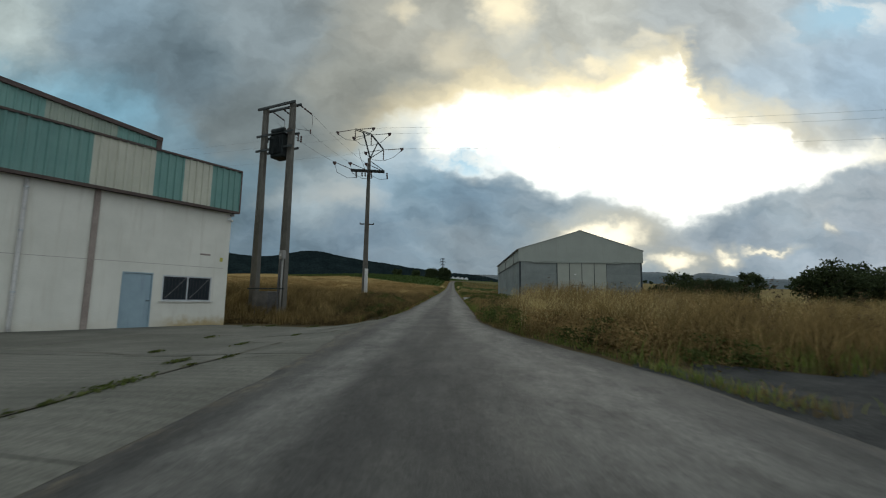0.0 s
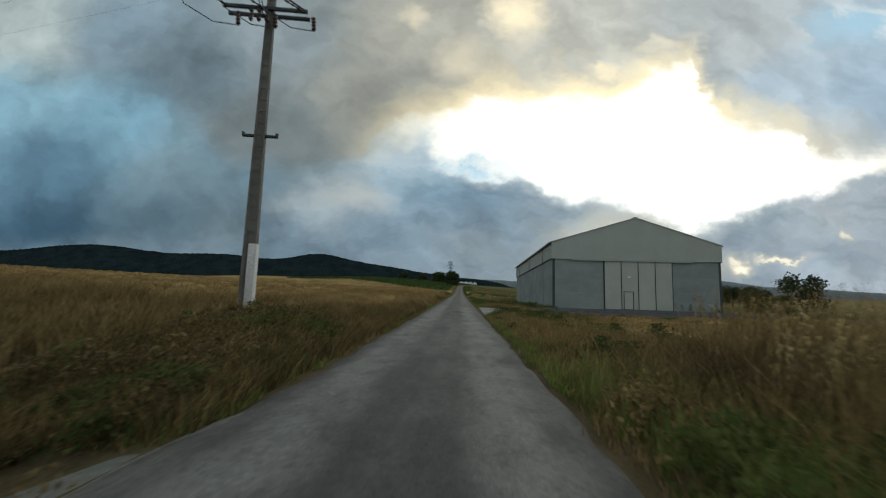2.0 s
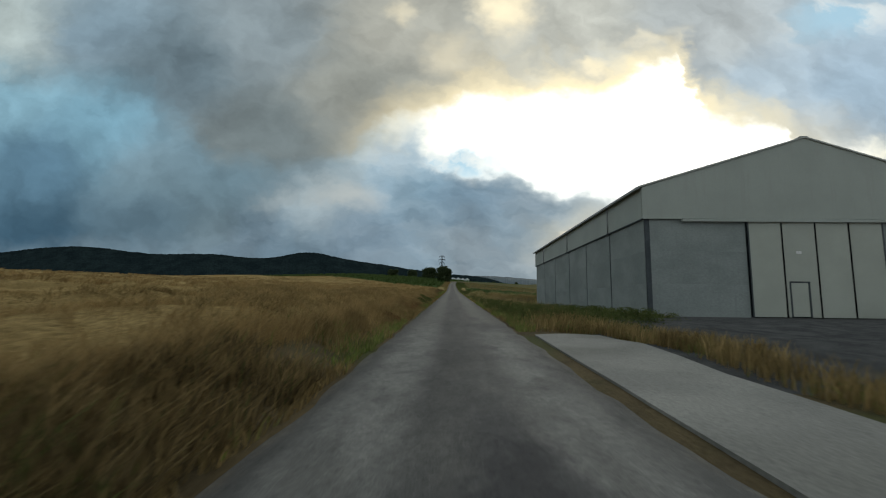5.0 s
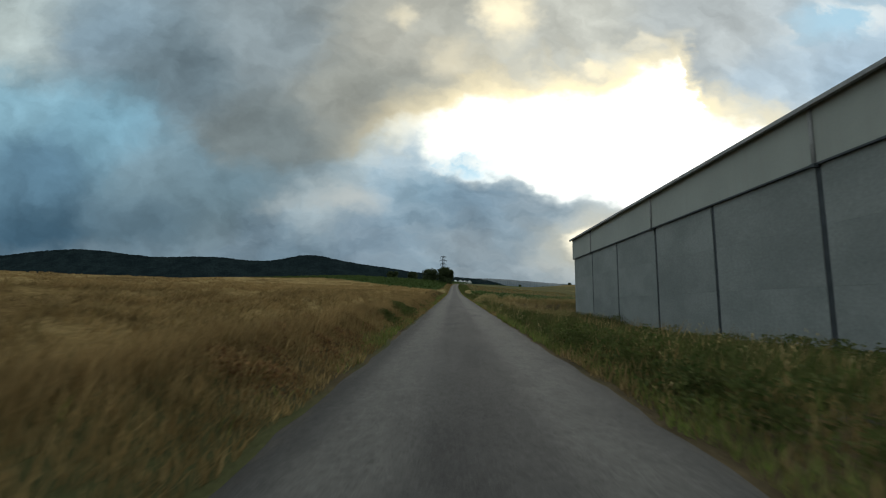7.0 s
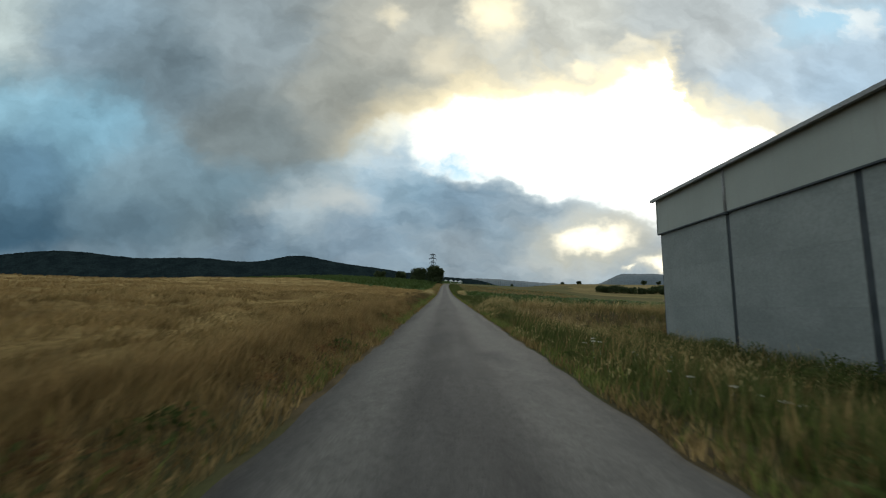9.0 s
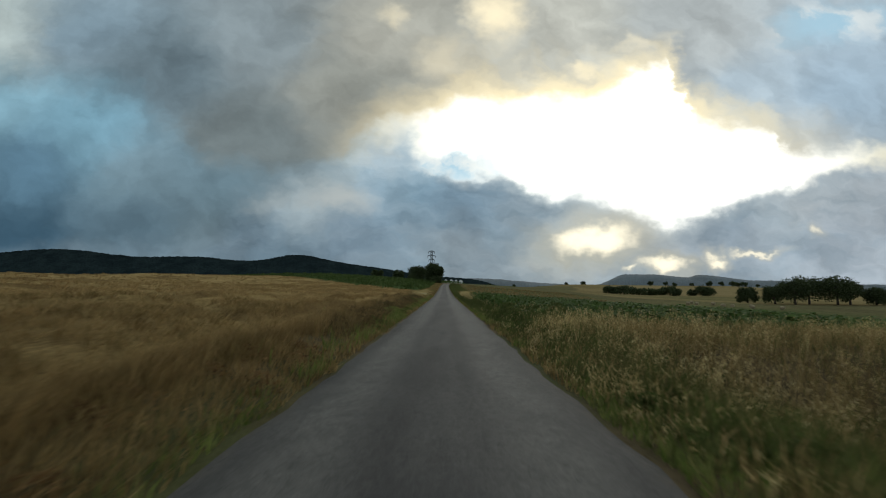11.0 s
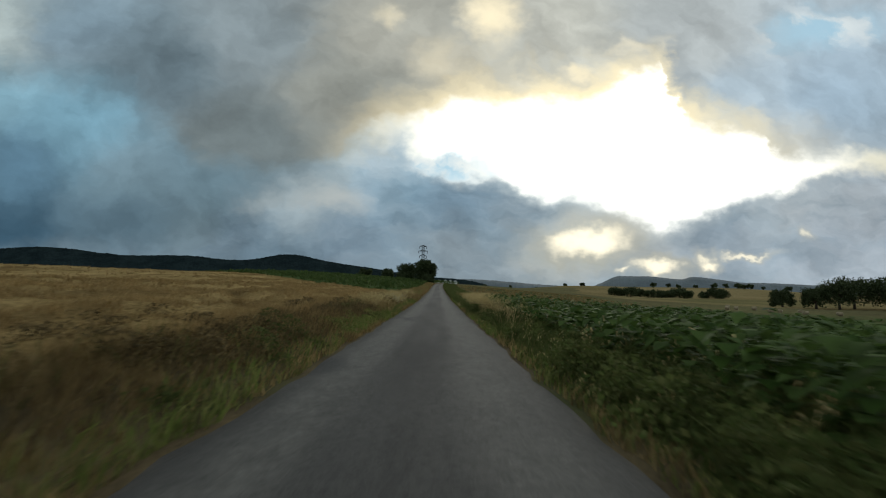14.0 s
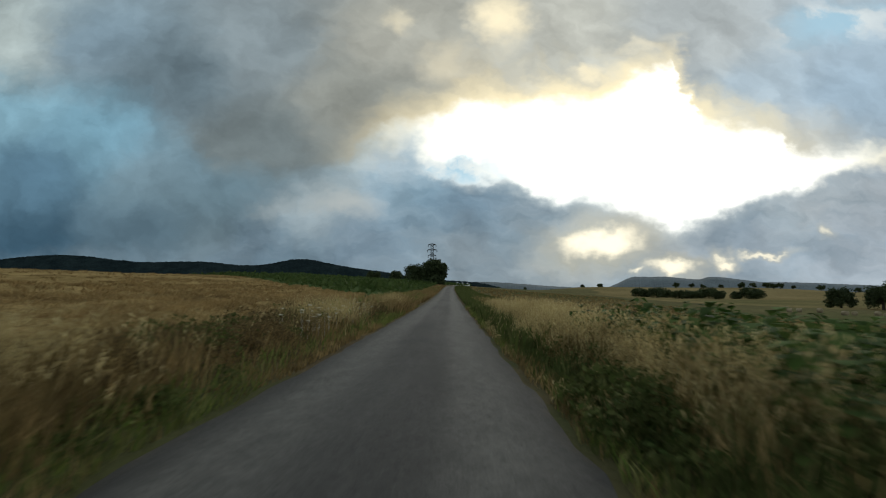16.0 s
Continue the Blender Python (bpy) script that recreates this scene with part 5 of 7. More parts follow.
def make_pylon():
    z0 = ground_at(-7.0, 310) - 0.3
    ob = thing("pylon", pose(-7.0, 310.0, z0, 0, 0, 6), "tall lattice steel electricity pylon behind the trees", "pylon")
    h = 30.6 - z0
    bm = bmesh.new()
    a0, a1 = 1.5, 0.45

    def half(z):
        return a0 + (a1 - a0) * min(z / (h * 0.7), 1)
    zs = [h * k / 12 for k in range(13)]
    cs = ((-1, -1), (1, -1), (1, 1), (-1, 1))
    for (sx, sy) in cs:
        tube(bm, [(sx * half(z), sy * half(z), z) for z in zs], 0.09, 4)
    for z, y in zip(zs, zs[1:]):
        for k in range(4):
            p, q = cs[k], cs[(k + 1) % 4]
            tube(bm, [(p[0] * half(z), p[1] * half(z), z), (q[0] * half(y), q[1] * half(y), y)], 0.05, 3)
            tube(bm, [(q[0] * half(z), q[1] * half(z), z), (p[0] * half(y), p[1] * half(y), y)], 0.05, 3)
    part("lattice", bm, M_STEEL, ob)
    for f, reach in ((0.99, 1.5), (0.86, 1.9), (0.73, 1.5)):
        bm = bmesh.new()
        for y in (-0.3, 0.3):
            tube(bm, [(-reach, y * 0.2, h * f), (0, y, h * f + 0.5), (reach, y * 0.2, h * f)], 0.09, 4)
            tube(bm, [(-reach, y * 0.2, h * f), (reach, y * 0.2, h * f)], 0.09, 4)
        arm = part("crossarm", bm, M_STEEL, ob)
        for s in (-1, 1):
            bm = bmesh.new()
            tube(bm, [(s * reach, 0, h * f), (s * reach, 0, h * f - 1.0)], 0.10, 5)
            part("insulator", bm, M_STEEL, arm)


make_pylon()


def gable_house(name, x, y, z, w, d, h, rise, turn, wall, roof, label, windows=0, parent_cat="house"):
    ob = thing(name, pose(x, y, z, 0, 0, turn), label, parent_cat)
    bm = bmesh.new()
    prism(bm, [(-d / 2, -1), (d / 2, -1), (d / 2, h), (0, h + rise), (-d / 2, h)], "x", -w / 2, w / 2)
    part("wall", bm, wall, ob)
    for s in (-1, 1):
        bm = bmesh.new()
        prism(bm, [(s * (d / 2 + 0.4), h - 0.1), (0, h + rise + 0.1), (0, h + rise + 0.3), (s * (d / 2 + 0.4), h + 0.1)], "x", -w / 2 - 0.4, w / 2 + 0.4)
        part("roof", bm, roof, ob)
    for k in range(windows):
        xx = -w / 2 + w * (k + 0.5) / windows
        cuboid("window", (xx - 0.6, xx + 0.6, -d / 2 - 0.05, -d / 2 + 0.02, h * 0.35, h * 0.75), M_GLASS, ob)
    return ob


for dx, d, h, turn in ((-10.5, 6.2, 1.3, 84), (-3.2, 6.0, 1.7, 96), (3.8, 5.6, 1.4, 88), (10.4, 6.0, 1.1, 93)):
    gx, gy = 8.0 + dx, 715.0 + dx * 0.4
    gable_house("farm_building", gx, gy, ground_at(gx, gy) + 3.3, 9, d, h, 2.3, turn, M_WHITEFARM, M_FARMROOF, "low white farm building, gable to the road, on the skyline", 2, "farm building")
for k, (u, s) in enumerate(((-0.252, 0.8), (-0.264, 1.1), (-0.276, 0.9), (-0.302, 0.8), (-0.325, 0.6))):
    d = 620.0 + 14 * (k % 3)
    gable_house("village_house", 3.3 + u * d, d, ground_at(3.3 + u * d, d), 11 * s, 8, 3.2, 1.6, 20 * k, M_FARWALL, M_FARWALL, "small far village house with a reddish roof", 3)


# ---- plants ----
RNG = np.random.default_rng(11)


def blades(name, x, y, h, w, mat, label, lean=0.5, head=0.0, wind=(0.25, 0.1), foot=None):
    """Grass, one bent blade at each place; head widens the tip into an ear. One object of stuff."""
    n = len(x)
    z = (ground_z(x, y) if foot is None else foot) - 0.02
    a = RNG.uniform(0, 2 * np.pi, n)
    b = RNG.uniform(0, 2 * np.pi, n)
    amount = RNG.uniform(0.1, 1.0, n) * lean * h
    dx, dy = np.cos(b) * amount + wind[0] * h * RNG.uniform(0.2, 1, n), np.sin(b) * amount + wind[1] * h * RNG.uniform(0.2, 1, n)
    sx, sy = np.cos(a) * w / 2, np.sin(a) * w / 2
    v = np.zeros((n, 5, 3))
    v[:, 0] = np.stack([x - sx, y - sy, z], 1)
    v[:, 1] = np.stack([x + sx, y + sy, z], 1)
    k = 0.75 + head
    v[:, 2] = np.stack([x + dx * 0.35 - sx * k, y + dy * 0.35 - sy * k, z + h * 0.60], 1)
    v[:, 3] = np.stack([x + dx * 0.35 + sx * k, y + dy * 0.35 + sy * k, z + h * 0.60], 1)
    v[:, 4] = np.stack([x + dx, y + dy, z + h * 0.97], 1)
    o = np.arange(n)[:, None] * 5
    tris = np.concatenate([o + [0, 1, 3], o + [0, 3, 2], o + [2, 3, 4]])
    me = fast_mesh(name, v.reshape(-1, 3), tris, mat)
    return tagged(new(name, me), label, "grass", kind="stuff")


def oats(name, x, y, h, mat, label, foot=None):
    """Wild oats: a thin bent stalk with spikelets nodding round its upper third. One object of stuff."""
    n, m = len(x), 9
    z = (ground_z(x, y) if foot is None else foot) - 0.02
    b = RNG.uniform(0, 2 * np.pi, n)
    lean = RNG.uniform(0.1, 0.45, n) * h
    tx, ty = x + np.cos(b) * lean + 0.18 * h, y + np.sin(b) * lean
    w = 0.004
    v = np.zeros((n, 3 + 3 * m, 3))
    v[:, 0], v[:, 1] = np.stack([x - w, y, z], 1), np.stack([x + w, y, z], 1)
    v[:, 2] = np.stack([tx, ty, z + h], 1)
    for k in range(m):
        f = 0.62 + 0.38 * (k + RNG.random(n)) / m
        spread = 0.09 * (1.15 - f) / 0.5
        px, py = x + (tx - x) * f ** 1.6 + RNG.normal(0, 1, n) * spread, y + (ty - y) * f ** 1.6 + RNG.normal(0, 1, n) * spread
        pz = z + h * f
        a = RNG.uniform(0, 2 * np.pi, n)
        s = RNG.uniform(0.006, 0.011, n)
        v[:, 3 + 3 * k] = np.stack([px - np.cos(a) * s, py - np.sin(a) * s, pz], 1)
        v[:, 4 + 3 * k] = np.stack([px + np.cos(a) * s, py + np.sin(a) * s, pz], 1)
        v[:, 5 + 3 * k] = np.stack([px + RNG.normal(0, 0.02, n), py + RNG.normal(0, 0.02, n), pz - RNG.uniform(0.03, 0.07, n)], 1)
    tris = np.arange(n * (1 + m) * 3).reshape(-1, 3)
    me = fast_mesh(name, v.reshape(-1, 3), tris, mat)
    return tagged(new(name, me), label, "grass", kind="stuff")


def clumpy(x, y, scale, seed):
    """A patchy field from 0 to 1."""
    s = np.zeros_like(x)
    r = np.random.default_rng(seed)
    for k in range(7):
        a, f = r.uniform(0, 2 * np.pi), (0.5 + k * 0.45) / scale
        s += np.sin((x * np.cos(a) + y * np.sin(a)) * f * 2 * np.pi + r.uniform(0, 6.28)) / (1 + 0.3 * k)
    return np.clip(0.5 + s / 4.5, 0, 1)


def scatter(n, off0, off1, y0, y1, keep=None):
    """Places given by their offset from the road's middle."""
    k = max(n // 14, 1)
    c = RNG.uniform(off0, off1, k)
    pick = RNG.integers(0, k, n)
    cy = RNG.uniform(y0, y1, k)
    y, off = cy[pick] + RNG.normal(0, 0.09, n), c[pick] + RNG.normal(0, 0.09, n)
    off, y = np.clip(off, off0, off1), np.clip(y, y0, y1)
    x = road_x(y) + off
    ok = np.ones(n, bool) if keep is None else keep(x, y, off)
    return x[ok], y[ok], off[ok]


def off_yard(x, y, off):
    return ~((y < 18.6 + 0.25 * np.sin(x * 2)) | ((y < 20.2) & (x > -0.7)))


def wheat_top(x, y):
    """The height of the crop's body, and how far it is beaten down (0 to 1)."""
    off = x - road_x(y)
    streak = clumpy(x * 1.0 + 0.05 * y, y * 0.13, 4.5, 9)
    low = np.clip((streak - 0.56) / 0.10, 0, 1)
    swirl = off + 2.5 * np.sin(y * 0.018) + 0.8 * np.sin(y * 0.07 + 0.1 * off)
    lane = np.abs((swirl / 11.0) % 1.0 - 0.5)
    low = np.maximum(low, 0.9 * (1 - step(0.02, 0.045, np.abs(lane - 0.10))))
    across = np.abs(((y + 0.9 * off + 3.0 * np.sin(off * 0.13)) / 17.0) % 1.0 - 0.5)
    low = np.maximum(low, 0.8 * (1 - step(0.015, 0.04, np.abs(across - 0.25))) * (clumpy(x, y, 22, 57) > 0.5))
    inner = step(-0.1, 1.3, wheat_edge(y) - off)
    inner = inner * step(26.0, 31.0, y)
    return ground_z(x, y) - 0.04 + inner * (0.36 - 0.24 * low + 0.10 * clumpy(x, y, 9, 41)), low


def make_wheat_body():
    offs = np.concatenate([-np.arange(0, 9, 0.28), -np.arange(9, 30, 0.7), -np.arange(30, 98, 2.2)])
    ys = np.concatenate([np.arange(26, 170, 0.6), np.arange(170, 300, 1.5)])
    gy, go = np.meshgrid(ys, offs, indexing="ij")
    gx = road_x(gy) + wheat_edge(gy) + go
    z = wheat_top(gx, gy)[0]
    v = np.stack([gx, gy, z], -1).reshape(-1, 3)
    n = len(offs)
    i = (np.arange(len(ys) - 1)[:, None] * n + np.arange(n - 1)[None, :]).ravel()
    tris = np.concatenate([np.stack([i, i + n, i + 1], 1), np.stack([i + 1, i + n, i + n + 1], 1)])
    inside = (v[:, 1] < wheat_end(v[:, 0] - road_x(v[:, 1])))[tris].all(1)
    tris = tris[inside]
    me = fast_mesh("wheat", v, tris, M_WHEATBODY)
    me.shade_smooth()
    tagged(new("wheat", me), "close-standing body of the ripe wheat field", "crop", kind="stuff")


# third tone darkens patches, painting the shade of lodged crop into the colour
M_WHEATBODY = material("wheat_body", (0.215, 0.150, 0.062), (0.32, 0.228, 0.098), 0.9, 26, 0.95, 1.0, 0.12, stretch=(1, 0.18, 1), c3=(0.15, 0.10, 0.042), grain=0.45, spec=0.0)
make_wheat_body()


def make_grass():
    # left verge: dry grass on the bank before the wheat, a skirt of green by the tarmac
    x, y, off = scatter(64000, -4.9, -2.0, 18, 52, lambda x, y, off: off_yard(x, y, off) & (off > wheat_edge(y) - 0.1))
    c = clumpy(x, y, 5, 1)
    edge = np.clip((-off - 1.7) / 1.2, 0.2, 1)
    ok = RNG.random(len(x)) < (0.06 + 0.85 * c) * np.where(off > -3.2, np.where(y > 30, 0.8, 0.4), 0.95)
    blades("dry_grass", x[ok], y[ok], (RNG.uniform(0.15, 0.50, ok.sum()) * (0.35 + 0.8 * c[ok])) * edge[ok], RNG.uniform(0.008, 0.022, ok.sum()), M_DRY, "tall dry brown grass on the roadside bank")
    x, y, off = scatter(56000, -4.6, -1.9, 19, 46, lambda x, y, off: off_yard(x, y, off) & (off > wheat_edge(y) - 0.1))
    c = clumpy(x, y, 5, 77)
    ok = RNG.random(len(x)) < 0.8 * c ** 1.5 * np.where(y > 28, 0.25, 1.0)
    blades("green_grass", x[ok], y[ok], RNG.uniform(0.12, 0.40, ok.sum()), RNG.uniform(0.010, 0.024, ok.sum()), M_WEEDS, "green weeds on the face of the bank", 0.8)
    ok = RNG.random(len(x)) < np.clip(1.1 - c, 0, 1)
    blades("brown_grass", x[ok], y[ok], RNG.uniform(0.15, 0.45, ok.sum()), RNG.uniform(0.008, 0.020, ok.sum()), M_BROWN, "dead brown weeds on the face of the bank", 0.9)
    ok = RNG.random(len(x)) < 0.9
    blades("brown_grass", x[ok] + 0.05, y[ok] + 0.07, RNG.uniform(0.10, 0.40, ok.sum()), RNG.uniform(0.010, 0.024, ok.sum()), M_DEADSHADE, "dead weeds low on the bank, coloured dark for its shade", 0.9)
    x, y, off = scatter(60000, -3.3, -1.85, 50, 168)
    edge = np.clip((-off - 1.7) / 0.9, 0.2, 1)
    c = clumpy(x, y, 4, 31)
    blades("dry_grass", x, y, RNG.uniform(0.12, 0.40, len(x)) * edge * (0.5 + 0.7 * c), RNG.uniform(0.006, 0.013, len(x)), M_WHEAT, "dry orange-brown grass at the edge of the wheat", 0.6)
    x, y, off = scatter(34000, -3.3, -1.95, 48, 102)
    edge = np.clip((-off - 1.7) / 0.9, 0.25, 1)
    blades("dry_grass", x, y, RNG.uniform(0.14, 0.42, len(x)) * edge, RNG.uniform(0.007, 0.015, len(x)), M_DRY, "golden dry grass on the bank below the wheat", 0.8)
    x, y, off = scatter(80000, -4.6, -2.3, 104, 168, lambda x, y, off: off > wheat_edge(y) - 0.15)
    c = clumpy(x, y, 6, 51)
    ok = RNG.random(len(x)) < 0.10 + 0.45 * c
    blades("brown_grass", x[ok], y[ok], RNG.uniform(0.15, 0.45, ok.sum()), RNG.uniform(0.008, 0.020, ok.sum()), M_DEADSHADE, "dead weeds on the bank, coloured dark for its shade", 0.9)
    x, y, off = scatter(80000, -3.8, -1.9, 106, 168)
    c = clumpy(x, y, 5, 32)
    edge = np.clip((-off - 1.7) / 1.3, 0.2, 1)
    ok = RNG.random(len(x)) < (0.1 + 0.5 * c) * np.where(off > -2.45, 0.34, 0.08)
    blades("green_grass", x[ok], y[ok], RNG.uniform(0.2, 0.55, ok.sum()) * edge[ok] * (0.5 + 0.6 * c[ok]), RNG.uniform(0.008, 0.022, ok.sum()), M_WEEDS, "tangled dark weeds and dry grass on the bank", 0.8)
    x, y, off = scatter(70000, -3.7, -1.85, 19, 170, off_yard)
    c = clumpy(x, y, 9, 2)
    ok = RNG.random(len(x)) < np.where((y > 100) & (off > -2.35), 0.12 + 0.30 * c, (0.08 + 0.95 * c ** 2.2) * np.where(y > 100, 0.05, np.where(y > 50, 0.02, 0.20)))
    blades("green_grass", x[ok], y[ok], RNG.uniform(0.12, 0.40, ok.sum()), RNG.uniform(0.010, 0.026, ok.sum()), M_GREEN, "short green grass along the edge of the road", 0.7)
    x, y, off = scatter(44000, -4.4, -1.95, 163, 300)
    ok = RNG.random(len(x)) < 0.5
    blades("brown_grass", x[ok], y[ok], RNG.uniform(0.3, 0.7, ok.sum()), RNG.uniform(0.03, 0.06, ok.sum()), M_BROWN, "dead brown weeds on the far bank", 0.5)
    blades("dry_grass", x[~ok], y[~ok], RNG.uniform(0.3, 0.7, (~ok).sum()), RNG.uniform(0.03, 0.06, (~ok).sum()), M_DRY, "tall dry brown grass on the roadside bank", 0.5)
    y = np.concatenate([RNG.normal(144.4, 1.1, 420), RNG.normal(155, 1.8, 520), RNG.normal(168, 3, 400)])
    x = road_x(y) + RNG.normal(-3.0, 0.35, len(y))
    ok = np.ones(len(y), bool)
    oats("oat_grass", x[ok], y[ok], RNG.uniform(0.4, 0.85, ok.sum()), M_PALE, "pale wild oats on the verge")
    y = RNG.normal(144.4, 1.3, 3800)
    x = road_x(y) + np.clip(RNG.normal(-2.85, 0.35, len(y)), -3.8, -2.1)
    blades("dry_grass", x, y, RNG.uniform(0.25, 0.62, len(x)), RNG.uniform(0.006, 0.014, len(x)), M_DRY, "clump of tall golden grass on the bank", 0.7, 0.2)
    x, y, off = scatter(16000, -4.8, -2.1, 150, 300)
    ok = clumpy(x, y, 20, 35) > 0.5
    blades("green_grass", x[ok], y[ok], RNG.uniform(0.3, 0.7, ok.sum()), RNG.uniform(0.03, 0.07, ok.sum()), M_GREEN, "green patches in the far verge", 0.6)
    for side, y0 in ((-1, 20), (1, 4.5)):
        y = RNG.uniform(y0, 175, 30000)
        x = (road_left(y) if side < 0 else road_right(y)) + side * np.abs(RNG.normal(0.02, 0.22, len(y)))
        ok = ~((side > 0) & (y > 40.2) & (y < 53.0))
        x, y = x[ok], y[ok]
        mix = clumpy(x, y, 7, 61 + side) + RNG.normal(0, 0.15, len(x))
        g = mix > (0.42 if side > 0 else 0.60)
        blades("green_grass", x[g], y[g], RNG.uniform(0.05, 0.22, g.sum()), RNG.uniform(0.010, 0.022, g.sum()), M_GREEN, "low green grass growing over the edge of the asphalt", 0.8)
        blades("dry_grass", x[~g], y[~g], RNG.uniform(0.05, 0.20, (~g).sum()), RNG.uniform(0.010, 0.022, (~g).sum()), M_DRY, "low dry grass growing over the edge of the asphalt", 0.8)
    # the rough ground behind the yard and round the transformer
    x, y, off = scatter(40000, -20, -4.5, 18, 30, off_yard)
    blades("dry_grass", x, y, RNG.uniform(0.25, 0.68, len(x)), RNG.uniform(0.010, 0.024, len(x)), M_DRY, "rank dry grass behind the concrete yard", 0.7)
    ok = RNG.random(len(x)) < 0.5
    blades("brown_grass", x[ok] + 0.1, y[ok] + 0.1, RNG.uniform(0.15, 0.6, ok.sum()), RNG.uniform(0.010, 0.022, ok.sum()), M_DEADSHADE, "dark dead weeds round the feet of the poles", 0.9)
    # wheat ears and awns over the body of the crop
    parts = [(-7.0, -2.9, 120000, 0.009, 27, 172), (-14, -5.0, 160000, 0.014, 27, 172), (-30, -12, 120000, 0.030, 26, 190), (-95, -28, 150000, 0.05, 26, 290), (-30, -4.0, 50000, 0.05, 155, 226)]
    for o0, o1, n, w, y0, y1 in parts:
        x, y, off = scatter(n, o0, o1, y0, y1, lambda x, y, off: (off < wheat_edge(y) - 0.05) & (y < wheat_end(off)))
        z, low = wheat_top(x, y)
        h = RNG.uniform(0.07, 0.20, len(x)) * (1 - 0.6 * low)
        blades("wheat", x, y, h + 0.06, RNG.uniform(0.6, 1.4, len(x)) * w, M_WHEAT, "ripe golden-brown wheat, lodged in streaks", 1.2, 0.5, (0.6, 0.1), z - 0.06)
    # paler blades added from y 46 to 108, their colour standing in for light
    x, y, off = scatter(90000, -11, -2.95, 46, 108, lambda x, y, off: (off < wheat_edge(y) - 0.02))
    z, low = wheat_top(x, y)
    blades("wheat", x, y, RNG.uniform(0.10, 0.24, len(x)) * (1 - 0.5 * low), RNG.uniform(0.008, 0.016, len(x)), M_DRY, "paler blades added over the wheat to brighten this stretch", 1.2, 0.6, (0.6, 0.1), z - 0.03)
    # the standing edge of the wheat
    y = RNG.uniform(27, 165, 34000)
    off = wheat_edge(y) + RNG.normal(0, 0.10, len(y))
    x = road_x(y) + off
    blades("wheat", x, y, RNG.uniform(0.22, 0.50, len(x)), RNG.uniform(0.006, 0.012, len(x)), M_WHEAT, "stalks at the edge of the wheat", 0.6, 0.4, (0.2, 0.1))
    # right: rank tall grass by the turning
    def tall(x, y, off):
        edge = 1.9 + 2.4 * (1 - step(3.0, 17.0, y))
        return (off > edge) & (y > 7.4 + 0.3 * np.sin(x) + 0.25 * np.clip(x - 7, 0, 40)) & (y < 22.5 + 1.5 * np.sin(x * 0.5) + 0.6 * np.clip(x - 7, 0, 40))
    x, y, off = scatter(150000, 1.9, 26, 4.5, 34, tall)
    c = clumpy(x, y, 6, 3)
    edge = 1.9 + 2.4 * (1 - step(3.0, 17.0, y))
    rise = np.clip((off - edge) / 1.6, 0.3, 1)
    ok = RNG.random(len(x)) < 0.08 + 0.9 * c
    blades("dry_grass", x[ok], y[ok], RNG.uniform(0.40, 1.15, ok.sum()) * rise[ok] * (0.5 + 0.7 * c[ok]) * np.where(x[ok] > 8, 1.2, 1.0), RNG.uniform(0.010, 0.026, ok.sum()), M_DRY, "waist-high dry grass beside the turning", 0.9)
    x, y, off = scatter(30000, 2.2, 24, 5, 28, tall)
    c = clumpy(x, y, 4, 83)
    ok = RNG.random(len(x)) < np.clip(1.3 - 1.4 * c, 0, 1)
    blades("brown_grass", x[ok], y[ok], RNG.uniform(0.2, 0.85, ok.sum()), RNG.uniform(0.008, 0.022, ok.sum()), M_BROWN, "dark dead stems among the tall grass", 0.8)
    x, y, off = scatter(12000, 2.6, 24, 7, 28, tall)
    ok = clumpy(x, y, 7, 13) > 0.55
    oats("oat_grass", x[ok], y[ok], RNG.uniform(0.8, 1.40, ok.sum()), M_PALE, "pale seed heads standing above the dry grass")
    x, y, off = scatter(60000, 1.85, 9, 6, 30, tall)
    c = clumpy(x, y, 6, 4)
    ok = RNG.random(len(x)) < c ** 1.5
    blades("green_grass", x[ok], y[ok], RNG.uniform(0.15, 0.55, ok.sum()), RNG.uniform(0.010, 0.028, ok.sum()), M_GREEN, "green weeds among the dry grass", 0.5)
    # dead brushwood whose dark colour also stands for the shade in the hollow
    x, y = RNG.normal(7.4, 0.9, 14000), RNG.normal(21.8, 1.1, 14000)
    blades("brown_grass", x, y, RNG.uniform(0.3, 1.0, len(x)), RNG.uniform(0.008, 0.018, len(x)), M_DEADSHADE, "dead brushwood in the grass, coloured dark for the shaded hollow", 0.9)
    # right verge past there
    x, y, off = scatter(80000, 1.85, 5.2, 21, 66, lambda x, y, off: ~((y > 40.2) & (y < 53.0) & (off < 4.1)))
    c = clumpy(x, y, 5, 6)
    ok = RNG.random(len(x)) < (0.3 + 0.7 * c) * (1 - 0.8 * step(52, 58, y))
    blades("dry_grass", x[ok], y[ok], RNG.uniform(0.15, 0.50, ok.sum()) * np.clip((off[ok] - 1.6), 0.3, 1), RNG.uniform(0.010, 0.026, ok.sum()), M_DRY, "dry grass on the verge before the barn")
    x, y, off = scatter(52000, 1.85, 6.0, 21, 66, lambda x, y, off: ~((y > 40.2) & (y < 53.0) & (off < 4.1)))
    c = clumpy(x, y, 6, 7)
    ok = RNG.random(len(x)) < c ** 1.4 * np.where(off > 3.6, 0.4, 0.9)
    blades("green_grass", x[ok], y[ok], RNG.uniform(0.10, 0.36, ok.sum()), RNG.uniform(0.007, 0.016, ok.sum()), M_GREEN, "green weeds on the verge before the barn", 1.0)
    x, y, off = scatter(110000, 5, 40, 24, 58, lambda x, y, off: y < yard_front(x) - 0.3)
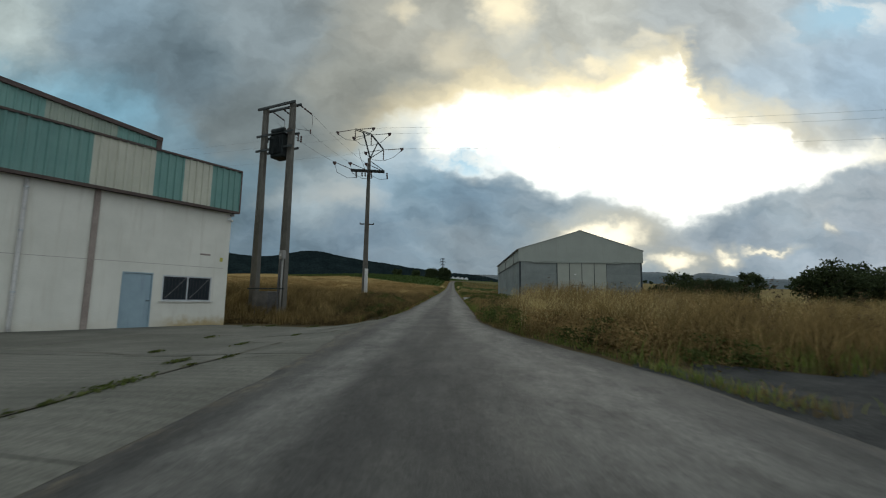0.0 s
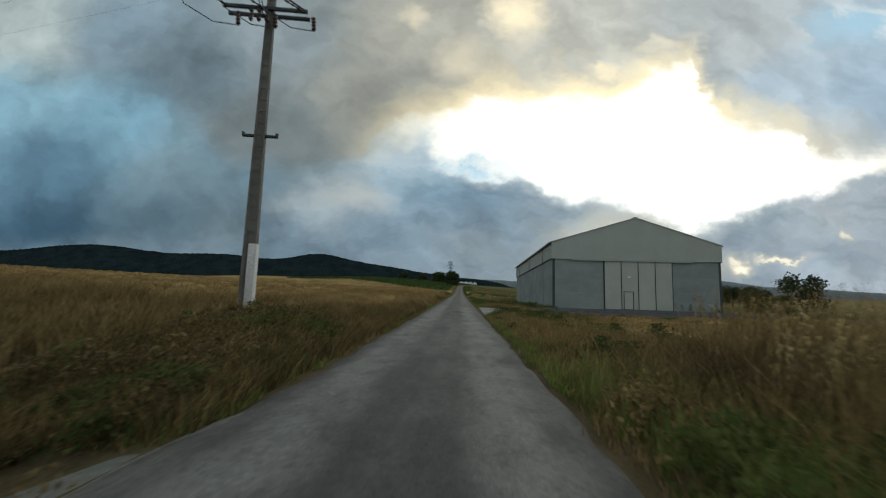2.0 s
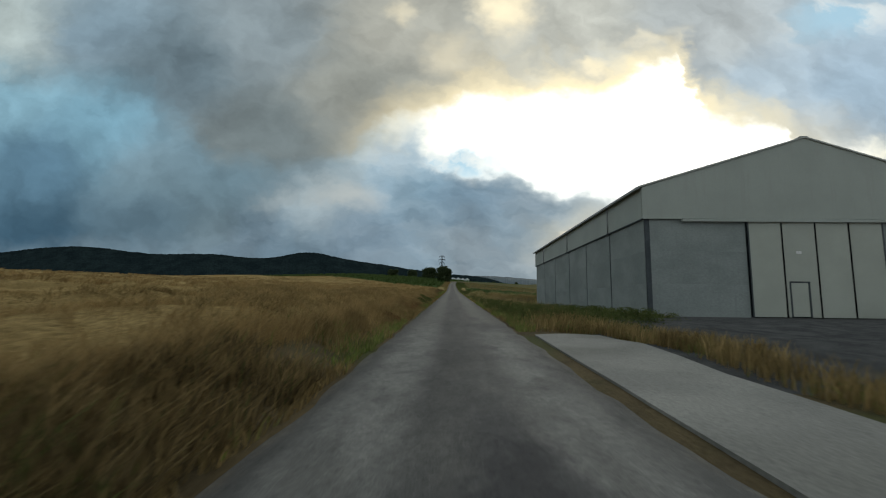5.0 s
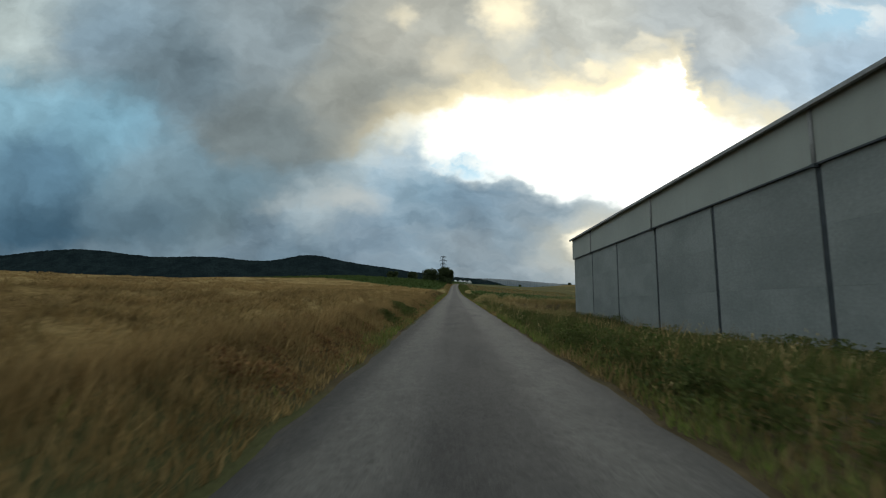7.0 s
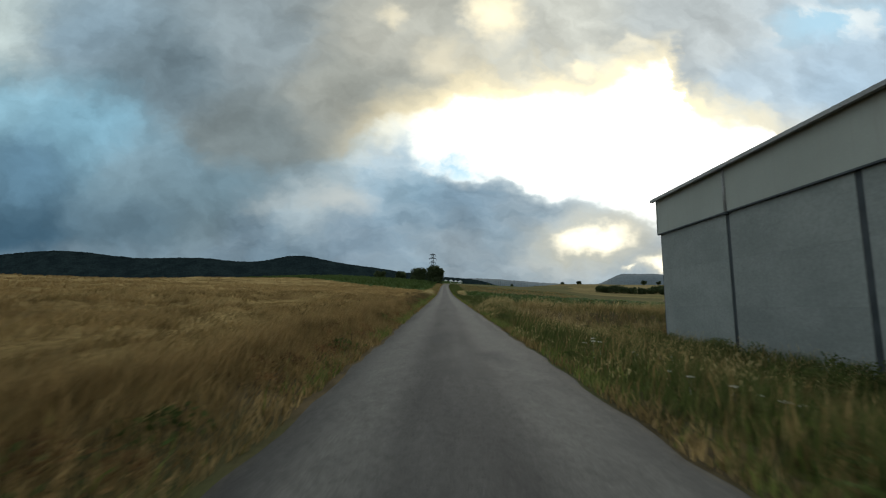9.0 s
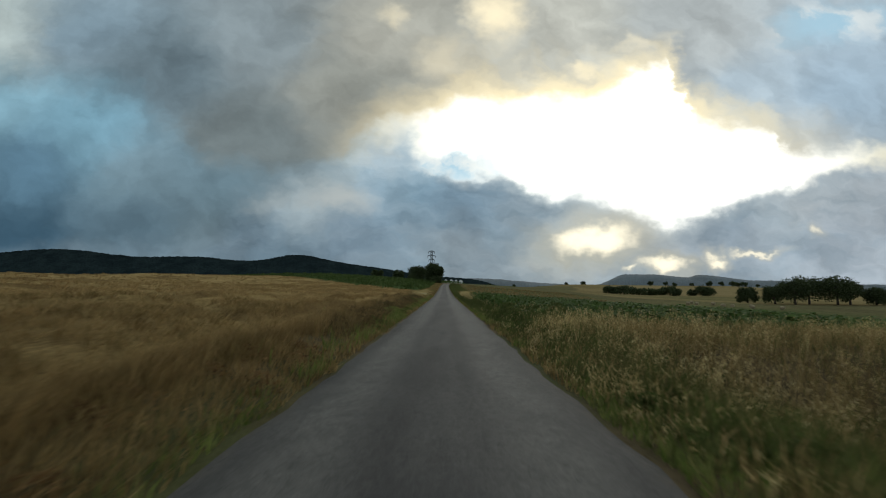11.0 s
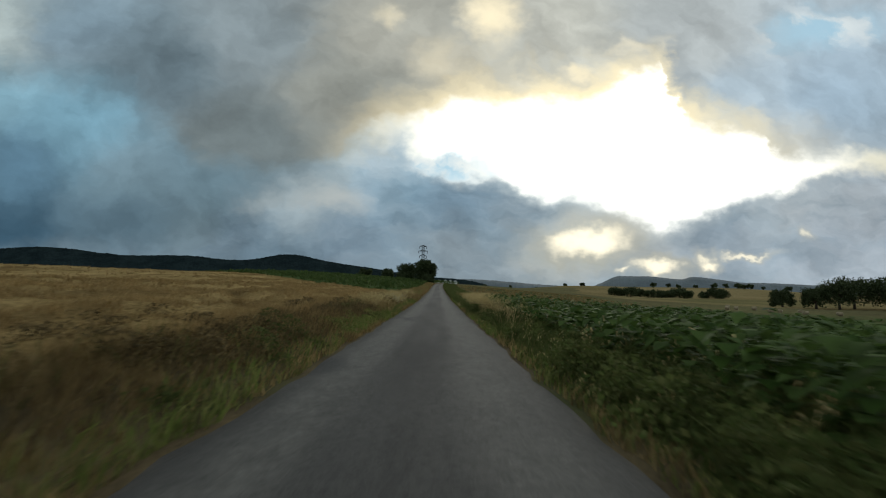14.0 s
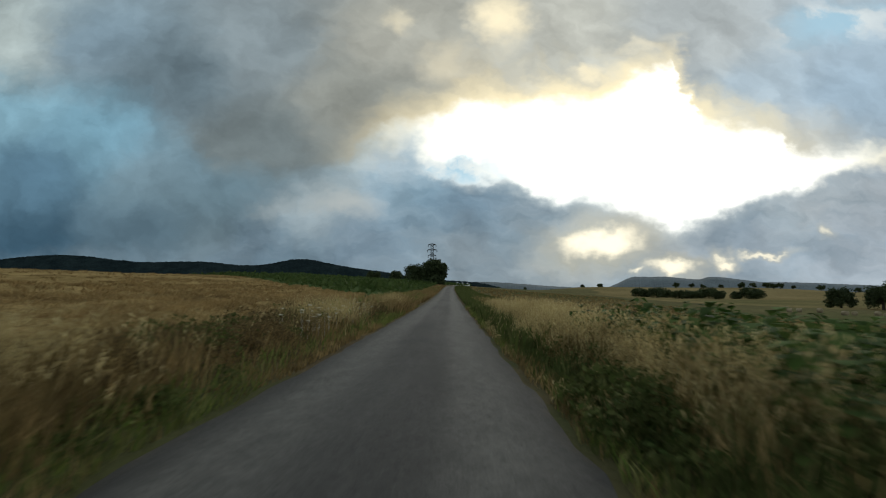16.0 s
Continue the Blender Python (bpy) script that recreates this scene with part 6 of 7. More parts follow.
    blades("stubble", x, y, RNG.uniform(0.06, 0.20, len(x)), RNG.uniform(0.015, 0.04, len(x)), M_WHEAT, "cut stubble in front of the barn", 0.5)
    # along the barn's side
    def beside(x, y, off):
        return (x < 12.3) | (y < 64.0)
    x, y, off = scatter(150000, 1.85, 10.6, 62, 102, beside)
    c = clumpy(x, y, 6, 8)
    rise = np.clip((off - 1.5) / 1.5, 0.3, 1) * (1 - 0.62 * step(6.0, 10.0, x) * (1 - step(82, 88, y)))
    ok = RNG.random(len(x)) < 0.20 * (1.2 - c)
    blades("green_grass", x[ok], y[ok], RNG.uniform(0.15, 0.55, ok.sum()) * rise[ok], RNG.uniform(0.010, 0.024, ok.sum()), M_GREEN, "fresh light green grass between the road and the barn", 0.6)
    ok = RNG.random(len(x)) < 0.25 + 0.5 * c
    blades("green_grass", x[ok], y[ok], RNG.uniform(0.20, 0.70, ok.sum()) * rise[ok], RNG.uniform(0.010, 0.028, ok.sum()), M_WEEDS, "long green grass between the road and the barn", 0.5)
    ok = RNG.random(len(x)) < 0.12 * (1 - c)
    blades("dry_grass", x[ok], y[ok], RNG.uniform(0.35, 0.85, ok.sum()) * rise[ok], RNG.uniform(0.010, 0.026, ok.sum()), M_DRY, "dry stalks between the road and the barn")
    ok = RNG.random(len(x)) < np.where(y > 76, 0.016, 0.010) * (c > 0.5)
    oats("oat_grass", x[ok], y[ok], RNG.uniform(0.5, 0.95, ok.sum()) * rise[ok], M_PALE, "thin pale seed heads in the grass by the barn")
    # right verge along the green crop
    x, y, off = scatter(90000, 1.85, 4.3, 100, 170)
    c = clumpy(x, y, 10, 10)
    rise = np.clip((off - 1.6) / 1.3, 0.25, 1)
    ok = RNG.random(len(x)) < 0.35 + 0.6 * c
    blades("green_grass", x[ok], y[ok], RNG.uniform(0.15, 0.70, ok.sum()) * rise[ok], RNG.uniform(0.012, 0.032, ok.sum()), M_WEEDS, "dark bushy weeds and grass beside the crop", 0.8)
    patch = clumpy(x, y, 9, 71) > 0.5
    thick = np.where((y > 145.5) & (y < 158) & patch & (off < 2.9), 0.08, 0.005) + 0.05 * ((y > 102) & (y < 106) & patch) + 0.18 * ((y > 158) & (off > 2.7) & (off < 3.8))
    ok = RNG.random(len(x)) < thick
    oats("oat_grass", x[ok], y[ok], RNG.uniform(0.50, 0.95, ok.sum()) * rise[ok], M_PALE, "pale wild oats beside the crop")
    ok = RNG.random(len(x)) < np.where(y > 145.5, 0.16 * (off > 2.3) * (off < 2.9), np.where(y < 109, 0.13, 0.012))
    blades("dry_grass", x[ok], y[ok], RNG.uniform(0.30, 0.75, ok.sum()) * rise[ok], RNG.uniform(0.006, 0.014, ok.sum()), M_DRY, "dry stalks among the weeds beside the crop", 0.7)
    x, y, off = scatter(52000, 1.9, 6.5, 150, 300)
    c = clumpy(x, y, 16, 12)
    ok = (y < 186) & (off > 2.7) & (RNG.random(len(x)) < 0.5) & (c + 0.3 * (y > 160) > 0.4)
    blades("green_grass", x[~ok], y[~ok], RNG.uniform(0.3, 0.7, (~ok).sum()), RNG.uniform(0.03, 0.07, (~ok).sum()), M_WEEDS, "olive grass on the far verge", 0.6)
    blades("dry_grass", x[ok], y[ok], RNG.uniform(0.4, 0.95, ok.sum()), RNG.uniform(0.010, 0.028, ok.sum()), M_DRY, "pale dry grass on the far verge")
    x, y, off = scatter(40000, 4.5, 60, 168, 330)
    blades("dry_grass", x, y, RNG.uniform(0.2, 0.45, len(x)), RNG.uniform(0.08, 0.16, len(x)), M_DRY, "dry pasture beyond the crop")


make_grass()


def leaf_cards(centres, size, flat=0.0, curl=0.25):
    """A bent quad leaf at each centre, turned at random. Returns corners and triangles."""
    n = len(centres)
    d = RNG.normal(size=(n, 3))
    d[:, 2] *= 1 - flat
    d /= np.linalg.norm(d, axis=1)[:, None]
    e = RNG.normal(size=(n, 3))
    e -= (e * d).sum(1)[:, None] * d
    e /= np.linalg.norm(e, axis=1)[:, None]
    nrm = np.cross(d, e)
    s = (np.asarray(size) * RNG.uniform(0.6, 1.3, n))[:, None]
    v = np.stack([centres - d * s, centres + e * s * 0.6 + nrm * s * curl, centres + d * s, centres - e * s * 0.6 + nrm * s * curl], 1)
    o = np.arange(n)[:, None] * 4
    return v.reshape(-1, 3), np.concatenate([o + [0, 1, 2], o + [0, 2, 3]])


def tree(name, x, y, height, width, seed, mat, label, leaves=5000, size=0.28, trunk=0.3, bare=0.15, category="tree", group="", squash=0.5, sink=0.0, full=False):
    """A tapered trunk with limbs, and a crown of leaves hung in uneven clumps along the limbs' ends."""
    rng = random.Random(seed)
    r = np.random.default_rng(seed)
    ob = thing(name, pose(x, y, ground_at(x, y) - 0.1 - sink, 0, 0, rng.uniform(0, 360)), label, category, group)
    bm = bmesh.new()
    th = height * (bare + 0.25)
    bend = Vector((rng.uniform(-0.2, 0.2), rng.uniform(-0.2, 0.2), 0))
    pts = [Vector((0, 0, 0)), bend * 0.4 + Vector((0, 0, th * 0.5)), bend + Vector((0, 0, th)), bend * 1.5 + Vector((0, 0, height * 0.75))]
    tube(bm, pts, [trunk * 1.25, trunk, trunk * 0.8, trunk * 0.2], 8)
    blobs = []
    nb = 24 if full else 11 if leaves > 1500 else 7
    for k in range(nb):
        a = k * 2.4 + rng.uniform(-0.4, 0.4)
        f = (k + 0.5) / nb
        rad = width / 2 * math.sqrt(rng.uniform(0.12, 0.75))
        tip = Vector((math.cos(a) * rad, math.sin(a) * rad, height * (bare + 0.12 + (0.80 - bare) * (f ** 0.8)) * rng.uniform(0.92, 1.05)))
        tip.z = min(tip.z, height * (1.0 - 0.45 * (rad / (width / 2)) ** 2) - width * 0.08)
        start = pts[1].lerp(pts[3], min(0.9, 0.15 + 0.7 * f))
        tube(bm, [start, start.lerp(tip, 0.5) + Vector((0, 0, 0.04 * height)), tip], [trunk * 0.45, trunk * 0.28, trunk * 0.08], 5)
        blobs.append((tip, width * (rng.uniform(0.20, 0.28) if full else rng.uniform(0.17, 0.27))))
    part("trunk", bm, M_BARK, ob, "", True)
    cs = []
    for tip, rad in blobs:
        m = int(leaves / nb)
        d = r.normal(size=(m, 3))
        d /= np.linalg.norm(d, axis=1)[:, None]
        rr = rad * (r.random(m) ** 0.33) * (1 + 0.28 * np.sin(d[:, 0] * 5 + seed) * np.cos(d[:, 1] * 6) + 0.2 * np.sin(d[:, 2] * 9 + tip.x))
        p = d * rr[:, None] * [1, 1, squash + 0.35] + np.array(tip)
        cs.append(p)
    cs = np.concatenate(cs)
    cs = cs[cs[:, 2] > 0.02 * height]
    v, t = leaf_cards(cs, size)
    me = fast_mesh("crown", v, t, mat)
    crown = new("crown", me)
    crown.parent = ob
    return ob


def make_trees():
    # by the turning and beside the barn
    tree("tree", 29.4, 52.4, 4.6, 3.2, 21, M_LEAF, "small sparse young tree beside the gravel", 2300, 0.12, 0.08, 0.05)
    tree("bush", 34.9, 48.2, 4.4, 2.6, 22, M_LEAF, "ragged dark bush above the tall grass", 2400, 0.13, 0.08, 0.05, "bush")
    tree("bush", 41.0, 75.5, 2.4, 2.7, 28, M_LEAF, "low dark evergreen bush", 2200, 0.18, 0.1, 0.0, "bush")
    tree("oak", 63.0, 72.0, 7.4, 8.5, 23, M_LEAF, "dark spreading evergreen oak", 9000, 0.22, 0.35, 0.08)
    tree("oak", 70.5, 74.0, 8.0, 10.0, 24, M_LEAF, "dark spreading evergreen oak", 8000, 0.22, 0.35, 0.08)
    tree("bush", 70.5, 115.0, 4.0, 5.2, 25, M_LEAF, "dark round evergreen bush in the field", 3000, 0.25, 0.15, 0.0, "bush")
    tree("bush", 84.0, 118.0, 3.2, 7.5, 26, M_SHRUB, "low green hedge bush in the field", 2600, 0.25, 0.15, 0.0, "bush")
    # at the crest of the road
    tree("tree", -5.3, 298.0, 9.8, 8.0, 31, M_LEAF, "broad dark tree at the crest of the road", 14000, 0.30, 0.4, 0.0, sink=0.3, full=True)
    tree("tree", -17.0, 349.0, 9.8, 8.8, 32, M_LEAF, "dark tree beside the broad one", 9000, 0.28, 0.3, 0.10, full=True)
    tree("bush", -4.0, 291.0, 3.6, 4.2, 33, M_LEAF, "dark scrub under the roadside trees", 2500, 0.3, 0.15, 0.0, "bush")
    tree("bush", -18.5, 346.0, 4.0, 7.0, 34, M_LEAF, "dark scrub under the roadside trees", 2500, 0.3, 0.15, 0.0, "bush")
    tree("tree", -66.0, 503.0, 11.4, 10.5, 35, M_LEAF, "low dark tree on the skyline above the vines", 2500, 0.7, 0.3, 0.0)
    tree("tree", -37.5, 431.0, 7.6, 8.5, 36, M_LEAF, "low dark tree on the skyline above the vines", 2500, 0.6, 0.3, 0.0)
    # oaks along the lower fields
    for k, (x, y, h, w) in enumerate(((152.5, 317, 8.0, 7.6), (158, 306, 9.5, 8.4), (166, 304, 13, 11), (175, 307, 14.5, 13), (185, 303, 14, 12.5), (193.5, 306, 12.5, 9), (204, 304, 8.5, 9))):
        tree("oak", x, y, h, w, 40 + k, M_LEAF, "dark evergreen oak standing in a row across the fields" if k else "lone round evergreen oak in the field", 5200, 0.36, 0.42, 0.12 if 0 < k < 6 else 0.04, group="oaks across the fields", full=True)
    rng = random.Random(9)
    base = 141.8
    for px in (-0.02, 0.10, 0.16, 0.22, 0.25, 0.29, 0.33, 0.415, 0.432, 0.455, 0.478, 0.505, 0.53, 0.55, 0.572, 0.592, 0.632, 0.66, 0.675):
        d = 327 + rng.uniform(-12, 18)
        big = rng.uniform(0.7, 1.3)
        if px < 0.4:
            d = 600 + rng.uniform(-40, 40)
            big *= 0.55
        tree("hedge_tree", 1.85 + px * d, base + d, 7.0 * big, 9 * big, 60 + int(px * 1000), M_LEAF, "dark hedgerow tree between distant fields", 1500, 0.6, 0.3, 0.04, "tree", "distant hedgerow trees", full=True)
    for px in (0.50, 0.535, 0.56, 0.60, 0.645, 0.67, 0.70, 0.715, 0.73, 0.76, 0.82, 0.9):
        d = 540 + rng.uniform(-15, 30)
        big = rng.uniform(0.5, 1.0)
        tree("hedge_tree", 1.85 + px * d, base + d, 9 * big, 9 * big, 300 + int(px * 1000), M_LEAF, "dark field tree on the distant rise", 700, 0.8, 0.3, 0.10, "tree", "trees on the distant rise")


make_trees()


def make_crop():
    """Broad-leaved plants in rows: long stalk, big drooping leaves."""
    cx, cy, ch = [], [], []
    for k in range(120):
        off = 3.2 + 0.7 * k
        dens = 0.32 if off < 14 else 0.5 if off < 30 else 0.9
        n = int(110 / dens)
        y = 110.5 + 0.25 * max(off - 6, 0) ** 0.8 + np.arange(n) * dens + RNG.uniform(-0.12, 0.12, n)
        far = y < crop_end(off)
        cx.append(road_x(y[far]) + off + RNG.uniform(-0.15, 0.15, far.sum()))
        cy.append(y[far])
        ch.append(RNG.uniform(0.80, 1.15, far.sum()))
    x, y, h = map(np.concatenate, (cx, cy, ch))
    h = h * (0.78 + 0.3 * clumpy(x, y, 14, 21) + 0.14 * step(128, 146, y)) * (0.70 + 0.30 * step(110, 122, y))
    off = x - road_x(y)
    vs, ts, o = [], [], 0
    z = ground_z(x, y)
    for k in range(19):
        use = np.ones(len(x), bool) if k < 6 else (off < 20) if k < 14 else (off < 12)
        xx, yy, hh, zz = x[use], y[use], h[use], z[use]
        n = len(xx)
        a = RNG.uniform(0, 2 * np.pi, n)
        lvl = 0.25 + 0.75 * ((k - 5) % 9) / 8 if k >= 6 else 0.55 + 0.45 * (k + 1) / 6
        s = RNG.uniform(0.08, 0.17, n) * np.where(off[use] > 20, 2.0, np.where(off[use] > 12, 1.4, 1.0))
        ux, uy = np.cos(a), np.sin(a)
        base = np.stack([xx, yy, zz + hh * lvl * 0.92], 1)
        out = np.stack([ux, uy, RNG.uniform(-0.35, 0.35, n)], 1)
        side = np.stack([-uy, ux, np.zeros(n)], 1)
        mid = base + out * s[:, None] * 0.9
        tip = base + out * s[:, None] * 1.8 - np.array([0, 0, 1]) * (s * RNG.uniform(0.2, 1.0, n))[:, None]
        v = np.stack([base, mid - side * s[:, None] * 0.72, mid + side * s[:, None] * 0.72, tip], 1)
        i = np.arange(n)[:, None] * 4 + o
        vs.append(v.reshape(-1, 3))
        ts += [i + [0, 1, 2], i + [1, 3, 2]]
        o += n * 4
    me = fast_mesh("crop", np.concatenate(vs), np.concatenate(ts), M_CROP)
    tagged(new("crop", me), "field of broad-leaved green crop in rows", "crop", kind="stuff")
    # the vineyard up the slope
    px, py = [], []
    for k in range(46):
        n = 240
        f = np.arange(n) / n
        xs = -4.6 - k * 2.6 + 0 * f
        y0 = wheat_end(xs) + 1.5
        ys = y0 + f * (440 - y0)
        px.append(road_x(ys) + xs + RNG.uniform(-0.3, 0.3, n))
        py.append(ys)
    px, py = np.concatenate(px), np.concatenate(py)
    c = np.stack([px, py, ground_z(px, py) + RNG.uniform(0.5, 1.2, len(px))], 1)
    c = np.concatenate([c, c + RNG.uniform(-0.5, 0.5, c.shape)])
    v, t = leaf_cards(c, 0.42)
    tagged(new("vineyard", fast_mesh("vineyard", v, t, M_VINE)), "rows of green vines on the slope", "vineyard", kind="stuff")


make_crop()


def make_weeds():
    """Low green plants in the joints of the yard and against the walls, weeds by the barn, dried stalks in the tall grass."""
    spots = [(-0.69, 5.15, 0.34, 40), (-0.66, 3.6, 0.25, 24), (-0.72, 2.6, 0.25, 20), (-0.65, 4.3, 0.12, 10), (-0.68, 6.6, 0.12, 10), (-0.6, 7.6, 0.15, 12), (-4.6, 16.6, 0.3, 30), (-3.9, 17.05, 0.3, 30), (-11.6, 5.6, 0.35, 30), (0.35, 18.1, 0.2, 20), (-1.2, 7.1, 0.2, 24), (-2.6, 8.6, 0.15, 16), (-1.6, 10.1, 0.2, 20), (-3.4, 11.9, 0.2, 20), (-1.2, 12.3, 0.15, 16), (-2.2, 17.0, 0.3, 30)]
    cs = []
    for x, y, r, n in spots:
        c = np.stack([x + RNG.normal(0, r * 0.22, n * 3), y + RNG.normal(0, r * 0.9, n * 3), np.zeros(n * 3)], 1)
        c[:, 2] = ground_z(c[:, 0], c[:, 1]) + 0.035 + RNG.uniform(0, 0.035, n * 3)
        cs.append(c)
    v, t = leaf_cards(np.concatenate(cs), 0.032, 0.5)
    tagged(new("weeds", fast_mesh("weeds", v, t, M_WEEDS)), "small green weeds growing from the joints of the concrete", "weeds", kind="stuff")
    rng = random.Random(12)
    cs = []
    for k in range(9):
        x = 25.5 + k * 0.55 + rng.uniform(-0.3, 0.3)
        y, h, n = 63.0 + rng.uniform(-0.8, 0.6), rng.uniform(0.3, 1.0), 150
        f = RNG.uniform(0.02, 1, n)
        cs.append(np.stack([x + RNG.normal(0, 0.2, n) * (1.2 - f), y + RNG.normal(0, 0.2, n) * (1.2 - f), ground_at(x, y) + f * h], 1))
    for k in range(22):
        x, y = 5.7 + rng.uniform(-0.4, 2.6), 19 + rng.uniform(0, 20)
        h, n = rng.uniform(0.25, 0.65), 420
        f = RNG.uniform(0.02, 1, n)
        cs.append(np.stack([x + RNG.normal(0, 0.28, n) * (1.3 - f), y + RNG.normal(0, 0.28, n) * (1.3 - f), ground_at(x, y) + f * h], 1))
    for x, y, h in ((-0.9, 71.9, 0.45), (-0.25, 71.4, 0.40), (-0.8, 77.0, 0.4), (-0.5, 78.9, 0.35), (-0.4, 84.0, 0.4), (-0.7, 91.5, 0.45)):
        n, h = 110, h * 0.6
        f = RNG.uniform(0.02, 1, n)
        cs.append(np.stack([x + RNG.normal(0, 0.22, n) * (1.3 - f), y + RNG.normal(0, 0.35, n) * (1.3 - f), ground_at(x, y) + f * h], 1))
    v, t = leaf_cards(np.concatenate(cs), 0.036)
    tagged(new("weeds", fast_mesh("weeds", v, t, M_WEEDS)), "leafy green weeds on the verge and at the foot of the barn", "weeds", kind="stuff")
    cs, stalks = [], []
    for k in range(44):
        x, y, h, n = rng.uniform(7, 20), rng.uniform(9, 22 + 5 * (k % 2)), rng.uniform(1.0, 1.8), 80
        f = RNG.uniform(0.25, 1, n)
        cs.append(np.stack([x + RNG.normal(0, 0.15, n) * (1.3 - f), y + RNG.normal(0, 0.15, n) * (1.3 - f), ground_at(x, y) + f * h], 1))
        stalks.append([[x - 0.008, y, ground_at(x, y)], [x + 0.008, y, ground_at(x, y)], [x, y, ground_at(x, y) + h]])
    v, t = leaf_cards(np.concatenate(cs), 0.028)
    st = np.array(stalks).reshape(-1, 3)
    t = np.concatenate([t, np.arange(len(st)).reshape(-1, 3) + len(v)])
    tagged(new("dried_stalks", fast_mesh("dried_stalks", np.concatenate([v, st]), t, M_STALK)), "tall dark dried weed stalks standing above the grass", "weeds", kind="stuff")


def leafy(label, mat, n, off0, off1, y0, y1, h0, h1, size=0.04, leaves=150, keep=None):
    """Low leafy clumps strewn over a stretch of verge. One object of stuff."""
    off, y = RNG.uniform(off0, off1, n), RNG.uniform(y0, y1, n)
    x = road_x(y) + off
    ok = clumpy(x, y, 7, n) > 0.35
    if keep is not None:
        ok &= keep(x, y, off)
    x, y = x[ok], y[ok]
    h = RNG.uniform(h0, h1, len(x))
    f = RNG.random((len(x), leaves)) ** 0.8
    spread = (0.16 + 0.35 * h)[:, None] * (1.25 - f)
    px, py = x[:, None] + RNG.normal(0, 1, f.shape) * spread, y[:, None] + RNG.normal(0, 1, f.shape) * spread
    c = np.stack([px, py, ground_z(px, py) + 0.01 + f * h[:, None]], -1).reshape(-1, 3)
    c = c[(c[:, 0] < road_left(c[:, 1]) - 0.05) | (c[:, 0] > road_right(c[:, 1]) + 0.05)]
    v, t = leaf_cards(c, size)
    tagged(new("weeds", fast_mesh("weeds", v, t, mat)), label, "weeds", kind="stuff")


def off_apron(x, y, off):
    return ~((y > 39.8) & (y < 53.5) & (x < 6.6))


leafy("dark leafy weeds on the verge before the barn", M_WEEDS, 100, 2.1, 5.5, 17, 41, 0.10, 0.36, 0.030, keep=off_apron)
leafy("brown dead weeds on the verge before the barn", M_BROWN, 240, 2.1, 8.0, 15, 41, 0.12, 0.45, 0.030, keep=off_apron)
leafy("green weeds on the verge below the concrete crossing", M_WEEDS, 60, 2.1, 7.0, 32, 39, 0.10, 0.34, 0.030)
leafy("low weeds along the edge of the gravel yard", M_WEEDS, 50, 4.2, 16.0, 44.0, 46.4, 0.06, 0.22, 0.030, keep=off_apron)
leafy("leafy weed clump beside the concrete crossing", M_WEEDS, 20, 2.4, 4.4, 37.6, 40.3, 0.30, 0.62, 0.034, 150)
leafy("leafy weed clump before the gravel yard", M_WEEDS, 22, 4.3, 7.0, 37.4, 40.2, 0.30, 0.60, 0.034, 150)
leafy("dead weeds past the yard, coloured dark for their shade", M_DEADSHADE, 90, -4.6, -2.3, 19.5, 27, 0.20, 0.50, 0.030, keep=off_yard)
leafy("dark weeds along the end of the concrete yard", M_DEADSHADE, 110, -9.5, -1.9, 18.2, 20.0, 0.08, 0.26, 0.028, 90)
leafy("dark green weeds on the bank past the yard", M_WEEDS, 70, -4.6, -2.3, 19.5, 27, 0.20, 0.50, 0.032, keep=off_yard)
leafy("dead weeds on the face of the bank, coloured dark for its shade", M_DEADSHADE, 170, -3.5, -2.15, 20, 40, 0.10, 0.30, 0.028, keep=off_yard)
leafy("dark leafy weeds between the road and the barn", M_WEEDS, 620, 2.1, 8.0, 58, 101, 0.12, 0.42, 0.034)
leafy("fresh dark weeds along the road beside the barn", M_WEEDS, 260, 2.2, 9.0, 54, 76, 0.25, 0.60, 0.036)
leafy("rust-brown dock clumps below the wheat", M_RUST, 60, -3.0, -2.1, 55, 66, 0.12, 0.34, 0.024)
leafy("rust-brown dock clumps further up the bank", M_RUST, 60, -2.9, -2.1, 66, 104, 0.10, 0.26, 0.022)
leafy("bushy green weed clump at the foot of the bank", M_WEEDS, 22, -2.75, -2.05, 75.0, 77.6, 0.20, 0.48, 0.032)
leafy("small green weed clump at the foot of the bank", M_WEEDS, 12, -2.6, -2.05, 70.4, 72.0, 0.15, 0.36, 0.032)
leafy("tall dark weeds against the side of the barn", M_WEEDS, 150, 6.5, 10.3, 83, 99, 0.30, 0.85, 0.036, keep=lambda x, y, off: x < 12.2)
leafy("tangled leafy weeds beside the crop", M_WEEDS, 620, 2.1, 4.4, 106, 151, 0.20, 0.55, 0.038)
leafy("tall dark leafy weeds at the corner of the crop", M_WEEDS, 60, 2.7, 5.2, 107.5, 114, 0.40, 0.80, 0.050, 260)
leafy("tangled weeds below the wheat, coloured dark for the shade there", M_DEADSHADE, 260, -3.5, -2.4, 104, 165, 0.10, 0.34, 0.026)
leafy("green leafy weeds at the foot of the bank", M_WEEDS, 60, -2.4, -2.0, 104, 165, 0.08, 0.24, 0.030)
leafy("bright green grass clumps along the edge of the road", M_GREEN, 70, -2.7, -1.95, 134, 146, 0.10, 0.28, 0.028)
leafy("bright green weed clumps at the foot of the bank", M_GREEN, 16, -2.5, -2.0, 111.5, 117, 0.15, 0.34, 0.030)
leafy("rank dark weeds on the bank where the wheat draws back", M_WEEDS, 90, -4.6, -2.3, 128, 168, 0.18, 0.48, 0.030)
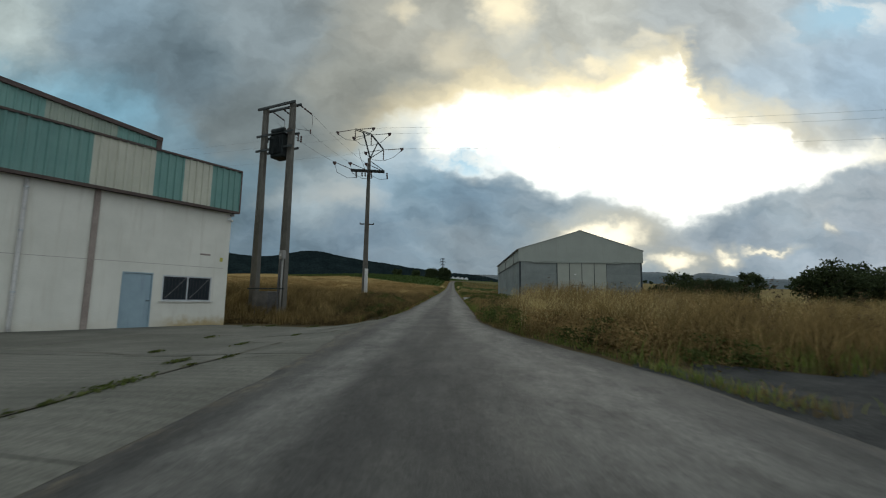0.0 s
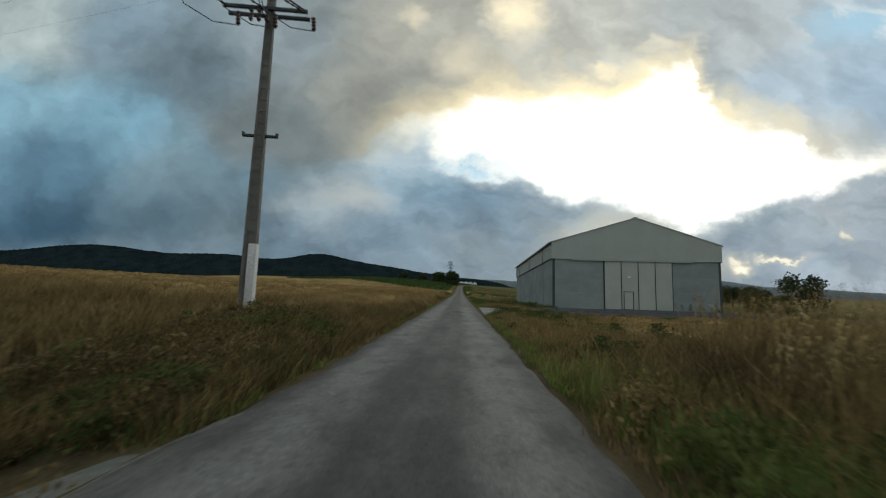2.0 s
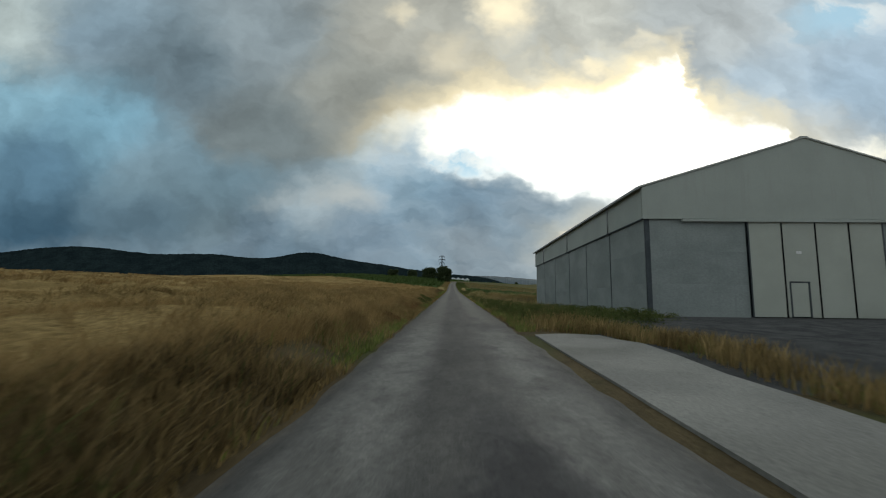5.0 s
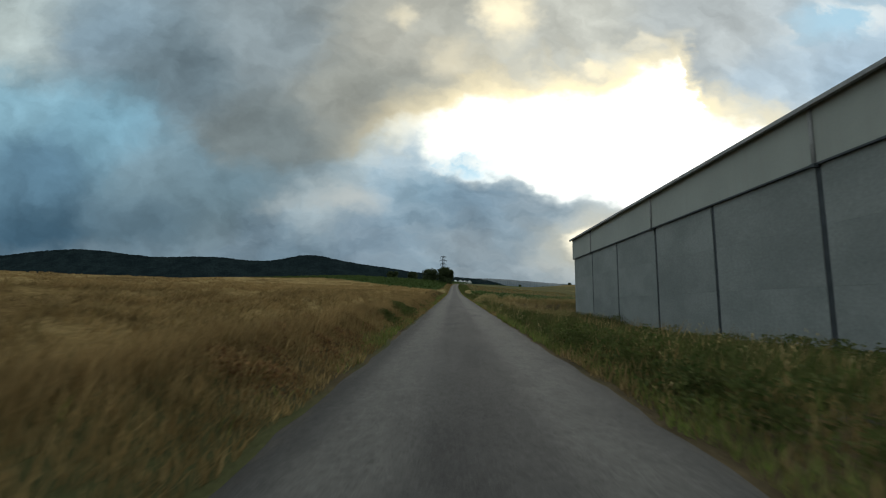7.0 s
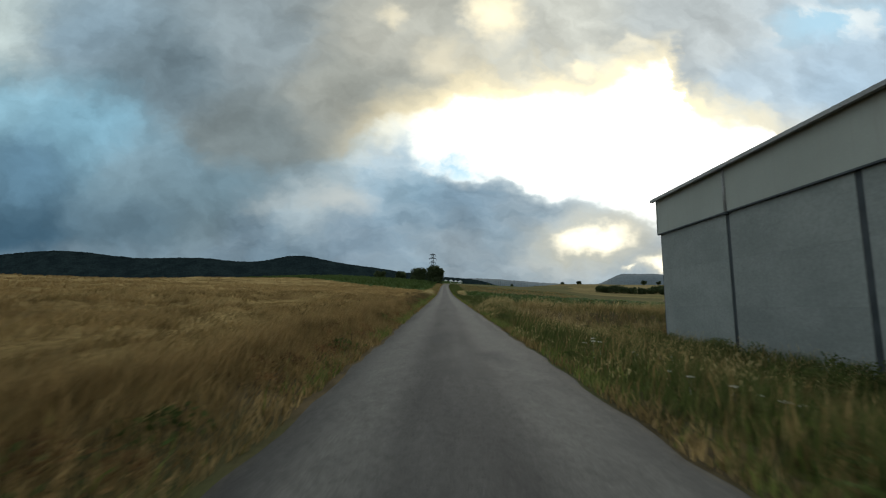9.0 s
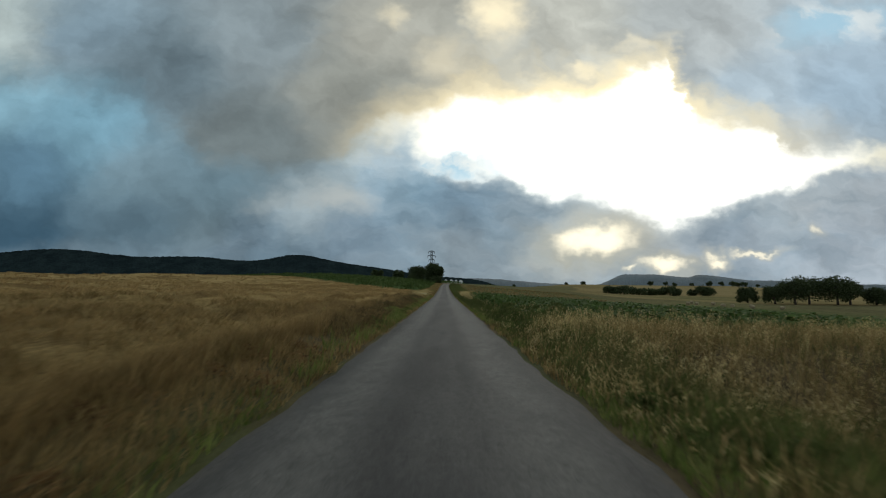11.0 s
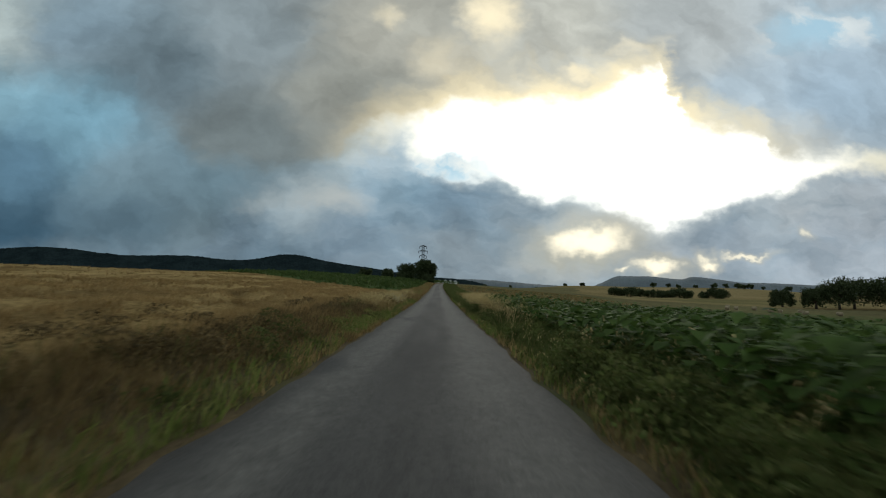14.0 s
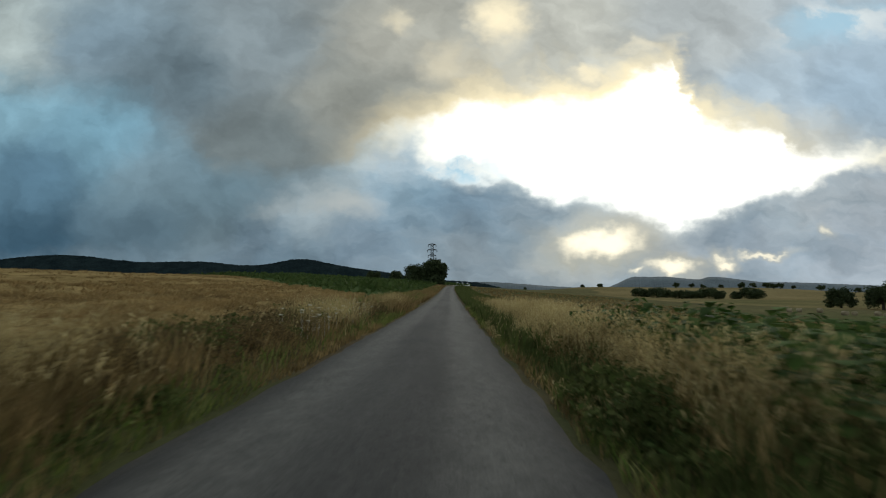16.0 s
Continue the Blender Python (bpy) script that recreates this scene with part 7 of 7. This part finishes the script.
leafy("dead brown weeds on the bank where the wheat draws back", M_DEADSHADE, 320, -4.8, -2.4, 126, 168, 0.15, 0.45, 0.028)


def corner_grass():
    """Rank golden and green grass in the corner between the barn and the crop."""
    x, y, off = scatter(60000, 1.95, 20.0, 96.5, 111.5, lambda x, y, off: (off > 5.6) | (y < 107.6 + 0.8 * np.sin(off * 2)))
    c = clumpy(x, y, 5, 92)
    rise = np.clip((off - 1.5) / 1.4, 0.3, 1) * np.where(y < 99, 0.6, 1.0)
    ok = RNG.random(len(x)) < 0.18 + 0.45 * c
    blades("dry_grass", x[ok], y[ok], RNG.uniform(0.25, 0.80, ok.sum()) * rise[ok], RNG.uniform(0.006, 0.014, ok.sum()), M_DRY, "golden grass between the barn and the crop", 0.7, 0.2)
    ok = RNG.random(len(x)) < 0.5 * (1.1 - c)
    blades("green_grass", x[ok], y[ok], RNG.uniform(0.15, 0.55, ok.sum()) * rise[ok], RNG.uniform(0.008, 0.018, ok.sum()), M_WEEDS, "green grass between the barn and the crop", 0.8)
    ok = RNG.random(len(x)) < 0.08 * (c > 0.5)
    oats("oat_grass", x[ok], y[ok], RNG.uniform(0.5, 1.0, ok.sum()) * rise[ok], M_PALE, "pale oats between the barn and the crop")


corner_grass()


def golden_stand():
    """Tall golden grass where the crop ends."""
    x, y, off = scatter(38000, 2.05, 4.6, 134, 160, lambda x, y, off: ((off < 3.1 + 0.3 * np.sin(y * 1.7)) | (y > 152.5)) & (off > np.where((y < 149) | (y > 153), 2.5, 2.3) + 0.15 * np.sin(y * 0.9)))
    c = clumpy(x, y, 5, 91)
    ok = RNG.random(len(x)) < (0.25 + 0.75 * c) * (0.05 + 0.40 * step(138.5, 140.5, y) + 0.55 * step(144.5, 146.8, y))
    rise = np.clip((off[ok] - 1.5) / 1.2, 0.3, 1)
    blades("dry_grass", x[ok], y[ok], RNG.uniform(0.35, 0.95, ok.sum()) * rise, RNG.uniform(0.006, 0.014, ok.sum()), M_DRY, "tall golden grass where the green crop ends", 0.6, 0.2)
    oats("oat_grass", x[ok][::2], y[ok][::2], RNG.uniform(0.65, 1.15, len(x[ok][::2])) * rise[::2], M_PALE, "pale oats standing in the golden grass")


golden_stand()


M_UMBEL = material("white_flower", (0.50, 0.50, 0.42), (0.62, 0.61, 0.52), 2.0, 12, 0.8, 0.0, thin=0.4, island=True)


def flower_heads(label, n, off0, off1, y0, y1, h0, h1):
    """Thin stems, each with a flat head of small white florets. One object of stuff."""
    off, y = RNG.uniform(off0, off1, n), RNG.uniform(y0, y1, n)
    x = road_x(y) + off
    top = ground_z(x, y) + RNG.uniform(h0, h1, n)
    m = 16
    a, r = RNG.uniform(0, 2 * np.pi, (n, m)), 0.045 * np.sqrt(RNG.random((n, m)))
    c = np.stack([x[:, None] + np.cos(a) * r, y[:, None] + np.sin(a) * r, top[:, None] - 3 * r ** 2 + RNG.normal(0, 0.004, (n, m))], -1).reshape(-1, 3)
    v, t = leaf_cards(c, 0.012, 0.6)
    z = ground_z(x, y)
    stems = np.stack([np.stack([x - 0.004, y, z], 1), np.stack([x + 0.004, y, z], 1), np.stack([x, y, top], 1)], 1).reshape(-1, 3)
    t = np.concatenate([t, np.arange(len(stems)).reshape(-1, 3) + len(v)])
    tagged(new("wild_flowers", fast_mesh("wild_flowers", np.concatenate([v, stems]), t, M_UMBEL)), label, "flowers", kind="stuff")


flower_heads("small white flower heads in the verge by the barn", 22, 2.6, 4.4, 78, 86, 0.25, 0.50)
flower_heads("pale flower heads on the bank below the wheat", 60, -3.1, -2.4, 151, 159, 0.35, 0.65)


def by_turning(x, y, off):
    edge = 1.95 + 2.4 * (1 - step(3.0, 17.0, y))
    return (off > edge) & (off < edge + 2.6) & (y > 7.5 + 0.25 * np.clip(x - 7, 0, 40))


leafy("dark green weeds at the foot of the tall grass", M_WEEDS, 480, 2.0, 8.0, 7.5, 20, 0.20, 0.55, 0.034, keep=by_turning)
leafy("dark dead weeds at the foot of the tall grass", M_BROWN, 420, 2.0, 8.0, 7.5, 21, 0.25, 0.70, 0.032, keep=by_turning)


def rank_stems():
    """A stand of head-high dried stems beside the small tree's field."""
    x, y = RNG.uniform(6.4, 14.0, 6500), RNG.uniform(17.5, 23.5, 6500)
    ok = clumpy(x, y, 3.5, 15) > 0.4
    x, y = x[ok], y[ok]
    blades("dry_grass", x, y, RNG.uniform(0.9, 1.75, len(x)), RNG.uniform(0.008, 0.016, len(x)), M_BROWN, "head-high dried stems above the rank grass", 0.35, 0.5)
    oats("oat_grass", x[::3], y[::3], RNG.uniform(1.0, 1.6, len(x[::3])), M_DRY, "dry seed heads above the rank grass")


rank_stems()


M_STALK = material("dried_stalk", (0.07, 0.045, 0.022), (0.12, 0.08, 0.04), 1.0, 5, 0.8, 0.0, thin=0.2)
make_weeds()


def make_bales():
    rng = random.Random(6)
    bm = bmesh.new()
    tube(bm, [(-0.6, 0, 0), (-0.55, 0, 0), (0.55, 0, 0), (0.6, 0, 0)], [0.58, 0.65, 0.65, 0.58], 16)
    first = None
    for x, y in ((96, 268), (101, 271), (106, 262), (112, 266), (117, 262), (110, 275), (122, 270), (128, 262), (133, 268), (104, 280)):
        m = pose(x, y, ground_at(x, y) + 0.6, 0, 0, rng.uniform(0, 180))
        if first is None:
            first = part("straw_bale", bm, M_BALE, None, "", True)
            first.matrix_world = m
            tagged(first, "round straw bale lying in the field", "bale", "straw bales")
        else:
            copy_thing(first, m)


make_bales()
